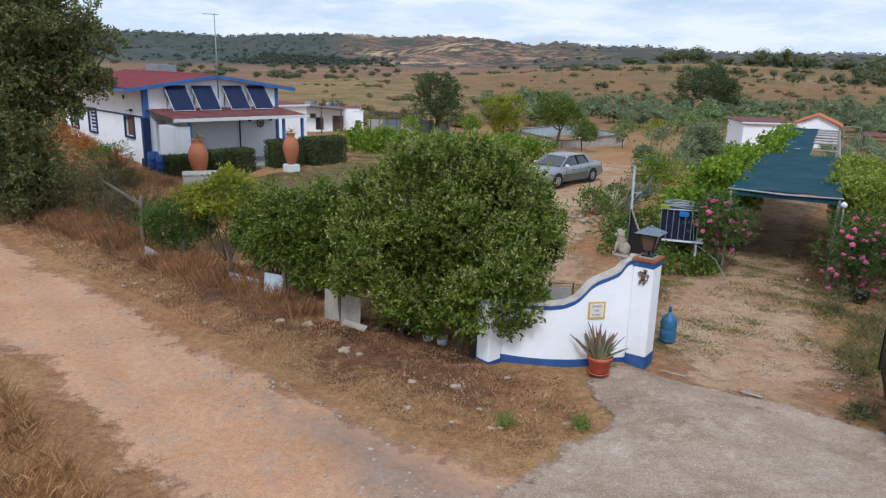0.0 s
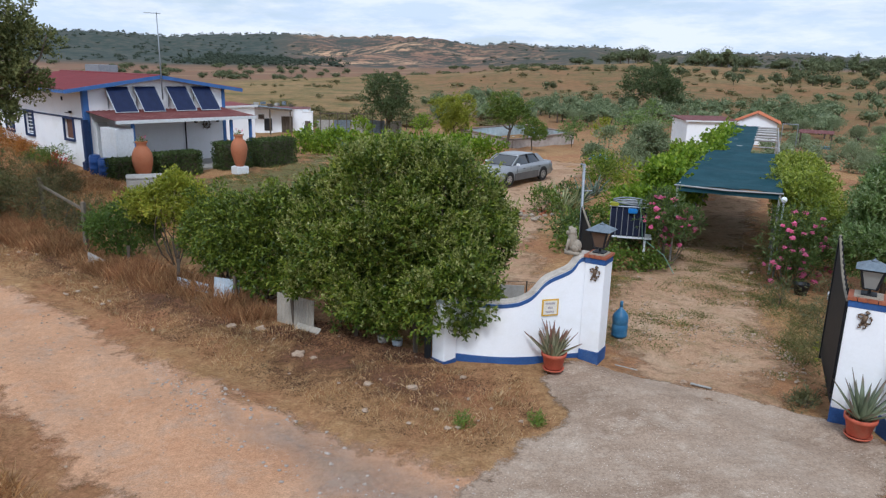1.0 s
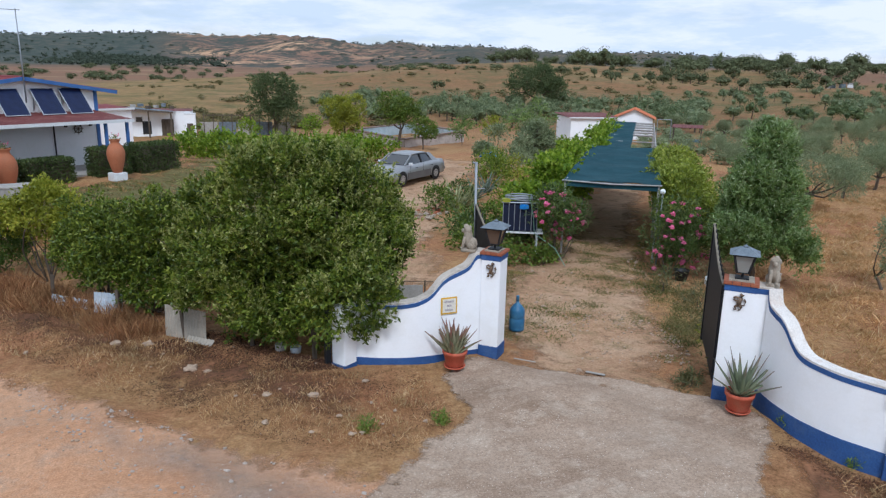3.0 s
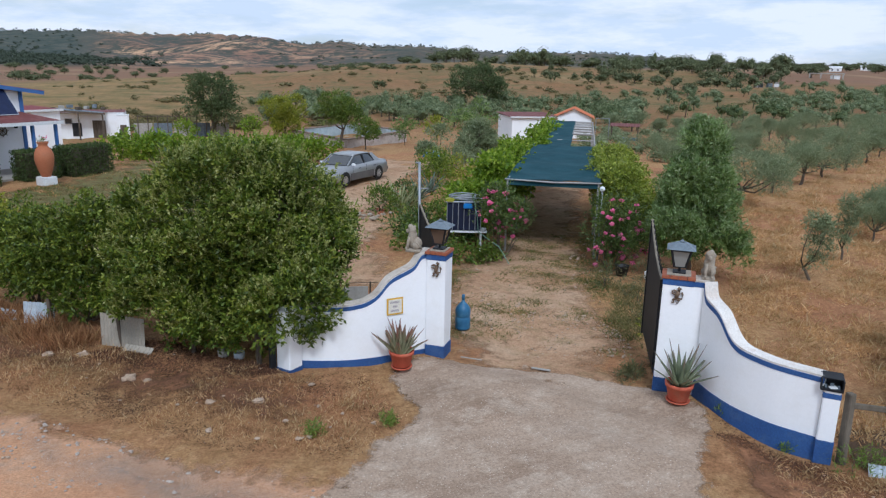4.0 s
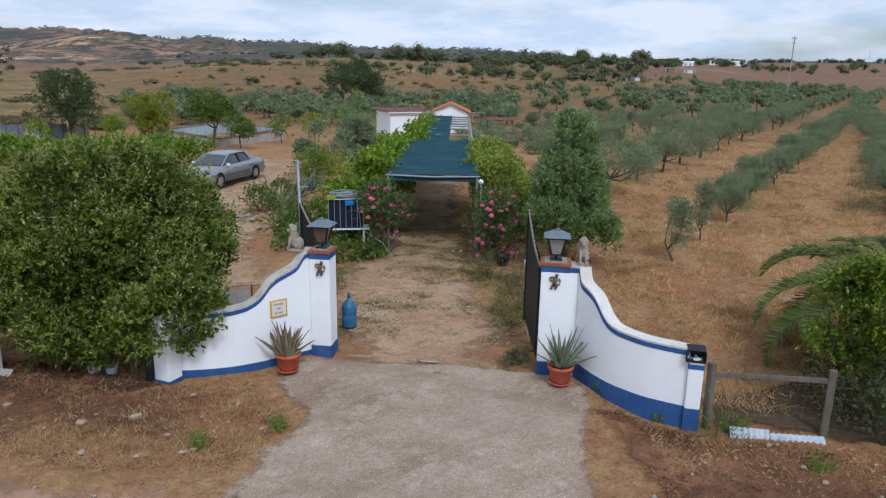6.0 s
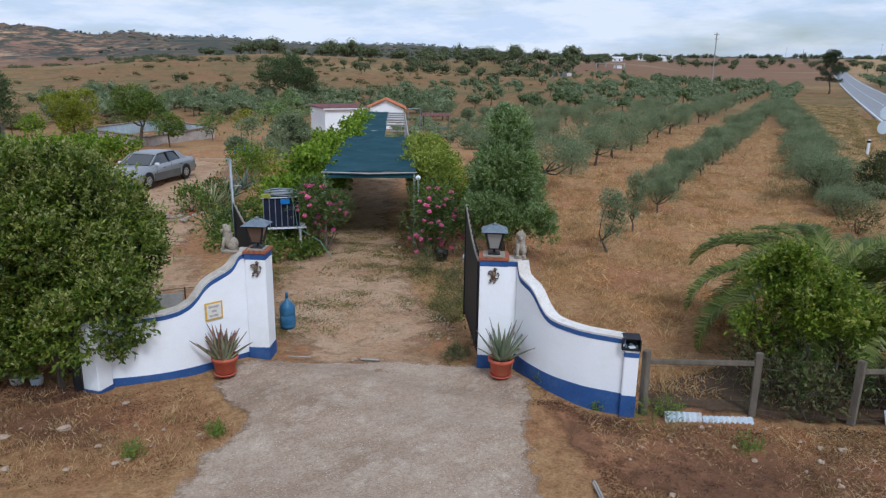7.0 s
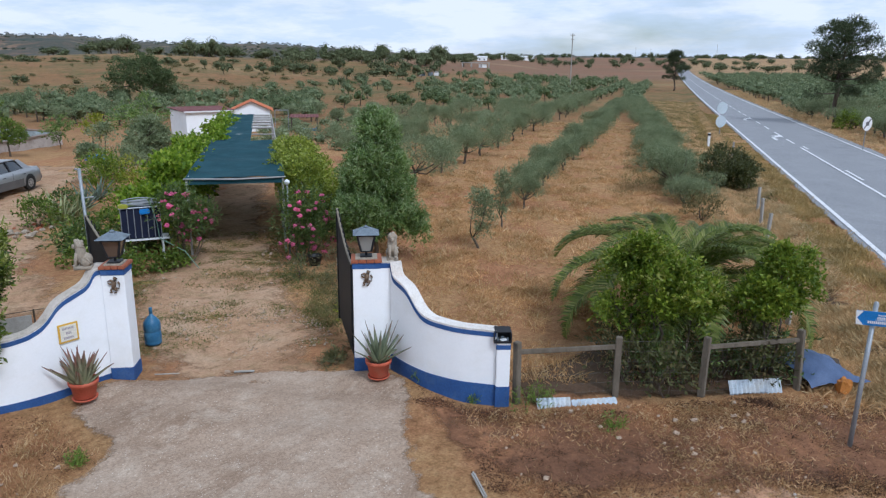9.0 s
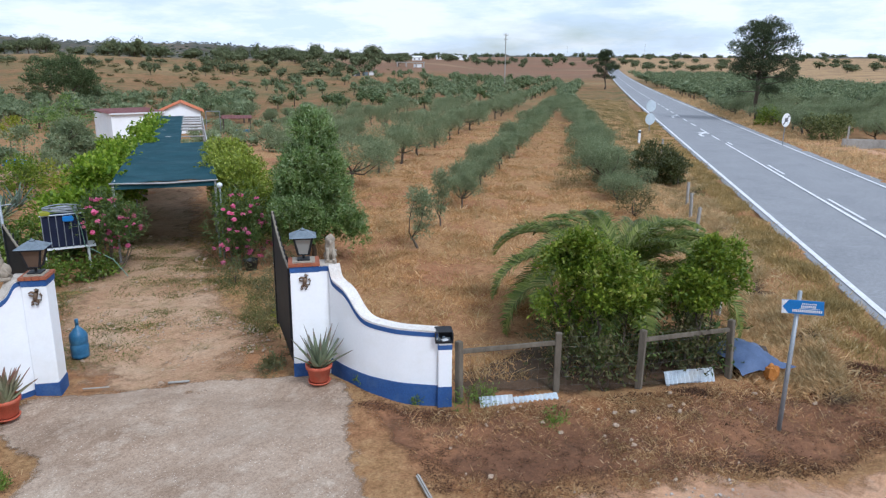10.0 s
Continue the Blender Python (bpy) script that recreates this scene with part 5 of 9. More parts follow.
# citrus trees by the fence
CITRUS = [(-0.05, 0, 1.58, 0.80, 0.74, 0.52), (-0.55, 0.30, 1.30, 0.58, 0.55, 0.48), (0.55, -0.38, 1.30, 0.58, 0.55, 0.46), (-0.22, 0.2, 2.02, 0.42, 0.42, 0.36), (0.30, -0.2, 1.85, 0.40, 0.40, 0.30)]
ct = shrub("citrus_tree", 10.22, 5.76, CITRUS, 24000, 0.075, LEAF_LEMON, "bright green citrus tree leaning over the wire fence", "tree", 6, 41, 0.035, per=7, aspect=0.45, rough=0.25, shell=0.5, lobes=70, lobe_r=0.24)
foliage("new_growth", CITRUS, 5000, 0.075, LEAF_SHOOT, ct, 41, per=7, aspect=0.45, rough=0.25, shell=0.5, lobes=70, lobe_r=0.24, grow=1.3, above=0.0, label="yellow-green young shoots")
shrub("citrus_tree", 11.6, 4.36, [(0, 0, 1.6, 0.55, 0.52, 0.52), (0.12, -0.08, 1.95, 0.42, 0.42, 0.36), (-0.28, 0.2, 1.35, 0.4, 0.4, 0.36)], 13000, 0.075, LEAF_LEMON, "green citrus tree at the fence's corner", "tree", 5, 42, 0.03, per=7, aspect=0.45, rough=0.25, shell=0.5, lobes=50, lobe_r=0.2)
# behind the fence: shade is put into half the undergrowth and the shoots
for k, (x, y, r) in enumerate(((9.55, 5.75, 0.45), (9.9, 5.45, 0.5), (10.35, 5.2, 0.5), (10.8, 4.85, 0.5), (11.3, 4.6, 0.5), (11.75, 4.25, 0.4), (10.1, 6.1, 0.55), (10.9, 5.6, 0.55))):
    shrub("undergrowth", x, y, [(0, 0, 0.36, r, r * 0.8, 0.40), (0.1, 0.1, 0.7, r * 0.7, r * 0.6, 0.25)], 900, 0.085, LEAF_OLEANDER if k % 2 else LEAF_UNDERSHADE, "dark shaded twiggy undergrowth behind the wire fence", "shrub", 7, 640 + k, 0.012, group="undergrowth behind the fence", per=6, aspect=0.3, shell=0.8, rough=0.3)
shrub("citrus_shoot", 9.55, 5.05, [(0, 0, 0.42, 0.28, 0.25, 0.40)], 500, 0.08, LEAF_UNDERSHADE, "low green shoots behind the wire fence, darkened for shade", "shrub", 4, 43, 0.012, per=6, aspect=0.5, rough=0.3, shell=0.8)
shrub("citrus_shoot", 11.2, 4.35, [(0, 0, 0.5, 0.5, 0.35, 0.4)], 900, 0.08, LEAF_UNDERSHADE, "low green growth behind the wire fence, darkened for shade", "shrub", 4, 44, 0.012, per=6, aspect=0.5, rough=0.3, shell=0.8)


def frond(ln, seed, droop=0.9, lift=0.9):
    """A palm frond along +x: rib and two ranks of narrow leaflets."""
    rng = np.random.default_rng(seed)
    n = 120
    s = np.linspace(0.0, 1.0, n)
    ang = lift - (lift + droop) * s ** 1.4
    dx, dz = np.cos(ang), np.sin(ang)
    x = np.concatenate([[0], np.cumsum((dx[1:] + dx[:-1]) / 2)]) * ln / n
    z = np.concatenate([[0], np.cumsum((dz[1:] + dz[:-1]) / 2)]) * ln / n
    base = np.column_stack([x, 0 * x, z])
    out = []
    for side in (-1, 1):
        k = s > 0.10
        p = base[k]
        ll = (0.30 * np.sin(np.pi * np.clip(s[k] * 0.9 + 0.1, 0, 1)) ** 0.6 + 0.05)[:, None] * rng.uniform(0.85, 1.1, (k.sum(), 1)) * ln / 1.9
        way = unit(np.column_stack([dx[k] * 0.75, side * np.ones(k.sum()) * 0.8, dz[k] * 0.75 + rng.normal(size=k.sum()) * 0.10 + 0.45]))
        way2 = unit(way + np.array([0, 0, -0.6]) + 0.15 * rng.normal(size=way.shape))
        w = np.column_stack([dx[k], 0 * dx[k], dz[k]]) * 0.0135
        mid = p + way * ll * 0.5
        tip = mid + way2 * ll * 0.5
        out.append(np.stack([p - w, p + w, mid + w, mid - w], 1))
        out.append(np.stack([mid - w, mid + w, tip + w * 0.15, tip - w * 0.15], 1))
    return np.concatenate(out), base


palm = thing("date_palm", pose(12.55, 6.6, z_at(12.55, 6.6)), "short date palm with arching feathery fronds behind the fence", "palm")
part("trunk", Build().lathe([(0.30, -0.1), (0.34, 0.12), (0.30, 0.32), (0.33, 0.55), (0.24, 0.82), (0.06, 0.98)], 14), MAT_BARK, palm, "", True)
rng_p = random.Random(8)
MAT_RIB = surface("frond_rib", (0.16, 0.17, 0.06), (0.24, 0.23, 0.09), 4.0, 0.6)
for k in range(36):
    ring = k / 36
    ln = 1.95 + 1.15 * min(1.0, 1.9 * ring) + 0.35 * rng_p.random()
    q, rib = frond(ln, 60 + k, 0.20 + 1.65 * ring + 0.45 * rng_p.random(), 1.52 - 1.00 * ring)
    fr = quads("frond", q, LEAF_PALM, palm)
    a = k * 2.399 + rng_p.uniform(-0.25, 0.25)
    fr.matrix_local = Matrix.Translation((0.08 * math.cos(a), 0.08 * math.sin(a), 0.82 - 0.22 * ring)) @ Matrix.Rotation(a, 4, "Z")
    part("rib", Build().tube([tuple(p) for p in rib[::9]], [0.022 * (1 - 0.85 * i / 13) for i in range(len(rib[::9]))], 5), MAT_RIB, fr)


def oleander(x, y, clumps, n, flowers, seed, label):
    th = shrub("oleander", x, y, clumps, n, 0.11, LEAF_OLEANDER, label, "shrub", 9, seed, 0.018, group="flowering oleanders", per=7, aspect=0.2, rough=0.2, shell=0.6, up=0.8)
    rng = np.random.default_rng(seed)
    c, u = crown_points(clumps, 600, rng, 0.04, 0.1, seed)
    c = c[(u[:, 1] < 0.35)][:2 * flowers]
    for i, p in enumerate(c):
        r = 0.042 * rng.uniform(0.6, 1.35)
        part("flower_head", Build().blob(p, (r * 1.25, r * 1.25, r * 0.85), seed + i * 1.7, 1.3, 9, 6), PETAL, th, "bright pink flower head")
    return th


oleander(6.95, 17.35, [(0, 0, 1.45, 0.62, 0.55, 0.55), (0.3, 0.1, 1.1, 0.5, 0.5, 0.5), (-0.15, 0, 1.75, 0.35, 0.35, 0.3)], 5200, 20, 51, "pink-flowering oleander with bare grey lower stems")
oleander(9.55, 15.75, [(0, 0, 1.2, 0.65, 0.6, 0.7), (0.35, 0, 0.8, 0.6, 0.55, 0.6), (-0.2, 0, 0.6, 0.5, 0.5, 0.55), (0.1, 0, 1.7, 0.5, 0.5, 0.4)], 7500, 24, 52, "dense oleander with bright pink flowers beside the canopy post")
# ---- the house ----
MAT_ROOF = surface("red_sheet_roof", (0.145, 0.016, 0.020), (0.195, 0.026, 0.028), 1.5, 0.6, 30.0, 0.1, 0.004, (0.14, 0.03, 0.03), 1.2)
MAT_PORCHROOF = surface("dull_red_sheet", (0.115, 0.030, 0.028), (0.17, 0.050, 0.045), 2.0, 0.7, 30.0, 0.1, 0.004, (0.20, 0.10, 0.085), 2.0)
MAT_TRIM = surface("blue_trim_paint", (0.050, 0.130, 0.34), (0.075, 0.175, 0.42), 2.0, 0.6, 30.0, 0.05, 0.003)
MAT_NAVY = surface("dark_navy_paint", (0.015, 0.030, 0.085), (0.022, 0.045, 0.12), 2.0, 0.6, 30.0, 0.05, 0.003)
MAT_PANE = glass_mat("window_pane", (0.030, 0.038, 0.048), 0.06)
MAT_CELL = surface("solar_cell", (0.010, 0.016, 0.050), (0.016, 0.026, 0.075), 4.0, 0.35, 40.0, 0.0, 0.001, None, 1, 0.0, 0.25)
MAT_ALU = surface("aluminium_frame", (0.50, 0.52, 0.55), (0.60, 0.62, 0.65), 3.0, 0.4, 40.0, 0.02, 0.001, None, 1, 0.5)
MAT_PALE = surface("pale_render", (0.66, 0.68, 0.70), (0.76, 0.77, 0.78), 1.5, 0.85, 30.0, 0.12, 0.005, (0.58, 0.57, 0.54), 1.5)
W_H, L_H, Z_E, Z_A = 6.30, 9.9, 3.18, 3.60


def corrugated(b, p0, du, dv, nu, amp, thick=0.012):
    """A ribbed sheet from p0 along du (ribs repeat) and dv (ribs run)."""
    p0, du, dv = Vector(p0), Vector(du), Vector(dv)
    up = du.cross(dv).normalized()
    vs = []
    for i in range(nu * 2 + 1):
        o = up * (amp if i % 2 else 0)
        q = p0 + du * (i / (nu * 2)) + o
        vs += [q, q + dv, q + dv - up * thick, q - up * thick]
    fs = [(4 * i + k, 4 * i + 4 + k, 4 * i + 4 + (k + 1) % 4, 4 * i + (k + 1) % 4) for i in range(nu * 2) for k in range(4)]
    fs += [(0, 1, 2, 3), tuple(4 * nu * 2 + k for k in (3, 2, 1, 0))]
    return b.add(vs, fs)


house = thing("house", pose(HOUSE[0], HOUSE[1], 0.68, 0, 0, 45), "white single-storey house with blue trim and red sheet roof", "house")
# front wall (gable), side walls, back wall
gable = [(0, 0, -0.4), (W_H, 0, -0.4), (W_H, 0, Z_E), (W_H / 2, 0, Z_A), (0, 0, Z_E)]
for nm, y0 in (("front_wall", 0.0), ("back_wall", L_H - 0.25)):
    vs = [(x, y0, z) for x, _, z in gable] + [(x, y0 + 0.25, z) for x, _, z in gable]
    part(nm, Build().add(vs, [(0, 1, 2, 3, 4), (9, 8, 7, 6, 5)] + [(i, 5 + i, 5 + (i + 1) % 5, (i + 1) % 5) for i in range(5)]), MAT_WHITEWASH, house)
WINS = [(1.19, 2.09, 1.07, 1.88), (5.56, 6.49, 0.94, 1.92), (8.09, 9.02, 0.96, 1.92)]


def side_wall(x0, x1, wins):
    """A long wall with openings cut right through it."""
    b = Build()
    cuts = sorted({0.25, L_H - 0.25} | {w[0] for w in wins} | {w[1] for w in wins})
    for a, c in zip(cuts, cuts[1:]):
        w = [w for w in wins if w[0] <= a and c <= w[1]]
        if w:
            b.box(((x0 + x1) / 2, (a + c) / 2, (w[0][2] - 0.4) / 2), (x1 - x0, c - a, w[0][2] + 0.4))
            b.box(((x0 + x1) / 2, (a + c) / 2, (w[0][3] + Z_E) / 2), (x1 - x0, c - a, Z_E - w[0][3]))
        else:
            b.box(((x0 + x1) / 2, (a + c) / 2, (Z_E - 0.4) / 2), (x1 - x0, c - a, Z_E + 0.4))
    return b


def weld(ob):
    """Join corners that meet."""
    bm = bmesh.new()
    bm.from_mesh(ob.data)
    bmesh.ops.remove_doubles(bm, verts=bm.verts, dist=0.0005)
    bm.to_mesh(ob.data)
    bm.free()
    return ob


weld(part("side_wall", side_wall(0.0, 0.25, WINS), MAT_WHITEWASH, house))
part("side_wall", side_wall(W_H - 0.25, W_H, []), MAT_WHITEWASH, house)
for y0, y1, z0, z1 in WINS:
    win = part("window", Build().box((-0.02, y0 - 0.04, (z0 + z1) / 2), (0.06, 0.10, z1 - z0 + 0.2)).box((-0.02, y1 + 0.04, (z0 + z1) / 2), (0.06, 0.10, z1 - z0 + 0.2)).box((-0.02, (y0 + y1) / 2, z1 + 0.05), (0.06, y1 - y0, 0.10)).box((-0.03, (y0 + y1) / 2, z0 - 0.05), (0.10, y1 - y0, 0.09)), MAT_NAVY, house, "dark blue painted window surround")
    part("pane", Build().box((0.12, (y0 + y1) / 2, (z0 + z1) / 2), (0.012, y1 - y0, z1 - z0)), MAT_PANE, win)
    part("sash", Build().box((0.105, (y0 + y1) / 2, (z0 + z1) / 2), (0.03, 0.05, z1 - z0)).box((0.105, y0 + 0.03, (z0 + z1) / 2), (0.03, 0.05, z1 - z0)).box((0.105, y1 - 0.03, (z0 + z1) / 2), (0.03, 0.05, z1 - z0)), MAT_NAVY if y0 > 2 else surface("brown_shutter", (0.12, 0.055, 0.035), (0.17, 0.08, 0.05), 5.0, 0.7), win)
    if y0 > 2:
        for k in range(6):
            part("slat", Build().box((0.09, (y0 + y1) / 2, z0 + (k + 0.5) * (z1 - z0) / 6), (0.012, y1 - y0 - 0.06, 0.045)), MAT_WHITEWASH if y0 < 7 else MAT_NAVY, win)
    else:
        part("shutter", Build().box((0.08, y0 + 0.5, (z0 + z1) / 2), (0.03, 0.55, z1 - z0 - 0.06)), bpy.data.materials["brown_shutter"], win, "brown shutter")
part("wall_band", Build().box((-0.012, L_H / 2, 1.95), (0.03, L_H, 0.07)), MAT_NAVY, house, "dark blue band along the wall")
part("corner_strip", Build().box((-0.012, 0.075, Z_E / 2), (0.045, 0.19, Z_E)).box((0.085, -0.012, Z_E / 2), (0.19, 0.045, Z_E)), MAT_TRIM, house, "blue painted corner strip", False, 0.004)
part("corner_strip", Build().box((W_H - 0.07, -0.012, Z_E / 2), (0.16, 0.04, Z_E)), MAT_TRIM, house, "blue painted corner strip", False, 0.004)
part("corner_buttress", Build().box((-0.05, -0.05, 0.95), (0.22, 0.22, 2.0)).box((-0.06, -0.06, 0.1), (0.34, 0.34, 0.35)), MAT_NAVY, house, "dark blue rain pipe box", False, 0.01)
part("wall_lamp", Build().box((-0.06, 1.27, 2.18), (0.10, 0.10, 0.10)), MAT_IRON, house, "small dark wall lamp")
part("wall_bracket", Build().box((-0.10, 1.5, 2.14), (0.05, 0.30, 0.03)), MAT_IRON, house)
part("wall_lamp", Build().box((-0.05, 2.0, 2.7), (0.05, 0.06, 0.16)), MAT_IRON, house, "small dark wall lamp")
# roof slopes with overhang, ridge along the length
ov, fo = 0.80, 0.28
sl = (Z_A - Z_E) / (W_H / 2)
rb = Build()
part("roof", corrugated(Build(), (-ov, -fo, Z_E - ov * sl + 0.05), (0, L_H + 2 * fo, 0), (W_H / 2 + ov, 0, (W_H / 2 + ov) * sl), 46, -0.03), MAT_ROOF, house, "red ribbed sheet roof slope")
part("roof", corrugated(Build(), (W_H + ov, L_H + fo, Z_E - ov * sl + 0.05), (0, -L_H - 2 * fo, 0), (-(W_H / 2 + ov), 0, (W_H / 2 + ov) * sl), 46, -0.03), MAT_ROOF, house, "red ribbed sheet roof slope")
for s in (0, 1):
    x0, x1 = (-ov, W_H / 2) if s == 0 else (W_H + ov, W_H / 2)
    part("barge_board", Build().beam((x0, -fo, Z_E - ov * sl - 0.02), (x1, -fo, Z_A + 0.03), 0.03, 0.15), MAT_TRIM, house, "blue painted barge board")
part("eave_board", Build().box((-ov, L_H / 2, Z_E - ov * sl - 0.02), (0.03, L_H + 2 * fo, 0.12)), MAT_TRIM, house, "blue painted eave board")
part("ridge_cap", Build().tube([(W_H / 2, -fo, Z_A + 0.05), (W_H / 2, L_H + fo, Z_A + 0.05)], 0.09, 8), MAT_ROOF, house)
part("roof_tank", Build().box((3.6, 6.4, Z_A + 0.2), (0.9, 1.6, 0.5)), MAT_GALV, house, "grey metal box on the roof", False, 0.02)
# porch
part("porch_roof", corrugated(Build(), (0.05, -2.64, 2.06), (6.15, 0, 0), (0, 2.64, 0.22), 30, 0.025), MAT_PORCHROOF, house, "dull red ribbed porch roof")
part("porch_fascia", Build().box((3.12, -2.66, 2.0), (6.2, 0.03, 0.13)), MAT_PALE, house, "white painted fascia")
for px_, py_ in ((0.75, -2.45), (5.05, -2.45), (6.0, -2.45)):
    part("porch_post", Build().box((px_, py_, 0.9), (0.11, 0.11, 2.2)), MAT_TRIM, house, "blue painted post", False, 0.006)
part("porch_store", Build().box((0.37, -1.9, 0.75), (0.70, 1.3, 2.0)), MAT_PALE, house, "", False, 0.01)
part("porch_floor", Build().box((3.15, -1.35, -0.15), (6.4, 2.75, 0.3)), MAT_CEMENT, house)
dr = part("door", Build().box((0.62, -0.03, 0.95), (0.42, 0.05, 1.75)), surface("pale_door", (0.52, 0.54, 0.56), (0.6, 0.61, 0.62), 2.0, 0.6), house, "pale grey door")
part("door_handle", Build().box((0.78, -0.075, 0.95), (0.03, 0.05, 0.10)), MAT_IRON, dr)
part("down_pipe", Build().tube([(4.26, -0.04, 0.1), (4.26, -0.04, 2.0)], 0.03, 8), MAT_IRON, house, "dark pipe on the wall")
wh = part("ships_wheel", Build().tube([(5.3 + 0.17 * math.cos(a * math.pi / 8), -0.05, 1.55 + 0.17 * math.sin(a * math.pi / 8)) for a in range(17)], 0.02, 6), MAT_BARK, house, "wooden ship's wheel hung on the wall", True)
for k in range(4):
    a = k * math.pi / 4
    part("spoke", Build().tube([(5.3 - 0.25 * math.cos(a), -0.05, 1.55 - 0.25 * math.sin(a)), (5.3 + 0.25 * math.cos(a), -0.05, 1.55 + 0.25 * math.sin(a))], 0.013, 6), MAT_BARK, wh)
for x in (4.75, 5.85):
    part("porch_lamp", Build().box((x, -0.08, 1.72), (0.10, 0.14, 0.16)), MAT_IRON, house, "small black wall lantern", False, 0.01)

for k, u0 in enumerate((0.84, 2.02, 3.44, 4.60)):
    sp = thing("solar_panel", house.matrix_world @ pose(u0, -0.92, 2.24, 49, 0, 0), "dark blue solar panel tilted on the porch roof", "solar panel", "solar panels on the porch")
    part("frame", Build().box((0.47, 0.66, 0), (0.95, 1.32, 0.035)), MAT_ALU, sp, "pale aluminium frame", False, 0.004)
    part("backsheet", Build().box((0.47, 0.66, 0.015), (0.89, 1.27, 0.008)), MAT_CELL, sp, "dark back sheet")
    for i in range(4):
        for j in range(6):
            part("cell", Build().box((0.035 + 0.2175 * (i + 0.5), 0.03 + 0.21 * (j + 0.5), 0.019), (0.210, 0.203, 0.006)), MAT_CELL, sp)
    for x in (0.12, 0.82):
        part("strut", Build().beam((x, 1.2, -0.02), (x, 0.70, -0.62), 0.03, 0.03), MAT_GALV, sp)

an = thing("antenna", house.matrix_world @ pose(3.15, -0.32, 2.7), "tall thin television antenna mast on the gable", "antenna")
part("mast", Build().tube([(0, 0, 0), (0.0, 0, 3.55)], [0.03, 0.02], 8), MAT_GALV, an, "", True)
part("boom", Build().tube([(-0.45, 0.15, 3.5), (0.15, -0.05, 3.5)], 0.014, 6), MAT_GALV, an)
for k in range(5):
    part("element", Build().tube([(-0.4 + 0.12 * k, 0.13 - 0.04 * k - 0.16, 3.5), (-0.4 + 0.12 * k, 0.13 - 0.04 * k + 0.16, 3.5)], 0.007, 5), MAT_GALV, an)


LEAF_HEDGE = leaf_mat("box_leaf", (0.030, 0.055, 0.014), (0.078, 0.115, 0.030), (0.12, 0.15, 0.05), 0.6, 0.2)


def hedge(cx, cy, ln, dp, h, rz, n, seed, label):
    """A clipped box hedge of small leaves."""
    th = thing("box_hedge", pose(cx, cy, z_at(cx, cy), 0, 0, rz), label, "hedge", "clipped hedges before the porch")
    rng = np.random.default_rng(seed)
    u = rng.uniform(-1, 1, (n, 3))
    ax = rng.choice(3, n, p=np.array([dp * h, ln * h, ln * dp]) / (dp * h + ln * h + ln * dp))
    rows = np.arange(n)
    u[rows, ax] = np.sign(u[rows, ax]) * (1 - 0.15 * rng.random(n) ** 2)
    p = u * np.array([ln / 2, dp / 2, h / 2]) + np.array([0, 0, h / 2])
    p += rng.normal(size=p.shape) * 0.02
    d = np.zeros((n, 3))
    d[rows, ax] = np.sign(u[rows, ax])
    quads("leaves", leaves_at(p, d + 0.8 * rng.normal(size=d.shape), 0.07, 0.6, rng), LEAF_HEDGE, th)
    # solid dark filler, added so the thin leaf shell doesn't show through
    part("filler_core", Build().box((0, 0, h / 2), (ln * 0.86, dp * 0.8, h * 0.9)), MAT_BARK, th)
    return th


def at_house(u, v):
    return HOUSE[0] + HF[0] * u + HS[0] * v, HOUSE[1] + HF[1] * u + HS[1] * v


for k, (u, v, ln, dp, h) in enumerate(((0.0, -3.2, 1.1, 0.8, 0.78), (2.05, -3.2, 1.75, 0.8, 0.86), (4.5, -3.3, 1.35, 0.9, 1.05), (6.6, -3.2, 1.9, 1.0, 1.2))):
    x, y = at_house(u, v)
    hedge(x, y, ln, dp, h, 45, int(5200 * ln), 70 + k, "clipped dark green box hedge before the porch")


def clay_jar(x, y, h, plinth, label):
    th = thing("clay_jar", pose(x, y, z_at(x, y)), label, "jar", "large clay jars before the porch")
    z0 = 0.0
    if plinth:
        part("plinth", Build().box((0, 0, 0.14), (0.52, 0.52, 0.32), 0.7), MAT_PALE, th, "white block plinth", False, 0.02)
        z0 = 0.30
    k = h / 1.3
    prof = [(0.14, 0), (0.16, 0.02), (0.23, 0.22), (0.30, 0.48), (0.325, 0.68), (0.305, 0.84), (0.24, 0.99), (0.165, 1.08), (0.15, 1.14), (0.19, 1.21), (0.20, 1.24), (0.16, 1.24), (0.13, 1.15)]
    part("body", Build().lathe([(r * k, z * k + z0) for r, z in prof], 28), MAT_JAR, th, "", True)
    foliage("plant", [(0, 0, 1.26 * k + z0, 0.16, 0.16, 0.10)], 180, 0.07, LEAF_DARK, th, 77, shell=1.0)
    foliage("flowers", [(0, 0, 1.30 * k + z0, 0.16, 0.16, 0.10)], 60, 0.05, bpy.data.materials["pink_petal"], th, 78, shell=1.0, label="small red flowers")
    return th


clay_jar(-9.50, 26.9, 1.50, False, "large terracotta jar standing on the ground before the hedge")
clay_jar(-6.33, 28.75, 1.32, True, "large terracotta jar on a white plinth before the hedge")


MAT_DEEPBLUE = surface("deep_blue_plastic", (0.018, 0.055, 0.19), (0.03, 0.085, 0.27), 6.0, 0.4, 60.0, 0.05, 0.002)


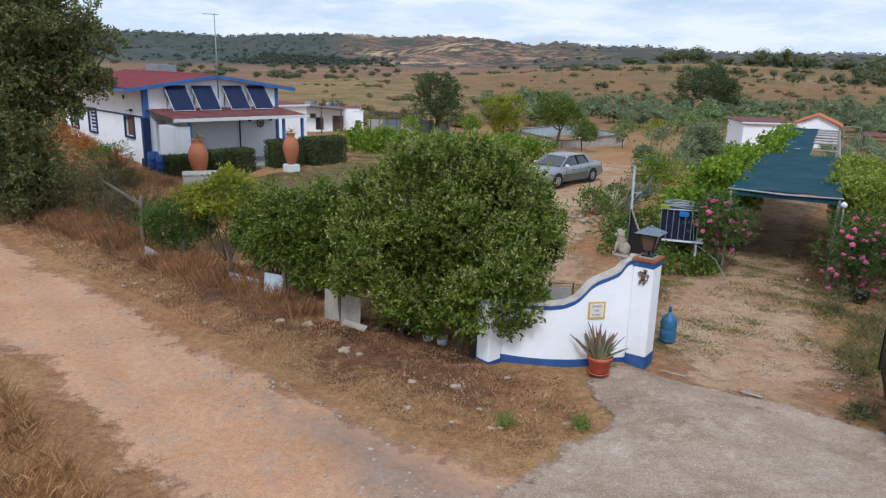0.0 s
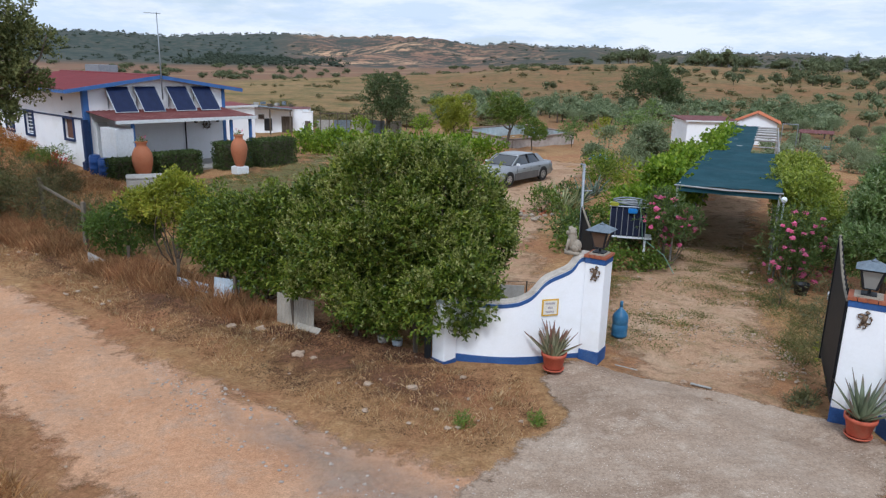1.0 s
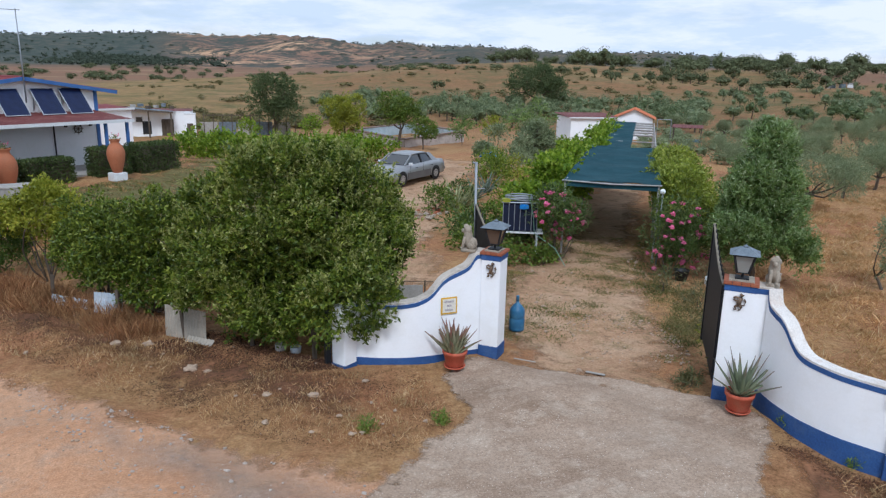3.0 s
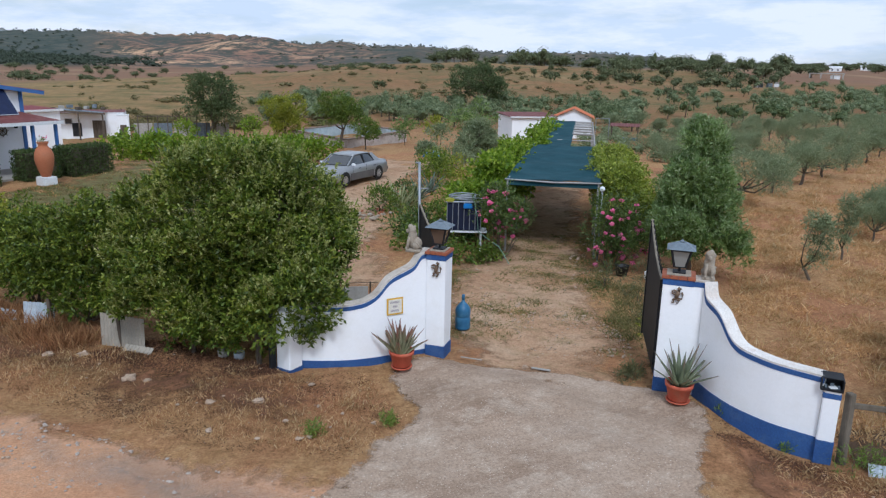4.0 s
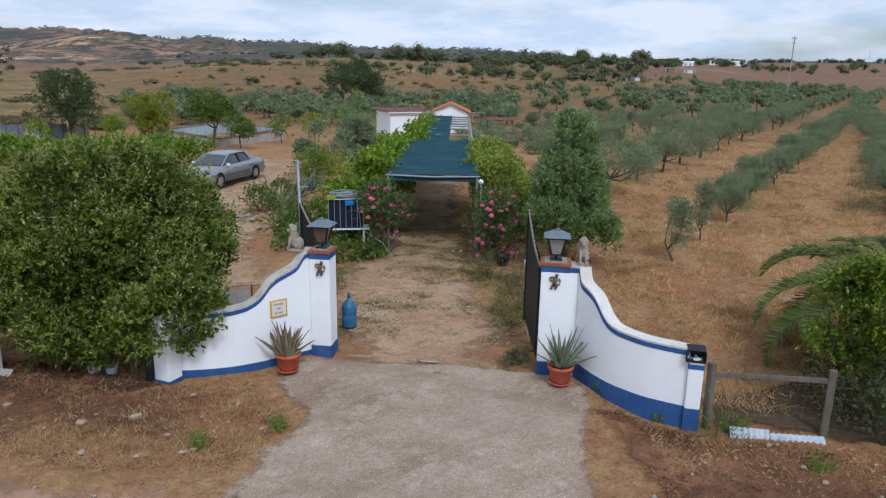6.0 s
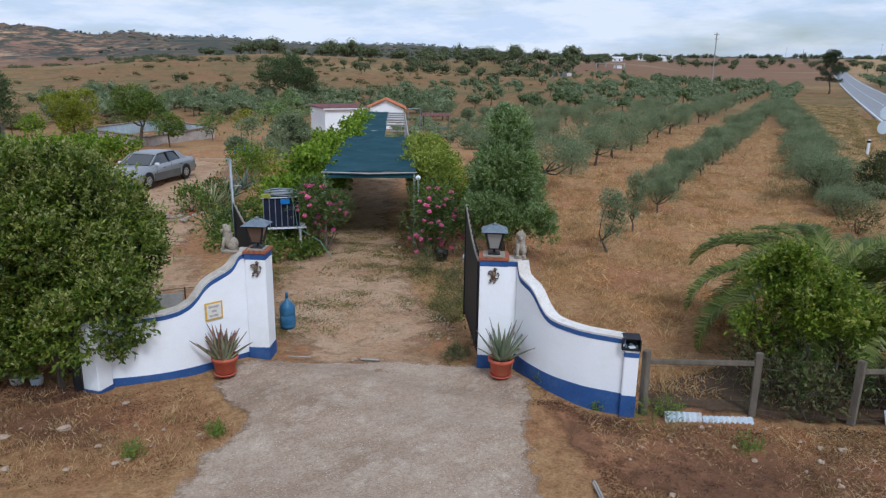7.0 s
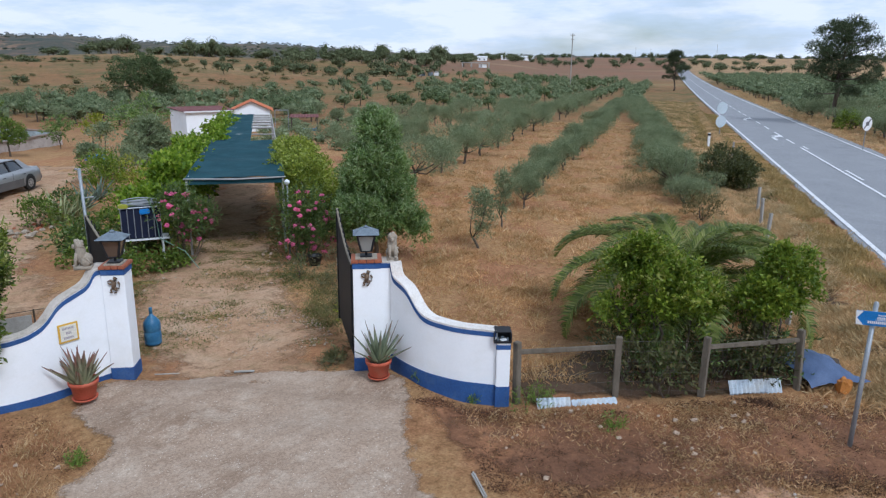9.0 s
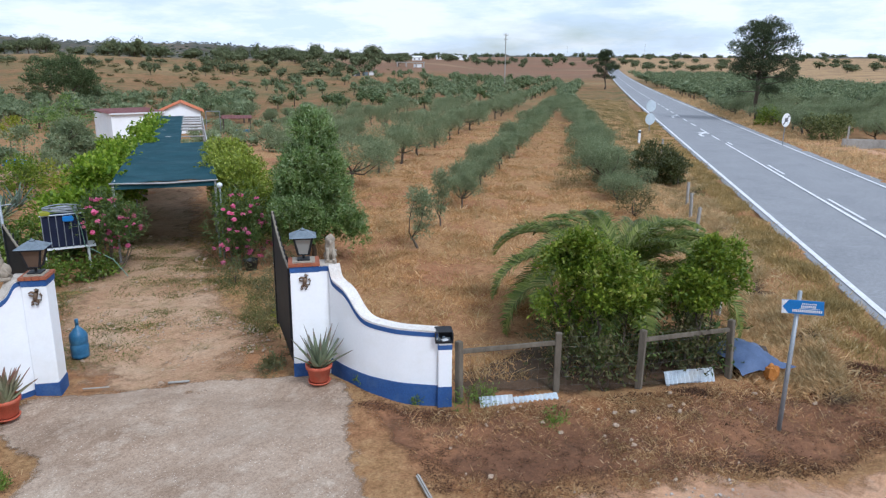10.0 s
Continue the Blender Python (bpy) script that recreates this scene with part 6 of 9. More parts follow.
def barrel(x, y, h, r, label):
    th = thing("plastic_barrel", pose(x, y, z_at(x, y)), label, "barrel", "blue barrels by the house")
    part("body", Build().lathe([(r * 0.92, 0), (r, 0.05), (r, h * 0.3), (r * 1.05, h * 0.33), (r, h * 0.36), (r, h * 0.64), (r * 1.05, h * 0.67), (r, h * 0.7), (r, h * 0.93), (r * 0.85, h)], 20), MAT_DEEPBLUE, th, "", True)
    part("lid", Build().lathe([(r * 0.85, h), (r * 0.87, h + 0.03), (r * 0.8, h + 0.04)], 20), MAT_DEEPBLUE, th)


barrel(-11.75, 28.15, 0.72, 0.22, "blue plastic barrel beside the hedge")
barrel(-11.25, 27.75, 0.68, 0.22, "blue plastic barrel among plants by the house corner")
cb = thing("concrete_tank", pose(-8.80, 25.0, z_at(-8.80, 25.0) - 0.20, 0, 0, 20), "pale grey concrete box tank on the slope", "tank")
part("body", Build().box((0, 0, 0.28), (1.2, 0.9, 0.72)), MAT_CEMENT, cb, "", False, 0.02)
part("lid", Build().box((0, 0, 0.67), (1.22, 0.92, 0.06)), MAT_CEMENT, cb, "", False, 0.015)
# flower bed along the side wall
for k, (u, v, rr, mt, lab) in enumerate(((-0.8, 1.2, 0.45, LEAF_DARK, "red-leaved shrub by the house wall"), (-0.9, 2.6, 0.4, LEAF_DARK, "dark green bush along the house wall"), (-0.9, 4.1, 0.35, leaf_mat("orange_succulent", (0.30, 0.11, 0.02), (0.46, 0.20, 0.04)), "orange flowering succulents along the wall"), (-0.9, 5.6, 0.4, bpy.data.materials["orange_succulent"], "orange flowering succulents along the wall"), (-0.9, 7.3, 0.4, bpy.data.materials["orange_succulent"], "orange succulents by the far window"), (-1.0, 8.6, 0.4, LEAF_DARK, "dark bush at the house's far end"))):
    x, y = at_house(u, v)
    shrub("bed_plant", x, y, [(0, 0, rr * 0.75, rr * 1.3, rr * 1.2, rr)], 1500, 0.09, mt, lab, "plant", 4, 80 + k, 0.012, per=6, aspect=0.3, shell=0.7, up=0.8)
xr, yr = at_house(-1.0, 0.7)
shrub("red_plant", xr, yr, [(0, 0, 0.3, 0.4, 0.35, 0.3)], 420, 0.07, leaf_mat("red_petal", (0.35, 0.03, 0.02), (0.5, 0.06, 0.03)), "small red flowering plant by the house corner", "plant", 3, 90, 0.01, shell=0.9)
LEAF_DULL = leaf_mat("dull_olive_leaf", (0.085, 0.110, 0.055), (0.185, 0.205, 0.110), (0.26, 0.27, 0.16), 0.6, 0.3)
# ---- canopy over the drive ----
MAT_NET = surface("blue_green_shade_net", (0.012, 0.046, 0.060), (0.024, 0.072, 0.090), 1.2, 0.9, 30.0, 0.25, 0.01, (0.034, 0.088, 0.108), 1.6, 0.0, 0.1)
MAT_BAR = surface("grey_pergola_bar", (0.30, 0.29, 0.28), (0.42, 0.41, 0.40), 5.0, 0.7, 50.0, 0.2, 0.004)
C0, C1 = Vector((8.53, 17.45, 0)), Vector((20.65, 39.85, 0))
CW = (C1 - C0).normalized()
CR = Vector((CW.y, -CW.x, 0))
C_LEN, C_HALF, C_Z = (C1 - C0).length, 1.24, 2.08
canopy = thing("shade_canopy", Matrix.Identity(4), "long drive canopy covered with sagging blue-green shade net", "canopy")


def c_at(s, o, z):
    p = C0 + CW * s + CR * o
    return (p.x, p.y, z)


def net_sheet(s0, s1, o0, o1, name, seed):
    rng = random.Random(seed)
    ns, no = int((s1 - s0) / 0.3), 12
    vs = []
    for layer in (0, -0.012):
        for i in range(ns + 1):
            s = s0 + (s1 - s0) * i / ns
            for j in range(no + 1):
                k = j / no
                sag = 0.10 * math.sin(math.pi * ((s % 3.2) / 3.2)) * math.sin(math.pi * k) + 0.07 * noise.noise(Vector((s * 0.9, k * 3, seed))) + 0.03 * noise.noise(Vector((s * 3.1, k * 5, seed)))
                vs.append(c_at(s, o0 + (o1 - o0) * k, C_Z + 0.05 - sag + layer))
    m = no + 1
    t = (ns + 1) * m
    fs = [(i * m + j, i * m + j + 1, (i + 1) * m + j + 1, (i + 1) * m + j) for i in range(ns) for j in range(no)]
    fs += [tuple(t + k for k in reversed(f)) for f in fs]
    return part(name, Build().add(vs, fs), MAT_NET, canopy, "blue-green shade netting", True)


net_sheet(0, 9.6, -C_HALF - 0.05, C_HALF + 0.05, "net", 3)
net_sheet(9.6, C_LEN, -C_HALF - 0.05, 0.25, "net", 4)
part("front_hem", Build().tube([c_at(0, -C_HALF - 0.08, C_Z + 0.02), c_at(-0.03, 0, C_Z - 0.01), c_at(0, C_HALF + 0.08, C_Z + 0.02)], 0.022, 8), MAT_BAR, canopy, "pale front bar", True)
part("net_fold", Build().box(c_at(0.04, 0, C_Z - 0.07), (2.45, 0.02, 0.14), math.atan2(CR.y, CR.x)), MAT_NET, canopy)
for k in range(9):
    s = 0.05 + k * (C_LEN - 0.1) / 8
    for o in (-C_HALF, C_HALF):
        p = c_at(s, o, 0)
        g = z_at(p[0], p[1])
        part("post", Build().tube([(p[0], p[1], g - 0.1), (p[0], p[1], C_Z)], 0.032, 8), MAT_BAR, canopy)
    part("cross_bar", Build().tube([c_at(s, -C_HALF, C_Z), c_at(s, C_HALF, C_Z)], 0.025, 6), MAT_BAR, canopy)
for o in (-C_HALF, C_HALF):
    part("side_rail", Build().tube([c_at(0, o, C_Z), c_at(C_LEN, o, C_Z)], 0.025, 6), MAT_BAR, canopy)
for k in range(6):
    part("slat", Build().tube([c_at(15.5 + k * 1.7, 0.2, C_Z + 0.06), c_at(15.5 + k * 1.7, C_HALF - 0.1, C_Z + 0.06)], 0.06, 6), MAT_BAR, canopy, "bare pergola slat")
gl = thing("globe_lamp", Matrix.Translation(c_at(-0.25, C_HALF + 0.1, 0)), "small white globe lamp on a thin pole", "lamp")
part("pole", Build().tube([(0, 0, -0.1), (0, 0, 1.93)], 0.025, 8), MAT_GALV, gl, "", True)
part("globe", Build().blob((0, 0, 1.99), (0.075, 0.075, 0.075), 0, 0.0, 14, 10), MAT_SIGNWHITE, gl, "white globe", True)

# vines on the canopy's side, shrubs on the other
for k in range(11):
    s = 1.2 + k * 2.35
    big_k = 1.0 if k < 4 else 0.45
    p = c_at(s, -C_HALF - (0.75 if k < 4 else 0.25) + 0.1 * (k % 3), 0)
    shrub("grape_vine", p[0], p[1], [(0, 0, 1.35 if k < 4 else 1.2, 0.95 * big_k, 0.9 * big_k, 0.62), (0.35, 0.4, 2.05, 0.65 * big_k, 0.7, 0.30 * big_k), (-0.6 * big_k, -0.3, 0.95, 0.85 * big_k, 0.8, 0.6)], 7000 if k < 6 else 3200, 0.11 if k < 6 else 0.14, LEAF_VINE, "bright green grape vine trained along the canopy", "vine", 4, 100 + k, 0.03, group="grape vines along the canopy", per=6, aspect=0.8, shell=0.55, rough=0.25)
for k in range(4):
    p = c_at(0.9 + k * 1.9, C_HALF + 0.70, 0)
    shrub("hedge_shrub", p[0], p[1], [(0, 0, 1.65, 0.85, 0.8, 0.8), (0.2, -0.3, 1.0, 0.85, 0.8, 0.8), (-0.2, 0.2, 2.15, 0.6, 0.6, 0.38)], 14000, 0.09, leaf_mat("olive_green_leaf", (0.120, 0.175, 0.018), (0.270, 0.325, 0.042), (0.36, 0.38, 0.08)) if k == 0 else bpy.data.materials["olive_green_leaf"], "yellowish green shrub crowding the canopy", "shrub", 5, 120 + k, 0.03, group="shrubs beside the canopy", per=7, shell=0.5, rough=0.2)

# pole with a bracket beside the gate
pl = thing("thin_pole", pose(3.96, 14.45, z_at(3.96, 14.45)), "thin grey metal pole behind the gate leaf", "pole")
part("shaft", Build().tube([(0, 0, -0.1), (-0.05, 0.0, 3.12)], 0.03, 8), MAT_GALV, pl, "", True)
part("bracket", Build().tube([(-0.05, 0, 3.1), (-0.13, 0, 3.12)], 0.02, 6), MAT_GALV, pl)
part("arm", Build().tube([(-0.04, 0, 2.55), (0.16, 0.02, 2.55)], 0.014, 6), MAT_GALV, pl)
part("prop", Build().tube([(0.0, 0, 1.7), (0.42, -0.5, 0.0)], 0.025, 6), MAT_POST, pl, "leaning wooden prop")

# the old swing bench frame hung with cloth
rk = thing("garden_rack", pose(6.15, 17.95, z_at(6.15, 17.95), 0, 0, -18), "metal garden rack with dark blue cloth between white bars", "rack")
part("shelf", Build().box((0.06, 0, 0.78), (1.15, 0.55, 0.035)), MAT_SIGNWHITE, rk, "white shelf edge", False, 0.006)
for x in (-0.47, 0.47):
    for y in (-0.24, 0.24):
        part("leg", Build().box((x, y, 0.38), (0.045, 0.045, 0.78)), MAT_SIGNWHITE, rk)
part("cloth", Build().box((0, 0.0, 1.19), (0.94, 0.44, 0.76)), surface("navy_cloth", (0.006, 0.009, 0.026), (0.012, 0.017, 0.045), 4.0, 0.8, 40.0, 0.2, 0.006), rk, "dark navy cloth", False, 0.03)
for k in range(7):
    part("bar", Build().tube([(-0.46 + k * 0.153, -0.245, 0.80), (-0.46 + k * 0.153, -0.245, 1.60)], 0.011, 6), MAT_GALV, rk)
for y in (-0.25, 0.25):
    part("top_rail", Build().tube([(-0.5, y, 1.60), (0.5, y, 1.61)], 0.018, 6), MAT_GALV, rk)
for k in range(5):
    part("coiled_hose", Build().tube([(0.42 * math.cos(a * 0.5 + k) , 0.2 * math.sin(a * 0.5 + k), 1.66 + 0.025 * k + 0.02 * math.sin(a)) for a in range(14)], 0.016, 5), MAT_GALV, rk, "grey coiled hose", True)
part("blue_box", Build().box((0.1, -0.26, 1.50), (0.24, 0.12, 0.13)), MAT_SIGNBLUE, rk, "bright blue box", False, 0.02)
part("green_cloth", Build().box((-0.38, -0.15, 1.64), (0.22, 0.25, 0.10)), LEAF_YELLOW, rk, "yellow-green cloth", False, 0.02)
hs = thing("garden_hose", pose(7.0, 17.2, z_at(7.0, 17.2)), "pale green hose hanging down to the ground", "hose")
part("hose", Build().tube([(-0.7, 0.45, 1.75), (-0.62, 0.3, 1.2), (-0.6, 0.25, 0.8), (-0.2, -0.3, 0.5), (0.05, -0.5, 0.03), (0.35, -0.7, 0.02), (-0.25, -0.95, 0.02), (-0.7, -0.8, 0.02)], 0.011, 6), surface("pale_green_hose", (0.14, 0.25, 0.19), (0.20, 0.33, 0.26), 5.0, 0.5), hs, "", True)

# plants and rubble between the path and the rack
AGAVE = surface("agave_blue_green", (0.10, 0.145, 0.11), (0.17, 0.215, 0.16), 4.0, 0.55, 40.0, 0.05, 0.003)
AGAVE_STRIPE = surface("agave_striped", (0.17, 0.21, 0.10), (0.42, 0.42, 0.21), 9.0, 0.55, 40.0, 0.05, 0.003)


def agave(x, y, n, ln, mat, seed, label):
    rng = random.Random(seed)
    th = thing("agave", pose(x, y, z_at(x, y)), label, "agave", "agaves beside the path")
    for k in range(n):
        ring = k / n
        ob = part("leaf", aloe_leaf(ln * rng.uniform(0.8, 1.15), 0.075, 1.35 - 1.0 * ring, 0.15 + 0.35 * rng.random()), mat, th, "", True)
        ob.matrix_local = Matrix.Rotation(k * 2.399, 4, "Z") @ Matrix.Translation((0.05, 0, 0.02))
    return th


agave(5.95, 24.7, 22, 1.25, AGAVE_STRIPE, 1, "large striped yellow-green agave beside the path")
agave(6.6, 25.5, 20, 1.15, AGAVE_STRIPE, 2, "striped agave among shrubs beside the path")
agave(7.2, 26.6, 20, 1.1, AGAVE, 3, "blue-green agave behind the path")
agave(8.1, 28.0, 18, 1.1, AGAVE, 4, "blue-green agave under a small tree")
for k, (x, y, r, h, mt, lab) in enumerate(((5.15, 24.3, 0.55, 0.6, LEAF_DARK, "dark leafy fig shrub beside the path"), (5.5, 21.2, 0.5, 0.3, LEAF_DARK, "low dark green shrub beside the path"), (6.5, 21.5, 0.7, 0.4, LEAF_DARK, "low tangled shrub behind the rack"), (4.9, 19.2, 0.6, 0.35, LEAF_DARK, "low green shrub near the thin pole"), (5.5, 17.6, 0.5, 0.35, LEAF_DARK, "dark green plant under the rack"), (6.5, 17.3, 0.45, 0.3, LEAF_DARK, "dark green plant under the rack"),
        (9.9, 33.0, 0.8, 0.8, LEAF_LEMON, "light green bush by the path"), (6.3, 25.9, 0.6, 0.55, LEAF_OLEANDER, "dark drooping shrub beside the path"), (9.3, 32.4, 0.6, 0.85, LEAF_DARK, "leafy green shrub behind the agaves"), (10.3, 29.5, 0.9, 0.7, LEAF_YELLOW, "yellow-green scrub below the vines"), (11.2, 34.5, 0.9, 0.9, LEAF_OLIVE, "grey-green bush by the path"), (6.7, 19.7, 0.8, 0.4, LEAF_OLEANDER, "low dark growth behind the rack"), (5.4, 20.5, 0.8, 0.45, LEAF_OLEANDER, "low dull green shrub beside the path"), (8.9, 29.8, 0.7, 0.8, LEAF_LEMON, "fresh green bush behind the agaves"), (7.9, 24.2, 0.7, 0.6, LEAF_LEMON, "light green bush below the vines"))):
    shrub("yard_shrub", x, y, [(0, 0, h * 0.8, r, r * 0.9, h), (0.3 * r, -0.2 * r, h * 0.5, r * 0.8, r * 0.7, h * 0.6)], int(2600 * r), 0.10, mt, lab, "shrub", 5, 140 + k, 0.015, per=6, aspect=0.45, shell=0.7, rough=0.25, up=0.6)
for k, (x, y, r, lab) in enumerate(((8.45, 14.2, 0.40, "low scrubby weeds beside the gate leaf"), (8.75, 13.2, 0.45, "low scrubby weeds along the drive"), (8.2, 11.9, 0.35, "low green weeds along the drive"), (7.85, 11.0, 0.35, "yellowish green weeds by the gate leaf"), (7.0, 9.75, 0.22, "green weeds at the gate pillar's foot"), (9.5, 14.0, 0.5, "grey-green weeds under the oleander"), (6.35, 9.6, 0.2, "short green weeds in the gateway"))):
    shrub("weed_clump", x, y, [(0, 0, r * 0.5, r, r * 0.9, r * 0.6)], 900, 0.07, LEAF_YELLOW if k == 3 else leaf_mat("grey_weed", (0.085, 0.095, 0.04), (0.17, 0.165, 0.075)) if k == 0 else bpy.data.materials["grey_weed"], lab, "weeds", 4, 160 + k, 0.008, per=6, aspect=0.2, shell=0.9, up=0.9)


def rubble(x, y, n, spread, size, mat, label, seed):
    rng = random.Random(seed)
    th = thing("rubble_heap", pose(x, y, z_at(x, y)), label, "rubble")
    for k in range(n):
        r = size * rng.uniform(0.5, 1.2)
        part("stone", Build().blob((rng.gauss(0, spread), rng.gauss(0, spread), r * 0.3), (r, r * 0.8, r * 0.55), seed + k, 0.7, 7, 5), mat, th)
    return th


rubble(4.75, 23.6, 10, 0.35, 0.13, MAT_STONE, "small heap of rubble beside the path", 3)
rubble(5.15, 24.4, 6, 0.25, 0.10, MAT_BRICK, "broken red bricks beside the path", 5)
pb = thing("plastic_can", pose(10.0, 14.6, z_at(10.0, 14.6) + 0.0, 0, 0, 35), "off-white plastic can lying under the oleander", "can")
part("body", Build().box((0, 0, 0.15), (0.42, 0.26, 0.28)), MAT_SIGNWHITE, pb, "", False, 0.05)
part("cap", Build().lathe([(0.04, 0.29), (0.04, 0.33)], 10), MAT_SIGNWHITE, pb)
bt = thing("black_bucket", pose(9.45, 15.1, z_at(9.45, 15.1)), "black plastic bucket at the oleander's foot", "bucket")
part("body", Build().lathe([(0.13, 0), (0.18, 0.28), (0.19, 0.29), (0.17, 0.27), (0.12, 0.04)], 18), MAT_IRON, bt, "", True)
# low steel frame and a grey panel behind the left-hand wall
pf = thing("leaning_panel", pose(2.1, 12.55, z_at(2.1, 12.55), 0, 0, -8), "grey sheet panel in a rusty wire frame behind the wall", "panel")
part("sheet", Build().box((0, 0, 0.55), (0.62, 0.03, 0.95)), MAT_CEMENT, pf, "grey sheet")
for x in (-0.35, 0.35):
    part("upright", Build().tube([(x, 0, -0.05), (x, 0, 1.12)], 0.014, 6), MAT_BARK, pf)
for z in (0.3, 0.7, 1.1):
    part("wire", Build().tube([(-0.42, 0, z), (0.5, 0, z)], 0.007, 5), MAT_BARK, pf)

# ---- the parked car ----
MAT_CAR = surface("silver_car_paint", (0.30, 0.305, 0.315), (0.36, 0.365, 0.375), 0.8, 0.28, 60.0, 0.01, 0.001, (0.34, 0.33, 0.32), 1.0, 0.5, 0.5)
MAT_CAR_LOW = surface("dull_grey_cladding", (0.095, 0.090, 0.088), (0.13, 0.125, 0.122), 2.0, 0.5, 60.0, 0.02, 0.001)
MAT_TYRE = surface("tyre_rubber", (0.018, 0.018, 0.018), (0.03, 0.03, 0.03), 8.0, 0.85, 60.0, 0.2, 0.003)
MAT_RIM = surface("alloy_rim", (0.45, 0.46, 0.48), (0.58, 0.59, 0.60), 5.0, 0.35, 50.0, 0.02, 0.001, None, 1, 0.7)
MAT_CARGLASS = glass_mat("car_window", (0.010, 0.013, 0.016), 0.04)


def loft(secs):
    """A closed skin over rings of equal point counts."""
    b = Build()
    n = len(secs[0])
    vs = [p for s in secs for p in s]
    fs = [(i * n + k, i * n + (k + 1) % n, (i + 1) * n + (k + 1) % n, (i + 1) * n + k) for i in range(len(secs) - 1) for k in range(n)]
    fs += [tuple(range(n - 1, -1, -1)), tuple((len(secs) - 1) * n + k for k in range(n))]
    return b.add(vs, fs)


def car_ring(x, zb, zm, zt, w, inset):
    """One cross-section of the lower body."""
    h = w / 2
    return [(x, -h + 0.03, zb), (x, h - 0.03, zb), (x, h, zb + 0.12), (x, h, zm), (x, h - inset, zt), (x, -h + inset, zt), (x, -h, zm), (x, -h, zb + 0.12)]


# the car runs along +x, its front at +x
rear = Vector((6.78, 32.3, 0))
front = Vector((4.80, 30.32, 0))
head = (front - rear).normalized()
left = Vector((-head.y, head.x, 0))
mid_car = (rear + front) / 2 - left * 0.74 - head * 0.19 + Vector((-0.22, -0.62, 0))
car = thing("car", pose(mid_car.x, mid_car.y, z_at(mid_car.x, mid_car.y) + 0.03, 0, 0, math.degrees(math.atan2(head.y, head.x)) + 2), "silver-grey four-door saloon car parked on bare earth", "car")
car.scale = (0.98, 0.95, 0.90)
secs = [car_ring(-2.33, 0.38, 0.62, 0.72, 1.50, 0.10), car_ring(-2.25, 0.26, 0.72, 0.93, 1.64, 0.12), car_ring(-1.75, 0.22, 0.80, 0.985, 1.70, 0.14), car_ring(-1.0, 0.22, 0.80, 0.96, 1.74, 0.10),
        car_ring(0.0, 0.22, 0.80, 0.94, 1.74, 0.08), car_ring(0.85, 0.22, 0.79, 0.93, 1.73, 0.10), car_ring(1.6, 0.22, 0.74, 0.87, 1.70, 0.16), car_ring(2.15, 0.24, 0.66, 0.79, 1.62, 0.18), car_ring(2.32, 0.36, 0.58, 0.68, 1.46, 0.12)]
part("body", loft(secs), MAT_CAR, car, "silver-grey painted body", True)
def roof_ring(x, z0, z1, w0, w1):
    return [(x, -w0 / 2, z0), (x, w0 / 2, z0), (x, w1 / 2 + 0.02, z1 - 0.05), (x, w1 / 2 - 0.08, z1), (x, -w1 / 2 + 0.08, z1), (x, -w1 / 2 - 0.02, z1 - 0.05)]
part("cabin_glass", loft([roof_ring(-1.62, 0.93, 0.97, 1.45, 1.30), roof_ring(-0.98, 0.93, 1.36, 1.50, 1.12), roof_ring(-0.3, 0.92, 1.40, 1.54, 1.14), roof_ring(0.32, 0.92, 1.37, 1.54, 1.12), roof_ring(1.02, 0.90, 0.95, 1.50, 1.38)]), MAT_CARGLASS, car, "dark tinted windows")
part("roof", loft([[(x, -w / 2, z - 0.05), (x, w / 2, z - 0.05), (x, w / 2 - 0.05, z), (x, -w / 2 + 0.05, z)] for x, w, z in ((-1.06, 1.12, 1.36), (-0.9, 1.18, 1.405), (-0.3, 1.2, 1.425), (0.25, 1.18, 1.40), (0.40, 1.12, 1.365))]), MAT_CAR, car, "", True, 0.01)
for s in (-1, 1):
    part("a_pillar", Build().beam((0.36, s * 0.60, 1.36), (1.06, s * 0.73, 0.93), 0.06, 0.05), MAT_CAR, car)
    part("b_pillar", Build().beam((-0.28, s * 0.615, 1.37), (-0.30, s * 0.775, 0.92), 0.09, 0.03), MAT_IRON, car)
    part("c_pillar", loft([[(x0, s * y, z), (x1, s * y, z), (x1, s * (y + 0.03), z), (x0, s * (y + 0.03), z)] for x0, x1, y, z in ((-1.70, -1.22, 0.73, 0.93), (-1.16, -0.92, 0.58, 1.37))]), MAT_CAR, car)
    part("mirror", Build().box((0.78, s * 0.88, 0.98), (0.10, 0.18, 0.12)), MAT_SIGNWHITE, car, "", False, 0.02)
    part("side_cladding", Build().box((0.02, s * 0.872, 0.40), (1.95, 0.02, 0.34)), MAT_CAR_LOW, car, "dull grey lower cladding", False, 0.006)
    part("headlight", Build().box((2.22, s * 0.56, 0.64), (0.14, 0.36, 0.16)), MAT_CARGLASS, car, "clear headlight", False, 0.02)
    part("tail_light", Build().box((-2.27, s * 0.60, 0.76), (0.10, 0.34, 0.16)), surface("red_lens", (0.22, 0.012, 0.012), (0.28, 0.02, 0.02), 4.0, 0.3), car, "red tail light", False, 0.02)
    for x in (0.62, -0.66):
        part("door_handle", Build().box((x - 0.35, s * 0.872, 0.76), (0.20, 0.02, 0.03)), MAT_IRON, car)
    for x in (0.80, -0.29):
        part("door_seam", Build().box((x, s * 0.8705, 0.60), (0.012, 0.006, 0.60)), MAT_IRON, car)
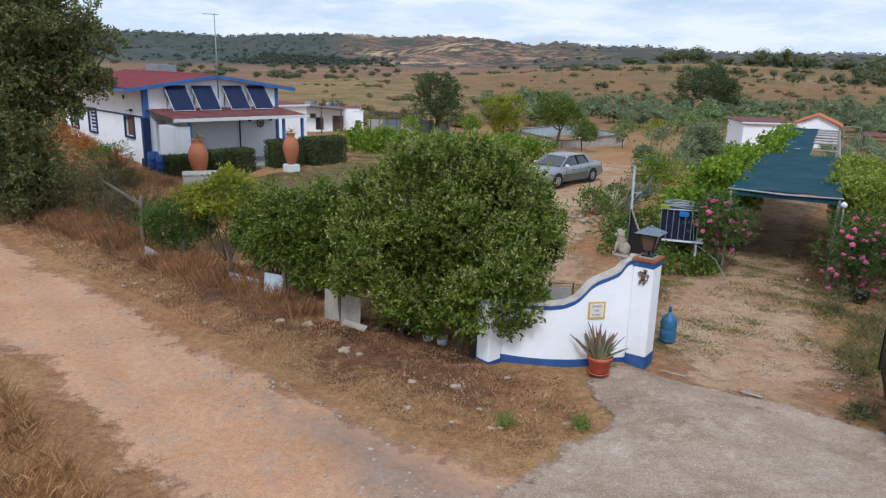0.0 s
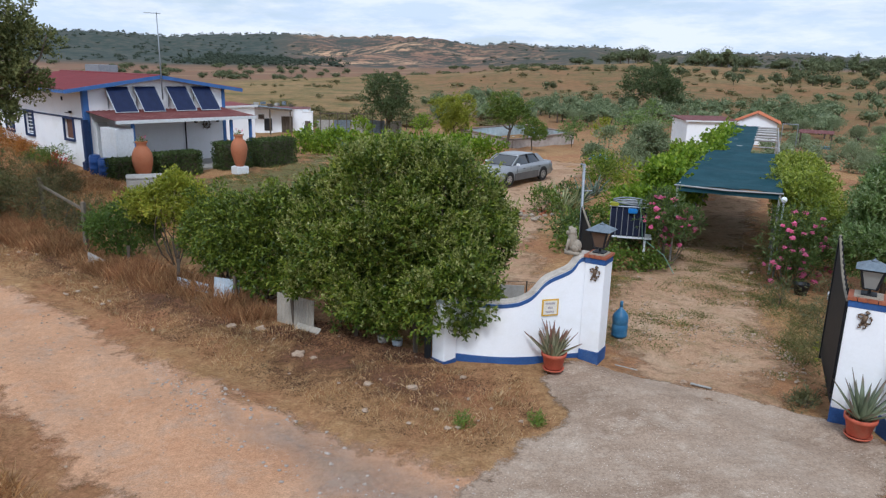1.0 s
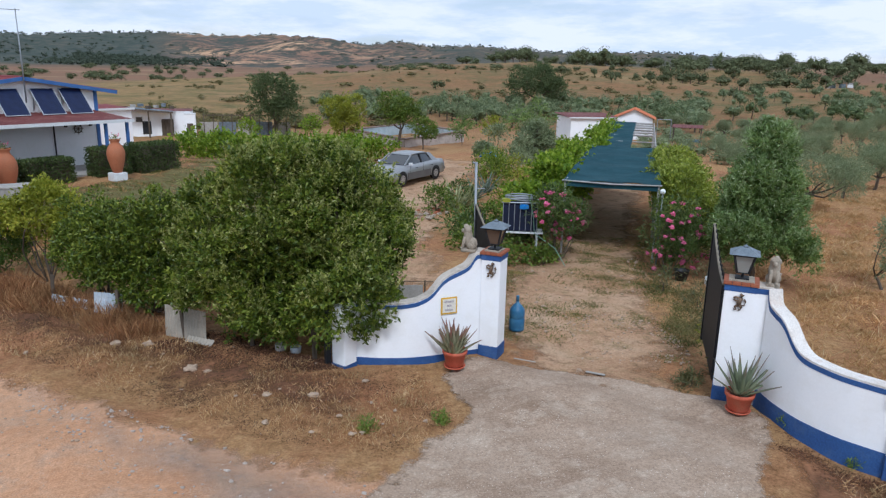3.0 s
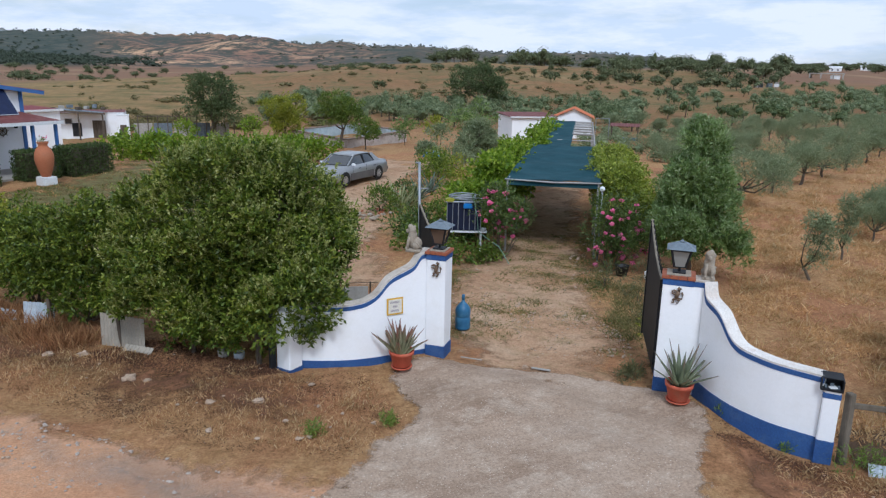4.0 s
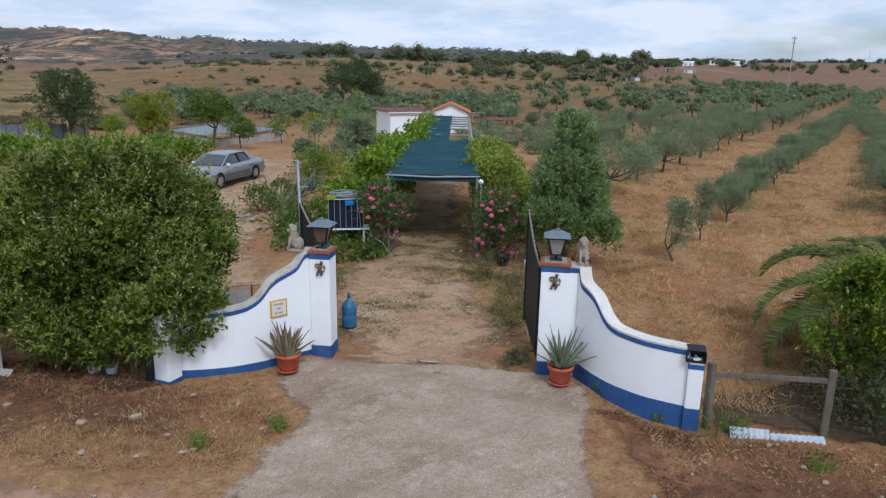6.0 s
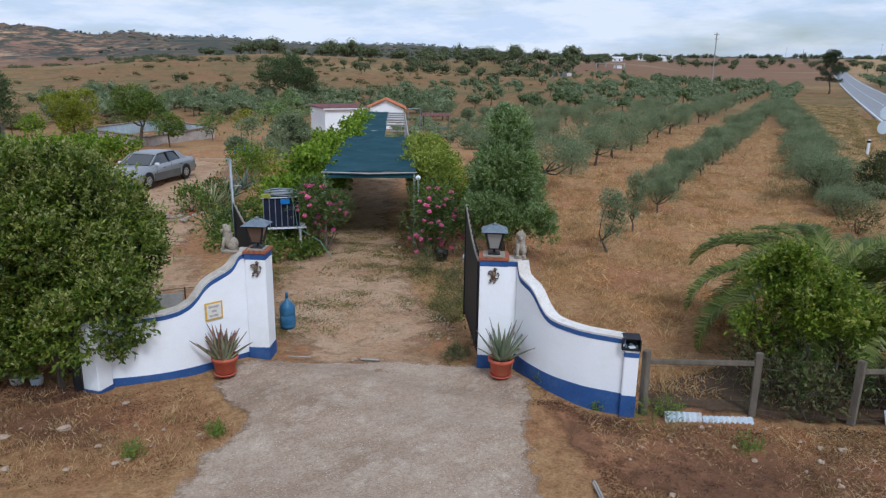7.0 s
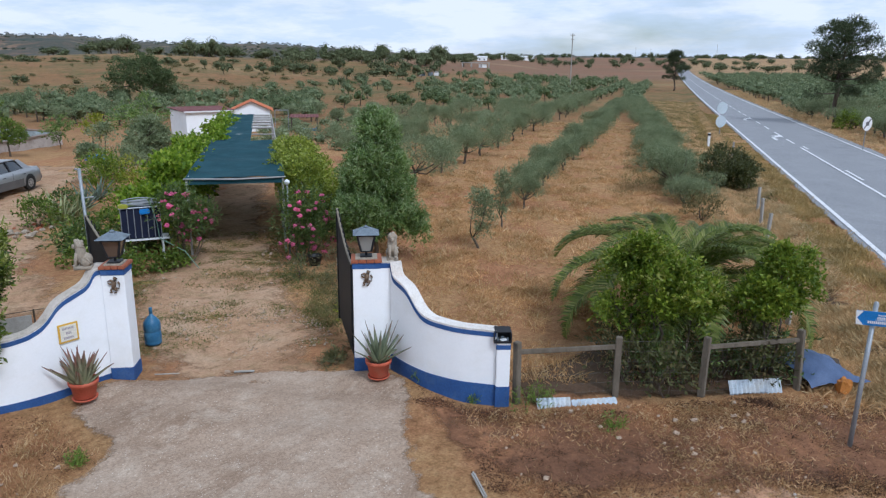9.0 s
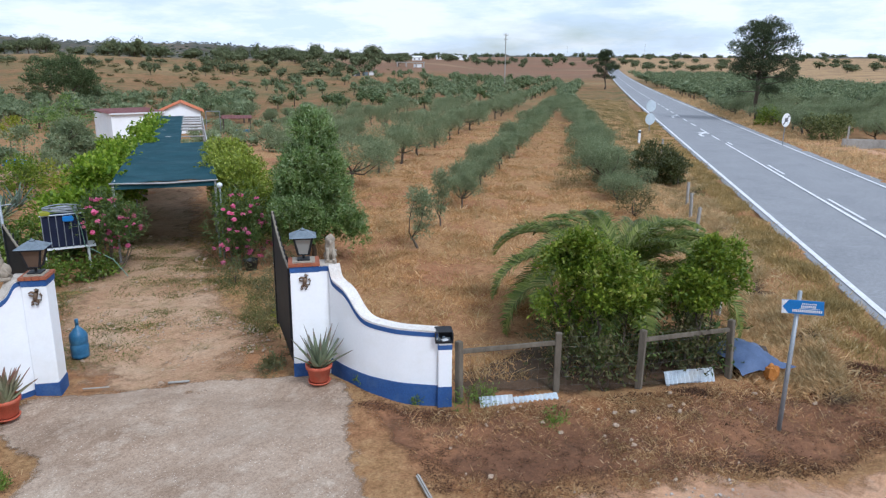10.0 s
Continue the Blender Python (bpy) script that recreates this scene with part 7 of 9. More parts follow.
part("bumper", Build().box((2.30, 0, 0.42), (0.14, 1.56, 0.20)), MAT_CAR_LOW, car, "", False, 0.04)
part("bumper", Build().box((-2.32, 0, 0.46), (0.14, 1.60, 0.24)), MAT_CAR_LOW, car, "", False, 0.04)
part("grille", Build().box((2.28, 0, 0.63), (0.10, 0.56, 0.20)), MAT_IRON, car, "dark front grille", False, 0.01)
for x in (1.40, -1.40):
    for s in (-1, 1):
        a = Build()
        ring = [(0.20, -0.09), (0.29, -0.10), (0.315, -0.07), (0.315, 0.07), (0.29, 0.10), (0.20, 0.09)]
        n = 24
        vs = [(x + math.cos(2 * math.pi * k / n) * r, s * 0.78 + o, 0.315 + math.sin(2 * math.pi * k / n) * r) for r, o in ring for k in range(n)]
        fs = [(i * n + k, i * n + (k + 1) % n, ((i + 1) % 6) * n + (k + 1) % n, ((i + 1) % 6) * n + k) for i in range(6) for k in range(n)]
        wl_ = part("wheel", a.add(vs, fs), MAT_TYRE, car, "black tyre", True)
        part("rim", Build().tube([(x, s * 0.80, 0.315), (x, s * 0.875, 0.315)], [0.205, 0.19], 20), MAT_RIM, wl_, "alloy rim")
        for k in range(8):
            q = k * math.pi / 4
            part("spoke_slot", Build().box((x + 0.12 * math.cos(q), s * 0.878, 0.315 + 0.12 * math.sin(q)), (0.05, 0.006, 0.035), m=Matrix.Rotation(-q, 3, "Y")), MAT_IRON, wl_)
        part("arch", Build().tube([(x, s * 0.80, 0.345), (x, s * 0.8725, 0.345)], 0.355, 24), MAT_IRON, car, "dark wheel arch")

# ---- the pool, sheds and outbuildings beyond ----
MAT_POOLWALL = surface("stained_pool_wall", (0.40, 0.34, 0.30), (0.58, 0.52, 0.48), 1.2, 0.85, 30.0, 0.2, 0.006, (0.20, 0.14, 0.11), 0.9)
MAT_POOLBLUE = surface("pale_blue_liner", (0.34, 0.42, 0.46), (0.50, 0.57, 0.60), 1.2, 0.6, 30.0, 0.05, 0.004, (0.22, 0.22, 0.20), 0.8)
MAT_POOLCAP = surface("brown_pool_cap", (0.17, 0.12, 0.095), (0.30, 0.235, 0.19), 1.8, 0.9, 25.0, 0.3, 0.006, (0.10, 0.075, 0.06), 2.0)
pn, pr, pl_ = Vector((8.8, 53.6, 0)), Vector((15.3, 60.9, 0)), Vector((5.7, 62.3, 0))
pfar = pr + pl_ - pn
pool = thing("swimming_pool", Matrix.Identity(4), "raised rectangular pool with stained pale walls, half empty", "pool")
pz = z_at(9.5, 58) - 0.36
for a, c in ((pn, pr), (pn, pl_), (pr, pfar), (pl_, pfar)):
    d = (c - a).normalized()
    inward = ((pn + pfar) / 2 - (a + c) / 2).normalized() * 0.06
    part("pool_wall", Build().beam(a + d * 0.0 + Vector((0, 0, pz + 0.5)), c + Vector((0, 0, pz + 0.5)), 0.22, 1.15), MAT_POOLWALL, pool)
    part("wall_cap", Build().beam(a + Vector((0, 0, pz + 1.10)), c + Vector((0, 0, pz + 1.10)), 0.36, 0.09), MAT_POOLCAP, pool, "brown stained cap slabs")
    part("liner", Build().beam(a + d * 0.2 + inward + Vector((0, 0, pz + 0.55)), c - d * 0.2 + inward + Vector((0, 0, pz + 0.55)), 0.20, 1.02), MAT_POOLBLUE, pool, "pale blue lining")
part("pool_floor", Build().add([tuple(q + Vector((0, 0, pz + 0.12))) for q in (pn, pr, pfar, pl_)] + [tuple(q + Vector((0, 0, pz - 0.1))) for q in (pn, pr, pfar, pl_)], [(0, 1, 2, 3), (7, 6, 5, 4), (0, 4, 5, 1), (1, 5, 6, 2), (2, 6, 7, 3), (3, 7, 4, 0)]), MAT_POOLBLUE, pool, "pale blue floor")


def block(name, x, y, rz, w, d, h, roof_mat, label, roof="flat", rise=0.5, over=0.15, wall=None, door=None, windows=()):
    """A small outbuilding: walls, roof, openings with depth."""
    th = thing(name, pose(x, y, z_at(x, y), 0, 0, rz), label, "building", "outbuildings beyond the yard")
    wall = wall or MAT_WHITEWASH
    for cx, cy, sx, sy in ((0, 0.1, w, 0.2), (0, d - 0.1, w, 0.2), (-w / 2 + 0.1, d / 2, 0.2, d - 0.4), (w / 2 - 0.1, d / 2, 0.2, d - 0.4)):
        part("wall", Build().box((cx, cy, h / 2 - 0.15), (sx, sy, h + 0.3)), wall, th)
    if roof == "flat":
        part("roof", corrugated(Build(), (-w / 2 - over, -over, h + 0.02), (w + 2 * over, 0, 0), (0, d + 2 * over, rise * 0.4), max(6, int(w * 3)), 0.03), roof_mat, th)
        part("eave_board", Build().box((0, -over, h + 0.0), (w + 2 * over, 0.03, 0.12)), MAT_PALE, th)
    else:
        for s in (-1, 1):
            part("roof", corrugated(Build(), (s * (w / 2 + over), d + over if s > 0 else -over, h - 0.05), (0, -(d + 2 * over) if s > 0 else d + 2 * over, 0), (-s * (w / 2 + over), 0, rise + 0.05), max(8, int(d * 4)), -0.04), roof_mat, th)
        for y0 in (0.0, d - 0.2):
            part("gable", Build().add([(-w / 2, y0, h), (w / 2, y0, h), (0, y0, h + rise - 0.04), (-w / 2, y0 + 0.2, h), (w / 2, y0 + 0.2, h), (0, y0 + 0.2, h + rise - 0.04)], [(0, 1, 2), (5, 4, 3), (0, 3, 4, 1), (1, 4, 5, 2), (2, 5, 3, 0)]), wall, th)
    if door:
        part("door", Build().box((door[0], -0.02, door[2] / 2), (door[1], 0.06, door[2])), MAT_BARK, th, "dark door")
    for wx, wz, ww, wh_ in windows:
        wn_ = part("window", Build().box((wx, -0.015, wz), (ww + 0.12, 0.05, wh_ + 0.12)), MAT_PALE, th)
        part("pane", Build().box((wx, -0.045, wz), (ww, 0.012, wh_)), MAT_PANE, wn_)
    return th


stable = block("stable", -11.2, 66.2, 4, 6.2, 3.5, 2.1, MAT_PORCHROOF, "low white stable with an open top and stacked clutter", "flat", 0.2, 0.0, None, (1.1, 1.0, 1.5), ((-1.2, 1.45, 0.5, 0.4),))
MAT_OLDWOOD = bpy.data.materials["bark"]
part("lean_roof", Build().box((-0.4, -0.5, 2.35), (4.0, 1.6, 0.06), m=Matrix.Rotation(0.10, 3, "Y")), MAT_TIN, stable, "sloping grey sheet roof")
part("roof_beam", Build().beam((-2.5, -1.25, 2.45), (1.7, -1.25, 2.12), 0.12, 0.14), MAT_OLDWOOD, stable, "weathered beam")
for x in (-2.3, -0.3, 1.5):
    part("post", Build().box((x, -1.2, 1.0), (0.12, 0.12, 2.4)), MAT_OLDWOOD, stable)
for k in range(7):
    part("crate", Build().box((-2.2 + k * 0.62, -0.35, 2.5 + 0.1 * (k % 3)), (0.42, 0.3, 0.22 + 0.08 * (k % 2)), 0.3 * k), (MAT_OLDWOOD, MAT_CEMENT, MAT_TIN)[k % 3], stable, "old crate on the roof")
# black slab on the wall stands for the dark inside a doorway
part("doorway_shade", Build().box((-0.6, -0.03, 0.75), (0.7, 0.05, 1.1)), MAT_IRON, stable, "black panel for the shade in an open doorway")
block("stable_annex", -8.1, 65.2, 4, 0.9, 1.0, 2.0, MAT_PALE, "white wall block in front of the stable", "flat", 0.0, 0.02, None, (0.0, 0.5, 1.2))
block("side_shed", -9.9, 45.2, 45, 2.4, 2.4, 2.2, MAT_ROOF, "small shed with a dull red roof behind the house", "flat", 0.3)
block("white_shed", 27.6, 60.6, -3, 4.5, 4.0, 2.1, MAT_PORCHROOF, "long white shed with a faded red sheet roof", "flat", 0.5, 0.25)
block("gabled_hut", 32.2, 61.9, -28, 3.4, 4.2, 1.95, surface("orange_tile_roof", (0.42, 0.12, 0.05), (0.52, 0.18, 0.085), 3.0, 0.8, 20.0, 0.3, 0.01), "white gabled hut with an orange tile roof", "gable", 0.85, 0.3)
sh = thing("roofed_shelter", pose(36.0, 58.8, z_at(36.0, 58.8) - 0.4, 0, 0, -32), "open shelter with a small red sheet roof on posts", "shelter")
part("roof", corrugated(Build(), (-1.35, -0.9, 1.75), (2.7, 0, 0), (0, 1.8, 0.18), 10, 0.03), MAT_PORCHROOF, sh)
for x in (-1.2, 1.2):
    for y in (-0.75, 0.75):
        part("post", Build().box((x, y, 0.85), (0.1, 0.1, 1.9)), MAT_BARK, sh)
part("trough", Build().box((0.5, 0.2, 0.4), (1.6, 0.8, 0.5)), MAT_BLUEPLASTIC, sh, "pale blue trough", False, 0.05)
fm = thing("steel_frame", pose(33.6, 58.8, z_at(33.6, 58.8), 0, 0, -30), "thin grey steel goal frame beside the hut", "frame")
for a, c in (((-0.6, 0, -0.1), (-0.6, 0, 2.1)), ((0.6, 0, -0.1), (0.6, 0, 2.1)), ((-0.6, 0, 2.1), (0.6, 0, 2.1))):
    part("bar", Build().tube([a, c], 0.03, 6), MAT_GALV, fm)
tp = thing("blue_cover", pose(12.9, 44.1, z_at(12.9, 44.1), 0, 0, 10), "bright blue plastic sheet over a low heap", "tarpaulin")
part("sheet", Build().blob((0, 0, 0.1), (0.62, 0.4, 0.30), 3, 0.6, 16, 8), MAT_SIGNBLUE, tp, "", True)
# wire pens behind the stable
pen = thing("wire_pen", pose(-3.5, 66.8, z_at(-3.5, 66.8), 0, 0, 4), "rusty animal pen of posts and grey sheets", "pen")
for k in range(11):
    part("post", Build().box((-3.6 + k * 0.8, 0.0, 0.9), (0.07, 0.07, 2.0)), MAT_BARK, pen)
for k in range(5):
    part("sheet", Build().box((-3.2 + k * 1.6, 0.06, 0.6), (1.5, 0.02, 1.2)), MAT_TIN if k % 2 else MAT_CEMENT, pen, "grey metal sheet")
part("rail", Build().box((0.4, 0, 1.8), (8.0, 0.05, 0.07)), MAT_BARK, pen)

# trees round the pool and yard
oak("dark_tree", -1.0, 65.4, [(0, 0, 3.6, 2.1, 1.9, 1.9), (0.6, -0.5, 2.4, 1.7, 1.5, 1.2), (-0.8, 0, 4.6, 1.3, 1.2, 1.1), (0.9, 0, 4.4, 1.1, 1.1, 0.9)], 20000, 0.14, LEAF_OAKGREEN, "dark dense oak by the pens", 0.22, 201, 0.25)
oak("mulberry_tree", 8.15, 52.0, [(0, 0, 3.0, 1.5, 1.4, 0.95), (0.7, -0.2, 2.3, 0.9, 0.9, 0.6), (-0.8, 0, 2.4, 0.8, 0.8, 0.6)], 12000, 0.12, LEAF_DARK, "round green shade tree before the pool", 0.13, 202, 0.45)
oak("small_fruit_tree", 9.75, 50.6, [(0, 0, 1.7, 0.85, 0.8, 0.6), (0.3, 0, 1.3, 0.6, 0.6, 0.4)], 5000, 0.11, LEAF_DARK, "small dark fruit tree before the pool", 0.06, 203, 0.5)
oak("yellow_tree", 4.9, 62.0, [(0, 0, 2.7, 1.8, 1.6, 1.2), (0.3, 0, 1.5, 1.5, 1.3, 1.0)], 20000, 0.12, LEAF_YELLOW, "yellow-green leafy tree beside the pool", 0.12, 204, 0.3)
oak("olive_by_yard", 13.9, 39.4, [(0.2, 0, 1.6, 0.95, 0.95, 0.8), (-0.5, -0.4, 0.9, 0.7, 0.7, 0.6), (0.8, 0, 1.2, 0.85, 0.85, 0.8), (0.5, 0, 2.2, 0.65, 0.65, 0.45), (0.2, -0.5, 0.5, 0.95, 0.8, 0.5)], 17000, 0.11, LEAF_OLIVE, "old grey-green olive tree beside the yard", 0.16, 205, 0.3)
oak("slim_tree", 17.7, 49.0, [(0, 0, 2.8, 0.9, 0.9, 1.3), (0.2, 0, 1.6, 0.7, 0.7, 0.7)], 2800, 0.15, LEAF_ASH, "slim green tree beside the white shed", 0.07, 206, 0.4)
for k, (x, y, h, mt) in enumerate(((13.9, 55.5, 1.3, LEAF_ASH), (16.5, 56.5, 1.2, LEAF_YELLOW), (2.0, 58.0, 1.2, LEAF_VINE), (15.2, 50.0, 1.0, LEAF_OLIVE), (-3.0, 60.0, 1.0, LEAF_VINE), (11.5, 41.0, 0.6, LEAF_OLIVE), (17.8, 52.5, 1.7, LEAF_ASH))):
    oak("young_tree", x, y, [(0, 0, h * 1.25, h * 0.65, h * 0.6, h * 0.6)], 1500, 0.14, mt, "young fruit tree with a thin trunk", 0.04, 210 + k, 0.5, "young trees round the pool")
# rows of vines behind the privet
for k in range(9):
    x, y = -5.0 + k * 1.25, 38.0 + 0.3 * k + (k % 2) * 1.6
    shrub("vine_row", x, y, [(0, 0, 0.65, 1.0, 0.7, 0.55), (0.5, 0.2, 0.8, 0.7, 0.6, 0.45)], 1500, 0.14, LEAF_VINE, "low bright green vines in a bed", "vine", 4, 230 + k, 0.015, group="low vines beyond the hedge", per=6, aspect=0.8, shell=0.7)
for k in range(8):
    x, y = -4.5 + k * 1.3, 41.5 + (k % 3) * 1.4
    shrub("vine_row", x, y, [(0, 0, 0.6, 1.0, 0.8, 0.5)], 1000, 0.15, LEAF_VINE, "low bright green vines in a bed", "vine", 3, 250 + k, 0.015, group="low vines beyond the hedge", per=6, aspect=0.8, shell=0.7)
# ---- fences, signs, sheets ----
def post_row(name, pts, h, w, mat, label, category, rails=(), wires=(), mesh_step=0.0, lean=0.03, seed=1):
    """A fence: posts at plan points, rails between some of them, thin wires between all."""
    rng = random.Random(seed)
    th = thing(name, Matrix.Identity(4), label, category)
    tops = []
    for x, y in pts:
        z = z_at(x, y)
        t = (x + rng.gauss(0, lean), y + rng.gauss(0, lean), z + h * rng.uniform(0.96, 1.04))
        part("post", Build().beam((x, y, z - 0.25), t, w, w), mat, th, "", False, w * 0.1)
        tops.append(((x, y, z), t))
    for i, hh in rails:
        a, b = tops[i], tops[i + 1]
        pa, pb = [tuple(Vector(q[0]).lerp(Vector(q[1]), hh / h)) for q in (a, b)]
        part("rail", Build().beam(pa, pb, 0.05, 0.075), mat, th, "grey weathered rail", False, 0.01)
    for i in range(len(pts) - 1):
        for hh in wires:
            pa, pb = [tuple(Vector(q[0]).lerp(Vector(q[1]), hh / h)) for q in (tops[i], tops[i + 1])]
            part("wire", Build().tube([pa, pb], 0.0014, 4), MAT_WIRE, th)
        if mesh_step:
            b = Build()
            a0, b0 = Vector(tops[i][0]), Vector(tops[i + 1][0])
            ln = (b0 - a0).length
            for k in range(int(ln / mesh_step)):
                p = a0.lerp(b0, (k + 0.5) * mesh_step / ln)
                b.tube([p, p + Vector((0, 0, h * 0.85))], 0.0009, 3, False)
            part("wire_mesh", b, MAT_WIRE, th, "thin wire mesh")
    return th


post_row("wire_fence", [(7.66, 6.52), (8.90, 5.56), (10.05, 4.72), (11.52, 3.80)], 1.03, 0.10, MAT_POST, "weathered wooden fence with wire mesh beside the wall", "fence", ((0, 0.86), (2, 0.86)), (0.1, 0.25, 0.42, 0.6, 0.78, 0.95), 0.11, 0.02, 3)
post_row("roadside_fence", [(14.6, 5.2), (17.9, 6.8), (21.7, 8.75), (24.2, 10.0), (26.6, 11.2), (31.0, 13.6), (36.0, 16.4), (41.0, 19.2)], 1.0, 0.09, MAT_CEMENT, "grey post-and-wire fence along the paved road", "fence", (), (0.3, 0.6, 0.9), 0.0, 0.04, 4)
post_row("track_fence", [(-10.12, 20.5), (-8.11, 18.34)], 1.28, 0.10, MAT_POST, "old wooden fence with one weathered rail along the track", "fence", ((0, 1.08),), (0.25, 0.5, 0.8, 1.05), 0.13, 0.03, 5)
post_row("low_fence", [(-8.11, 18.34), (-6.6, 17.1), (-5.0, 15.75), (-3.4, 14.45), (-2.0, 13.25), (-0.75, 12.45), (0.35, 11.75)], 0.62, 0.07, MAT_BARK, "low dark posts with sagging wire under the shrubs", "fence", (), (0.2, 0.4), 0.0, 0.03, 7)
post_row("yard_fence", [(-10.12, 20.5), (-12.6, 21.6), (-15.5, 23.4), (-18.5, 26.0)], 1.2, 0.10, MAT_POST, "old wooden fence running past the oak", "fence", (), (0.3, 0.6, 0.9), 0.0, 0.03, 6)


def sheet(x0, y0, x1, y1, h, label, tilt=0.12, mat=None, waves=None):
    """A pale corrugated sheet standing on its edge."""
    d = Vector((x1 - x0, y1 - y0, 0))
    ln = d.length
    mx, my = (x0 + x1) / 2, (y0 + y1) / 2
    th = thing("roofing_sheet", pose(x0, y0, z_at(mx, my) - 0.02, 0, 0, math.degrees(math.atan2(d.y, d.x))), label, "sheet", "pale sheets along the fences")
    part("sheet", corrugated(Build(), (0, 0, 0), (ln, 0, 0), (0, tilt, h), waves or max(5, int(ln / 0.075)), 0.022, 0.006), mat or MAT_SHEET, th)
    return th


sheet(7.70, 6.12, 8.12, 5.80, 0.13, "pale corrugated sheet strip along the fence's foot")
sheet(8.13, 5.78, 8.74, 5.38, 0.07, "narrow pale corrugated strip along the fence's foot")
sheet(10.46, 4.42, 11.2, 3.90, 0.22, "pale corrugated sheet leaning on the wire fence")
sheet(-7.85, 17.75, -7.1, 16.95, 0.30, "grey weathered board edging below the fence", 0.03, MAT_CEMENT)
sheet(-5.0, 15.62, -4.62, 15.34, 0.24, "small pale sheet half buried in dry grass", 0.04)
sheet(-4.5, 15.22, -4.14, 14.97, 0.22, "small pale sheet half buried in dry grass", 0.04)
sheet(-3.95, 14.75, -3.36, 14.5, 0.46, "pale bluish sheet leaning behind the grass", 0.05, MAT_SHEET)
# cream sheet's colour is darkened for the shade below the privet
sheet(-2.40, 13.50, -1.60, 12.92, 0.62, "cream corrugated sheet behind the fence under the privet", 0.03, surface("shaded_cream_sheet", (0.30, 0.27, 0.22), (0.40, 0.36, 0.30), 3.0, 0.6, 50.0, 0.1, 0.003, (0.36, 0.31, 0.25), 3.5))
sheet(-2.0, 12.98, -1.5, 12.62, 0.10, "thin pale strip lying below the privet", 0.12, bpy.data.materials["shaded_cream_sheet"])
for k, (x, y, c) in enumerate(((0.02, 12.1, MAT_SHEET), (-0.25, 12.2, MAT_CEMENT))):
    bx = thing("small_tub", pose(x, y, z_at(x, y), 0, 0, 20 * k), "small pale plastic tub on the ground under the privet", "tub")
    part("tub", Build().lathe([(0.07, 0), (0.09, 0.02), (0.10, 0.12), (0.095, 0.13), (0.08, 0.12)], 14), c, bx, "", True)

# road sign on a leaning post
bs = thing("direction_sign", Matrix.Identity(4), "blue arrow-shaped direction sign on a leaning steel post", "sign")
part("post", Build().tube([(10.30, 2.60, -0.2), (10.64, 2.66, 1.95)], 0.032, 10), MAT_GALV, bs, "", True)
part("post_cap", Build().tube([(10.64, 2.66, 1.95), (10.645, 2.66, 1.98)], [0.036, 0.02], 10), MAT_GALV, bs)
sg = part("panel", Build().add([(-0.20, 0, -0.10), (0.34, 0, -0.10), (0.34, 0, 0.10), (-0.20, 0, 0.10), (-0.20, 0.02, -0.10), (0.34, 0.02, -0.10), (0.34, 0.02, 0.10), (-0.20, 0.02, 0.10)], [(0, 1, 2, 3), (7, 6, 5, 4), (0, 4, 5, 1), (1, 5, 6, 2), (2, 6, 7, 3), (3, 7, 4, 0)]), MAT_SIGNBLUE, bs, "blue sign panel")
sg.matrix_world = pose(10.535, 2.645, 1.76, 0, -5, -76)
part("white_tip", Build().add([(-0.20, -0.004, -0.10), (-0.11, -0.004, -0.10), (-0.19, -0.004, 0.0), (-0.11, -0.004, 0.10), (-0.20, -0.004, 0.10), (-0.20, -0.001, -0.10), (-0.11, -0.001, -0.10), (-0.19, -0.001, 0.0), (-0.11, -0.001, 0.10), (-0.20, -0.001, 0.10)], [(0, 1, 2, 3, 4), (9, 8, 7, 6, 5), (0, 5, 6, 1), (1, 6, 7, 2), (2, 7, 8, 3), (3, 8, 9, 4), (4, 9, 5, 0)]), MAT_SIGNWHITE, sg, "white arrow tip")
for z, x0, x1, h in ((0.055, 0.06, 0.24, 0.018), (0.015, 0.05, 0.22, 0.032), (-0.05, -0.06, 0.31, 0.038)):
    k = 0
    while x0 + k * 0.024 < x1:
        part("letter_bar", Build().box((x0 + k * 0.024 + 0.009, -0.003, z), (0.017, 0.003, h)), MAT_SIGNWHITE, sg)
        k += 1
part("rule", Build().box((0.16, -0.003, -0.014), (0.26, 0.003, 0.006)), MAT_SIGNWHITE, sg, "thin white line")

# tarpaulin thrown over a heap at the fence corner
tc = thing("tarpaulin", pose(12.25, 3.72, z_at(12.25, 3.72), 0, 0, -25), "creased blue-grey tarpaulin thrown over junk", "tarpaulin")
vs = []
for i in range(17):
    for j in range(13):
        x, y = -0.62 + 1.25 * i / 16, -0.45 + 0.95 * j / 12
        z = 0.10 + 0.42 * max(0, 1 - (x + 0.15) ** 2 / 0.5) * max(0, 1 - (y - 0.1) ** 2 / 0.4) + 0.05 * noise.noise(Vector((x * 4, y * 4, 2))) + 0.03 * noise.noise(Vector((x * 9, y * 9, 5)))
        vs.append((x + 0.05 * noise.noise(Vector((y * 3, 1, 1))), y, max(z, 0.02)))
part("sheet", Build().add(vs, [(i * 13 + j, (i + 1) * 13 + j, (i + 1) * 13 + j + 1, i * 13 + j + 1) for i in range(16) for j in range(12)]), MAT_TARP, tc, "", True)
part("heap", Build().blob((-0.05, 0.05, 0.12), (0.5, 0.36, 0.32), 2, 0.3), MAT_SOIL, tc)
part("orange_bag", Build().blob((0.0, -0.48, 0.14), (0.14, 0.10, 0.15), 6, 0.5), surface("orange_bag", (0.34, 0.12, 0.02), (0.44, 0.18, 0.04), 6.0, 0.7), tc, "orange plastic bag")

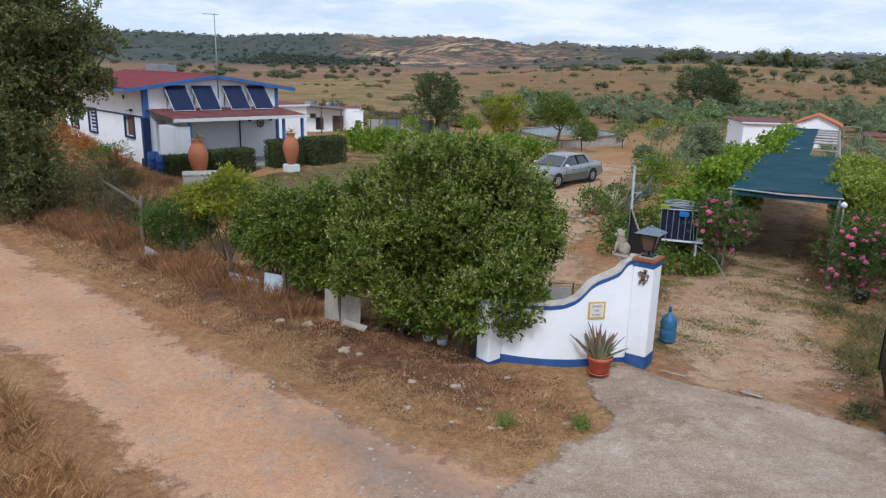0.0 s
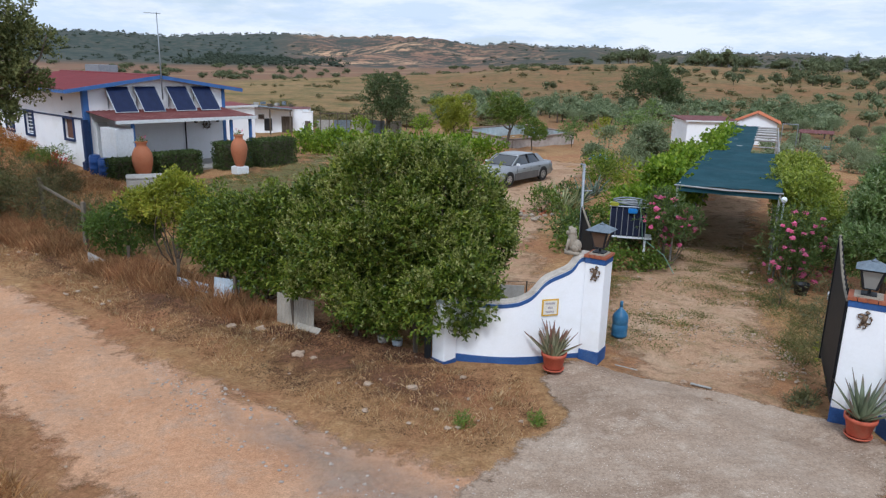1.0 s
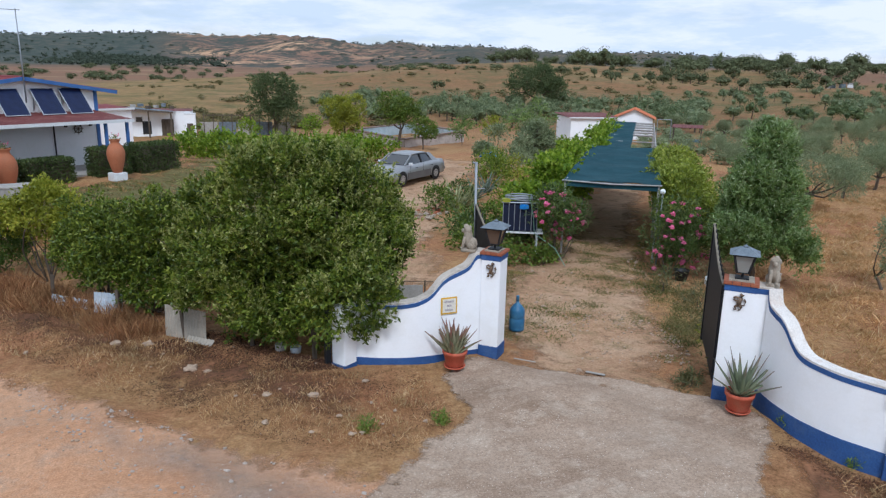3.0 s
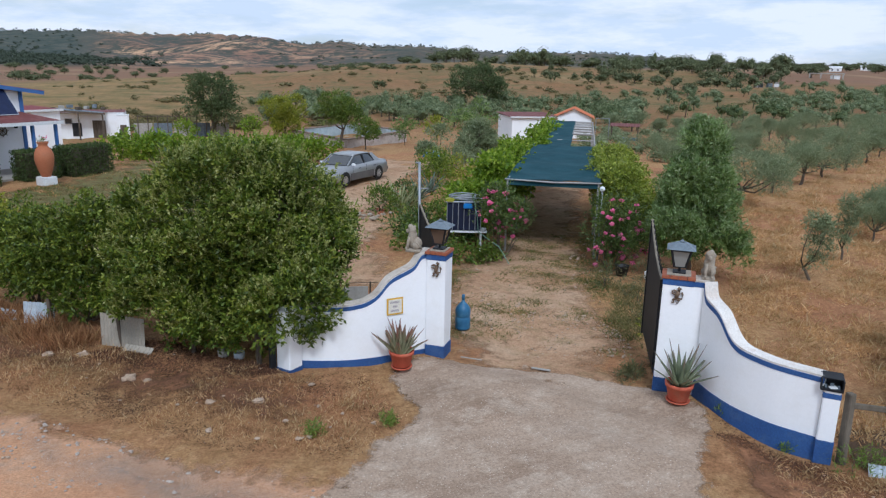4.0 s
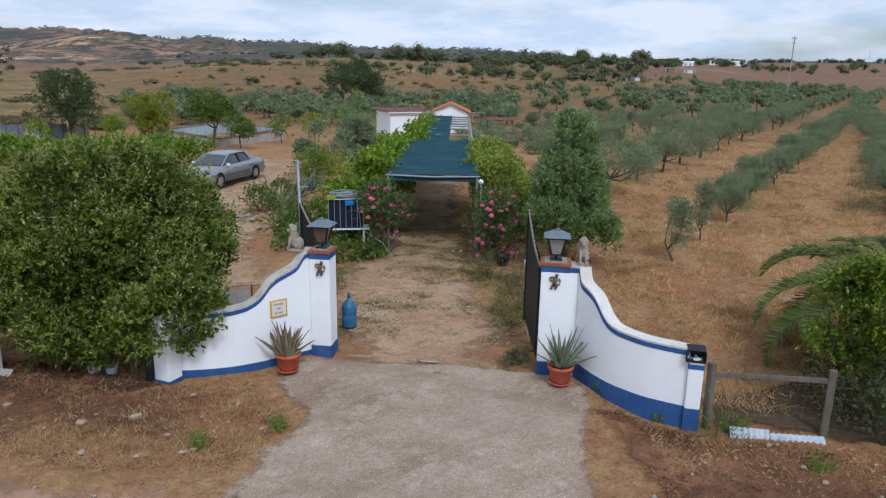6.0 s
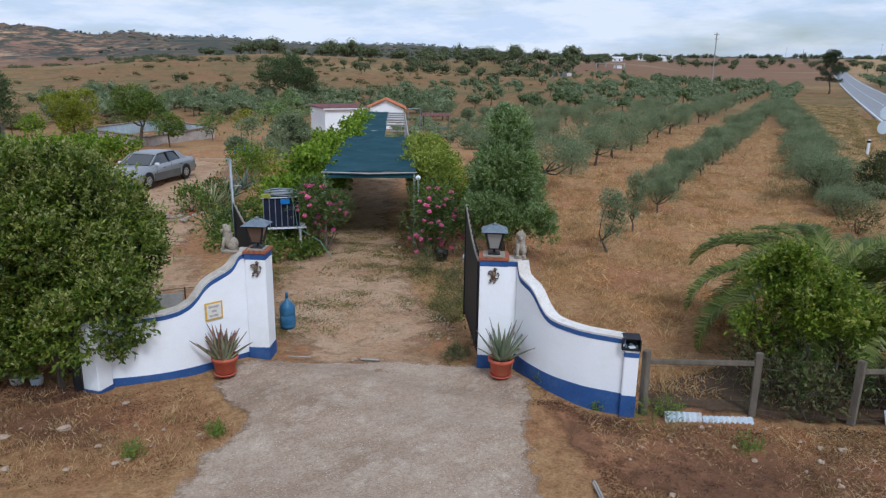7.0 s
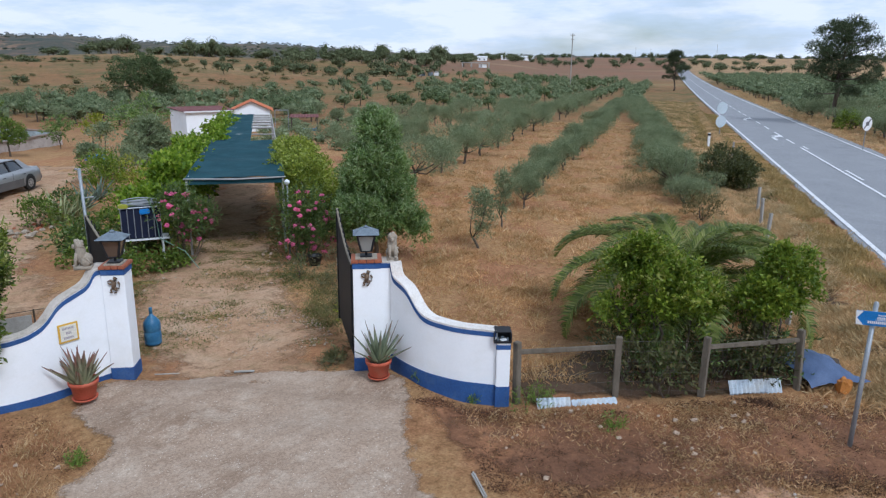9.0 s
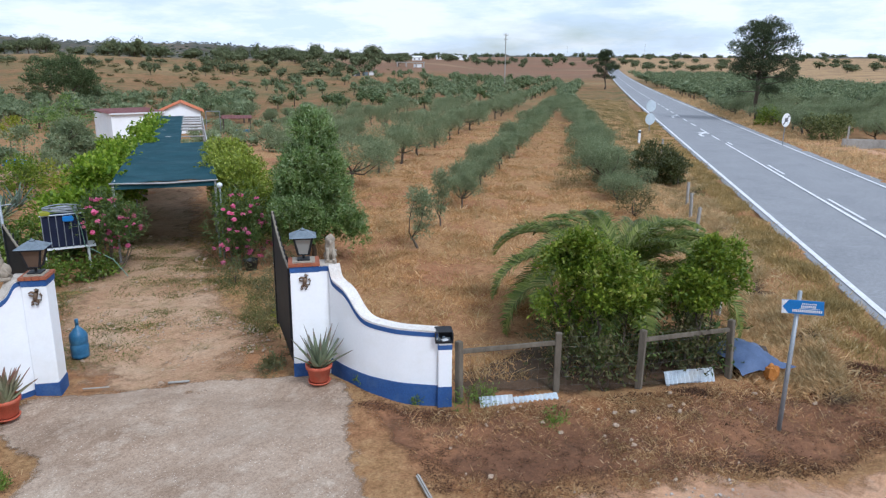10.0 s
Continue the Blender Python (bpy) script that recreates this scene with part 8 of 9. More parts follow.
# signs and marker post by the paved road
ps = thing("paired_signs", pose(53.8, 26.45, z_at(53.8, 26.45), 0, 0, 62), "two round grey sign backs on one post by the road", "road sign")
part("post", Build().tube([(0, 0, -0.2), (0, 0, 2.55)], 0.035, 8), MAT_GALV, ps)
for z in (2.15, 1.12):
    part("disc", Build().tube([(-0.03, 0, z), (-0.05, 0, z)], 0.46, 28), surface("sign_back", (0.46, 0.53, 0.58), (0.54, 0.61, 0.66), 2.0, 0.5) if z > 2 else bpy.data.materials["sign_back"], ps, "pale grey round sign back")
rs = thing("end_of_limit_sign", pose(51.7, 15.5, z_at(51.7, 15.5), 0, 0, -17), "round white sign with a dark diagonal stroke", "road sign")
part("post", Build().tube([(0, 0, -0.2), (0, 0, 1.9)], 0.03, 8), MAT_GALV, rs)
part("disc", Build().tube([(0, -0.03, 1.72), (0, -0.05, 1.72)], 0.46, 30), MAT_SIGNWHITE, rs, "white disc")
part("stroke", Build().box((0, -0.056, 1.72), (0.86, 0.006, 0.10), m=Matrix.Rotation(-0.8, 3, "Y")).box((0, -0.054, 1.72), (0.34, 0.005, 0.26)), surface("dark_sign_ink", (0.10, 0.10, 0.11), (0.16, 0.16, 0.17), 4.0, 0.5), rs, "dark diagonal stroke")
bo = thing("marker_post", pose(46.4, 23.5, z_at(46.4, 23.5), 0, 0, 60), "white plastic marker post with a dark top band", "marker post")
part("post", Build().box((0, 0, 0.45), (0.12, 0.16, 1.1)), MAT_SIGNWHITE, bo, "", False, 0.02)
part("band", Build().box((0, 0, 0.88), (0.126, 0.166, 0.14)), MAT_IRON, bo, "dark band")
rw = thing("low_wall", pose(54.0, 11.4, z_at(54.0, 11.4), 0, 0, -64), "low pale concrete wall across the road", "wall")
part("wall", Build().box((2.5, 0, 0.3), (7.0, 0.2, 0.7)), MAT_CEMENT, rw, "", False, 0.02)
for k in range(3):
    part("post", Build().box((-0.8 + 2.6 * k, -0.5, 0.7), (0.1, 0.1, 1.6)), MAT_CEMENT, rw)

# ---- groves ----
def olive_tree(seed, w, h, label, n=1500, size=0.15, group="olive trees of the grove"):
    """One olive at the origin: twisted trunk, open crown of clumps."""
    rng = np.random.default_rng(seed)
    clumps = [(rng.normal() * 0.28 * w, rng.normal() * 0.28 * w, h * rng.uniform(0.50, 0.80), w * rng.uniform(0.22, 0.32), w * rng.uniform(0.22, 0.32), h * rng.uniform(0.15, 0.22)) for _ in range(7)]
    clumps.append((0, 0, h * 0.68, w * 0.36, w * 0.36, h * 0.26))
    if w < 1.5:
        clumps = [(0, 0, 1.25, 0.24, 0.24, 0.36), (0.06, 0, 0.85, 0.24, 0.24, 0.30), (-0.10, 0.06, 1.55, 0.22, 0.22, 0.26), (0.14, -0.06, 1.45, 0.20, 0.20, 0.22), (-0.06, -0.06, 0.55, 0.16, 0.16, 0.2)]
        h = 1.1
    th = thing("olive_tree", pose(0, 0, 0), label, "olive tree", group)
    b = Build()
    fork = (rng.normal() * 0.08, rng.normal() * 0.08, h * 0.28)
    limb(b, (0, 0, -0.2), fork, 0.036 * h, 0.030 * h, rng, 4, 0.1, 7)
    for c in clumps:
        limb(b, fork, c[:3], 0.018 * h, 0.006 * h, rng, 4, 0.12, 5)
    part("trunk", b, MAT_BARK, th, "", True)
    foliage("crown", clumps, n, size, LEAF_OLIVE, th, seed, per=8, aspect=0.28, shell=0.5, rough=0.25, up=0.5)
    return th


OLIVES = [olive_tree(300 + k, w, h, lab, 17000, 0.076) for k, (w, h, lab) in enumerate(((2.3, 2.1, "grey-green olive tree in a row of the grove"), (2.6, 2.2, "grey-green olive tree with several stems"), (2.4, 1.9, "low bushy grey-green olive tree"), (2.9, 2.5, "tall grey-green olive tree in the grove")))]
SMALL = olive_tree(320, 1.25, 1.85, "young slender olive tree at the grove's edge", 5200, 0.065)
rng_g = random.Random(17)


def put_olive(src, x, y, k, slim=(0.72, 0.9), sink=0.0):
    w_k = k * rng_g.uniform(*slim)
    m = pose(x, y, z_at(x, y) - sink, 0, 0, rng_g.uniform(0, 360)) @ Matrix.Diagonal((w_k, w_k, k * rng_g.uniform(0.92, 1.1), 1))
    return copy_thing(src, m)


OLIVES[0].matrix_world = pose(*along_road(36.5, 10.0), z_at(*along_road(36.5, 10.0)))
OLIVES[1].matrix_world = pose(*along_road(40.8, 10.1), z_at(*along_road(40.8, 10.1)))
OLIVES[2].matrix_world = pose(26.9, 14.9, z_at(26.9, 14.9))
OLIVES[3].matrix_world = pose(*along_road(45.2, 10.0), z_at(*along_road(45.2, 10.0)))
SMALL.matrix_world = pose(14.06, 13.58, z_at(14.06, 13.58))
put_olive(SMALL, 16.45, 15.01, 1.0)
put_olive(OLIVES[2], 24.9, 13.3, 0.66, (1.0, 1.05), 0.3)
put_olive(OLIVES[0], 26.0, 13.7, 0.60, (1.0, 1.05), 0.25)
s = 25.4
while s < 98:      # nearest row, close-set bushy trees
    near_k = rng_g.uniform(0.58, 0.78) if s < 40 else rng_g.uniform(0.72, 0.98)
    put_olive(OLIVES[2 if rng_g.random() < 0.6 else 0], *along_road(s, 4.6 + rng_g.gauss(0, 0.15)), near_k, (0.70, 0.86) if s < 34 else (0.78, 0.98), 0.05)
    s += rng_g.uniform(2.0, 3.0) if s < 62 else rng_g.uniform(2.8, 4.2)
for s in (31.6, 33.8, 36.4, 38.8, 41.2, 43.6, 46.0, 48.5, 51.0, 53.5, 56, 59, 62, 65, 68, 72, 76, 80, 84, 88, 93, 98):      # hedge-like row by the road
    put_olive(OLIVES[int(rng_g.random() * 3)], 24.4 + 0.828 * (s - 28) + rng_g.gauss(0, 0.2), 13.1 + 0.561 * (s - 28), rng_g.uniform(0.62, 0.7) if s < 32 else rng_g.uniform(0.78, 0.98), (0.88, 1.02), 0.3)
for s in (28.5, 32.3, 49.6, 54, 58.4, 62.8, 67.2, 71.6, 76, 80.4, 85, 90, 95):
    put_olive(OLIVES[int(rng_g.random() * 4)], *along_road(s, 10.0 + rng_g.gauss(0, 0.15)), rng_g.uniform(0.9, 1.08), (0.85, 1.0))
far_spots, dark_spots = [], []
for off_r, s_0 in ((4.6, 99), (10.0, 100)):       # the near rows go on
    s = s_0
    while s < 205:
        far_spots.append((*along_road(s, off_r + rng_g.gauss(0, 0.3)), rng_g.uniform(2.2, 3.0), rng_g.uniform(1.9, 2.5)))
        s += rng_g.uniform(3.6, 6.5)
s = 100
while s < 190:
    far_spots.append((24.4 + 0.828 * (s - 28) + rng_g.gauss(0, 0.3), 13.2 + 0.561 * (s - 28), rng_g.uniform(2.0, 3.0), rng_g.uniform(1.7, 2.4)))
    s += rng_g.uniform(4, 8)
for row in range(3, 36):
    off = -0.9 + 5.45 * row
    s = 14.0 + 3 * rng_g.random()
    while s < 240:
        x, y = along_road(s + rng_g.gauss(0, 0.5), off + rng_g.gauss(0, 0.3))
        r, az = math.hypot(x, y), math.degrees(math.atan2(x, y))
        free = math.hypot(x - 30, y - 60) > 9 and (az > 33.5 or r > 74)
        if free and 8 < az < 58.5 and r < (118 if az < 26 else min(240, 118 + (az - 26) * 7.5)) and rng_g.random() > (0.10 if row < 5 else 0.30 if row < 8 else 0.48 if r < 105 else 0.66) and not (r > 70 and off < 4):
            if r < 84 and row < 12:
                put_olive(OLIVES[int(rng_g.random() * 4)], x, y, rng_g.uniform(0.8, 1.02))
            else:
                (dark_spots if rng_g.random() < 0.22 else far_spots).append((x, y, rng_g.uniform(2.1, 3.4), rng_g.uniform(1.9, 2.8)))
        s += 4.7 if row < 8 else 5.4
for row in range(11):      # across the paved road
    off = -16.6 - 4.3 * row
    s = 50 + 10 * rng_g.random()
    while s < 330:
        x, y = along_road(s, off + rng_g.gauss(0, 0.5))
        if rng_g.random() > (0.12 if s > 62 else 0.45) and math.hypot(x - 51.7, y - 15.5) > 3.5 and math.hypot(x - 75.0, y - 25.4) > 2.5:
            if s < 88 and row < 6:
                put_olive(OLIVES[int(rng_g.random() * 4)], x, y, rng_g.uniform(0.95, 1.35), (0.9, 1.1), 0.3)
            else:
                far_spots.append((x, y, rng_g.uniform(3.2, 4.6), rng_g.uniform(2.2, 3.2)))
        s += 4.0 if s < 150 else 6.5


def far_trees(name, spots, mat, label, seed, per=90, leaf=0.10, crown_lo=0.25, lobes=5, trunks=True):
    """Distant trees as one mass of rounded leafy lobes with a fringe of leaf clumps and short trunks; spots are (x, y, width, height)."""
    rng = np.random.default_rng(seed)
    sp = np.array(spots)
    k = len(sp)
    z = ground_z(sp[:, 0], sp[:, 1])
    foot = np.column_stack([sp[:, 0], sp[:, 1], z])
    crown = (1 - crown_lo) * sp[:, 3]
    dims = np.column_stack([sp[:, 2], sp[:, 2], crown])
    lob = rng.normal(size=(k, lobes, 3)) * np.array([0.17, 0.17, 0.12])
    lob[:, :, 2] -= 0.25 * (lob[:, :, 0] ** 2 + lob[:, :, 1] ** 2)
    rad = rng.uniform(0.20, 0.30, (k, lobes, 1)) * np.array([1.0, 1.0, 1.4])
    base = foot + np.column_stack([np.zeros(k), np.zeros(k), crown_lo * sp[:, 3] + 0.46 * crown])
    # the lobes' inner mass, as uneven rings of faces
    seg, rg = 8, 5
    th_ = np.pi * np.arange(rg + 1) / rg
    ph = 2 * np.pi * np.arange(seg) / seg
    ball = np.stack([np.outer(np.sin(th_), np.cos(ph)), np.outer(np.sin(th_), np.sin(ph)), np.outer(np.cos(th_), np.ones(seg))], -1)
    face = [(i * seg + j, (i + 1) * seg + j, (i + 1) * seg + (j + 1) % seg, i * seg + (j + 1) % seg) for i in range(rg) for j in range(seg)]
    g = 0.52 * (1 + 0.22 * rng.normal(size=(k, lobes, rg + 1, seg, 1)).clip(-1.5, 1.5))
    pts = base[:, None, None, None] + (lob[:, :, None, None] + ball * g * rad[:, :, None, None]) * dims[:, None, None, None]
    core = pts.reshape(k * lobes, -1, 3)[:, np.array(face)].reshape(-1, 4, 3)
    # leaf clumps over them
    n = k * per
    idx = np.repeat(np.arange(k), per)
    which = rng.integers(0, lobes, n)
    u = unit(rng.normal(size=(n, 3)) + np.array([0, 0, 0.3]))
    p = base[idx] + (lob[idx, which] + u * rad[idx, which] * (1.05 - 0.3 * rng.random((n, 1)) ** 1.5)) * dims[idx]
    q = leaves_at(p, u + 0.7 * rng.normal(size=u.shape), 1.0, 0.7, rng)
    q = p[:, None, :] + (q - p[:, None, :]) * (leaf * sp[idx, 2][:, None, None])
    ob = quads(name, np.concatenate([core, q]), mat)
    tagged(ob, label, "trees", "", "stuff")
    if trunks:
        b = Build()
        for (x, y, w_, h_), zz in zip(sp, z):
            b.tube([(x, y, zz - 0.3), (x + 0.05 * w_ * rng.normal(), y + 0.05 * w_ * rng.normal(), zz + h_ * 0.5)], [0.035 * w_, 0.02 * w_], 5, False)
        tagged(part(name + "_trunks", b, MAT_BARK), "trunks of the " + label, "trees", "", "stuff")
    return ob


far_trees("far_olives", far_spots, LEAF_OLIVE_FAR, "far rows of grey-green olive trees", 5, 520, 0.046, 0.24, 6)
far_trees("far_fruit_trees", dark_spots, LEAF_OAKGREEN, "darker green trees among the far olives", 14, 520, 0.046, 0.22, 6)

# the big oak at the hill's foot and others that stand out
oak("hill_oak", 37.6, 103.6, [(0, 0, 4.4, 4.2, 3.6, 2.0), (2.2, -0.5, 3.4, 2.6, 2.4, 1.6), (-2.6, 0, 3.2, 2.6, 2.4, 1.6), (0.5, 0, 5.7, 2.4, 2.2, 1.2)], 26000, 0.20, LEAF_OAKGREEN, "large dark holm oak at the foot of the hill", 0.35, 401, 0.3)
rng_h = random.Random(23)


def spot_at(az, r):
    return r * math.sin(math.radians(az)), r * math.cos(math.radians(az))


oaks = []
for c_az, wide, n_t, lo_h, hi_h in ((14.4, 0.7, 3, 4.5, 6), (17.2, 0.8, 4, 7, 9), (19.0, 0.9, 6, 7.5, 9.5), (20.8, 0.5, 2, 4.5, 6), (23.0, 0.7, 5, 7.5, 9), (24.8, 0.9, 7, 8.5, 10), (26.6, 0.5, 3, 6, 8), (28.6, 1.0, 5, 5, 7.5),
                                   (31.0, 1.0, 6, 6, 8), (32.6, 0.7, 4, 7, 10), (34.2, 0.6, 4, 7, 10), (35.6, 0.6, 4, 8, 11), (37.6, 0.6, 4, 7, 10.5), (39.4, 0.5, 3, 7, 10), (41.9, 0.7, 5, 7, 9.5), (43.0, 0.5, 2, 6, 8)):       # groups on the brow of the grassy hill
    for _ in range(n_t):
        az, r = c_az + rng_h.uniform(-wide, wide), rng_h.gauss(392, 9)
        oaks.append((*spot_at(az, r), rng_h.uniform(6, 13), rng_h.uniform(lo_h * 0.75, hi_h)))
for _ in range(38):       # bushes scattered on its slope
    az, r = rng_h.uniform(8, 40), rng_h.uniform(150, 360)
    oaks.append((*spot_at(az, r), rng_h.uniform(2.5, 6), rng_h.uniform(2.0, 3.8)))
for _ in range(42):       # open wood to the right of the hill
    az, r = rng_h.uniform(29, 44.5), rng_h.uniform(230, 380)
    oaks.append((*spot_at(az, r), rng_h.uniform(5, 9), rng_h.uniform(3.5, 6)))
for _ in range(90):       # oak pasture on the red fields
    az, r = rng_h.uniform(-28, 16), rng_h.uniform(430, 900)
    oaks.append((*spot_at(az, r), rng_h.uniform(7, 13), rng_h.uniform(4, 6)))
for _ in range(210):       # far skyline over the plain
    az, r = rng_h.uniform(38, 88), rng_h.gauss(1080, 60)
    if noise.noise(Vector((az * 0.5, 7.0, 1.0))) > -0.25:
        oaks.append((*spot_at(az, r), rng_h.uniform(6, 12), rng_h.uniform(5, 8.5)))
for _ in range(60):
    az, r = rng_h.uniform(42, 60), rng_h.gauss(580, 60)
    oaks.append((*spot_at(az, r), rng_h.uniform(4, 10), rng_h.uniform(3.5, 6.5)))
for _ in range(60):
    az, r = rng_h.uniform(60, 88), rng_h.uniform(420, 800)
    oaks.append((*spot_at(az, r), rng_h.uniform(5, 11), rng_h.uniform(3.5, 5.5)))
LEAF_FAR = leaf_mat("far_oak_leaf", (0.056, 0.076, 0.038), (0.122, 0.142, 0.070), (0.18, 0.195, 0.105), 0.8, 0.2)
far_trees("far_oaks", oaks, LEAF_FAR, "scattered dark oaks on the hills", 6, 900, 0.042, 0.16, 7)
LEAF_RIDGE = leaf_mat("far_scrub_leaf", (0.036, 0.054, 0.042), (0.066, 0.084, 0.060), None, 0.9, 0.1)
ridge = []
for _ in range(1500):
    az, r = rng_h.uniform(-36, 34), rng_h.uniform(960, 2300)
    if noise.noise(Vector((az * 0.16, r * 0.0035, 3.0))) > (0.30 if -9.5 < az < 7 else 0.05 if az > 7 else -0.55):
        ridge.append((*spot_at(az, r), rng_h.uniform(7, 14), rng_h.uniform(2.5, 5)))
for _ in range(260):       # dark wood at the foot of the ridge
    az, r = rng_h.triangular(-17, -3.5, -11), rng_h.uniform(950, 1250)
    ridge.append((*spot_at(az, r), rng_h.uniform(10, 18), rng_h.uniform(5, 9)))
for k in range(900):       # the fringe of trees along the skyline
    az = -36 + 70 * k / 900 + rng_h.gauss(0, 0.1)
    if noise.noise(Vector((az * 0.45, 9.0, 2.0))) > (0.0 if -5 < az < 7 else -0.3):
        ridge.append((*spot_at(az, rng_h.uniform(2240, 2320)), rng_h.uniform(6, 13), rng_h.choice((3, 3, 4, 5, 7))))
far_trees("ridge_woods", ridge, LEAF_RIDGE, "dark scrub woods on the far ridge", 7, 34, 0.12, 0.0, 3, False)
thickets = []
for _ in range(74):       # olives and bushes between the pool and the hill
    az, r = rng_h.uniform(2, 33), rng_h.uniform(80, 122)
    thickets.append((*spot_at(az, r), rng_h.uniform(2.4, 4.2), rng_h.uniform(1.9, 3.0)))
far_trees("olive_thicket", thickets, LEAF_OLIVE_FAR, "grey-green olives beyond the pool", 8, 620, 0.05, 0.14, 6)
near_scrub = []
for _ in range(70):       # weedy growth round the sheds and the canopy's far end
    az, r = rng_h.uniform(20, 41), rng_h.uniform(47, 78)
    if abs(az - 24.5) > 3 or r > 70:
        near_scrub.append((*spot_at(az, r), rng_h.uniform(0.9, 2.2), rng_h.uniform(0.5, 1.3)))
far_trees("shed_scrub", near_scrub, LEAF_OLIVE, "low grey-green scrub round the sheds", 10, 420, 0.07, 0.0, 5, False)
edge_scrub = []
for _ in range(60):       # green growth at the lower edge of the rough grass
    az, r = rng_h.uniform(-14, 9), rng_h.uniform(74, 98)
    edge_scrub.append((*spot_at(az, r), rng_h.uniform(1.2, 3.2), rng_h.uniform(0.5, 1.3)))
far_trees("edge_scrub", edge_scrub, LEAF_BROWN, "green-brown weeds at the edge of the rough grass", 12, 380, 0.06, 0.0, 5, False)
scrub_spots = []
for _ in range(420):       # low bushes and tussocks on the rough grass
    az, r = rng_h.triangular(-20, 46, 24), 95 + 290 * rng_h.random()
    k = rng_h.choice((1, 1, 1, 1.8))
    scrub_spots.append((*spot_at(az, r), k * rng_h.uniform(0.8, 2.6), k * rng_h.uniform(0.4, 0.9)))
far_trees("rough_scrub", scrub_spots, LEAF_BROWN, "low brownish scrub on the rough grassland", 9, 150, 0.075, 0.0, 4, False)

# pines by the paved road
LEAF_PINE = leaf_mat("pine_needle", (0.036, 0.056, 0.030), (0.085, 0.112, 0.052), (0.13, 0.15, 0.075), 0.7, 0.2)


def pine(x, y, h, w, seed, label):
    """A tall pine: bare lower trunk, uneven tiers of boughs with gaps between them."""
    th = thing("pine_tree", pose(x, y, z_at(x, y)), label, "tree", "pines by the paved road")
    rng = np.random.default_rng(seed)
    b = Build()
    limb(b, (0, 0, -0.3), (0.2, 0.1, h * 0.95), 0.026 * h, 0.006 * h, rng, 8, 0.02, 9)
    clumps = []
    for k in range(34):
        s = 0.33 + 0.65 * (k / 33) ** 0.9
        a = k * 2.4 + rng.uniform(-0.4, 0.4)
        rad = w * 0.5 * (0.22 + 0.98 * math.sin(math.pi * min(1, max(0.0, (s - 0.12) / 0.9))) ** 1.1) * rng.uniform(0.35, 1.0)
        c = (math.cos(a) * rad * 0.8, math.sin(a) * rad * 0.8, h * (s + 0.03 * rng.normal()))
        limb(b, (0.2 * s, 0.1 * s, h * (s - 0.05)), c, 0.008 * h, 0.003 * h, rng, 4, 0.08, 5)
        clumps.append((*c, w * rng.uniform(0.09, 0.16), w * rng.uniform(0.09, 0.16), h * rng.uniform(0.026, 0.044)))
    part("trunk", b, MAT_BARK, th, "", True)
    foliage("crown", clumps, 70000, 0.017 * h, LEAF_PINE, th, seed, per=10, aspect=0.2, shell=0.6, rough=0.3, up=0.6)
    return th


pine(75.0, 25.4, 9.7, 7.4, 501, "tall spreading pine beside the road")
pine(152.0, 87.0, 8.8, 6.0, 502, "dark pine close to the road")
shrub("roadside_bush", 30.0, 14.3, [(0, 0, 0.95, 1.15, 1.1, 0.95), (0.5, -0.4, 0.7, 0.9, 0.8, 0.7)], 17000, 0.10, leaf_mat("dull_bush_leaf", (0.042, 0.056, 0.018), (0.105, 0.118, 0.042), (0.16, 0.15, 0.06)), "dark rounded bush beside the road verge", "shrub", 6, 503, 0.03, per=8, shell=0.4)
shrub("roadside_shrub", 22.5, 11.3, [(0, 0, 0.4, 0.8, 0.6, 0.4)], 1800, 0.10, LEAF_BROWN, "dry brownish shrub along the road fence", "shrub", 6, 504, 0.02, per=7, aspect=0.25, shell=0.7, up=0.7)
oak("verge_bush", 68.5, 22.0, [(0, 0, 0.9, 1.2, 1.1, 0.8)], 2600, 0.18, LEAF_LEMON, "light green bush below the pine", 0.08, 505, 0.3)
oak("verge_tree", 57.5, 14.2, [(0, 0, 1.0, 1.4, 1.3, 0.9)], 4000, 0.16, LEAF_OAK, "dark bush by the low wall", 0.08, 506, 0.3)

# utility poles, far buildings
up_x, up_y = spot_at(52.45, 165)
ut = thing("utility_pole", pose(up_x, up_y, z_at(up_x, up_y)), "tall pale concrete utility pole in the grove", "utility pole", "utility poles")
part("shaft", Build().beam((0, 0, -0.5), (0, 0, 12.3), 0.17, 0.14), MAT_CEMENT, ut)
part("cross_arm", Build().box((0, 0, 11.9), (1.6, 0.12, 0.12)), MAT_CEMENT, ut)
part("cross_arm", Build().box((0, 0, 11.0), (1.1, 0.12, 0.12)), MAT_CEMENT, ut)
for x in (-0.7, 0.0, 0.7):
    part("insulator", Build().box((x, 0, 12.1), (0.1, 0.1, 0.3)), MAT_PALE, ut)
for az, r, h in ((58.3, 700, 13), (63.0, 800, 17), (57.2, 900, 14)):
    x, y = spot_at(az, r)
    t2 = copy_thing(ut, pose(x, y, z_at(x, y)) @ Matrix.Scale(h / 13.5, 4))


dx0, dy0 = spot_at(41.4, 236)
dump = thing("debris_heap", pose(dx0, dy0, z_at(dx0, dy0), 0, 0, -41), "pale heap of old sheets and blocks among trees", "debris")
rng_d = random.Random(77)
for k in range(9):
    part("sheet", Build().box((rng_d.uniform(-3.5, 3.5), rng_d.uniform(-1.2, 1.2), 0.55 + 0.5 * rng_d.random()), (rng_d.uniform(0.7, 1.6), 0.12, rng_d.uniform(0.8, 1.8)), rng_d.uniform(-0.6, 0.6)), (MAT_PALE, MAT_TIN, MAT_CEMENT)[k % 3], dump, "leaning pale sheet")


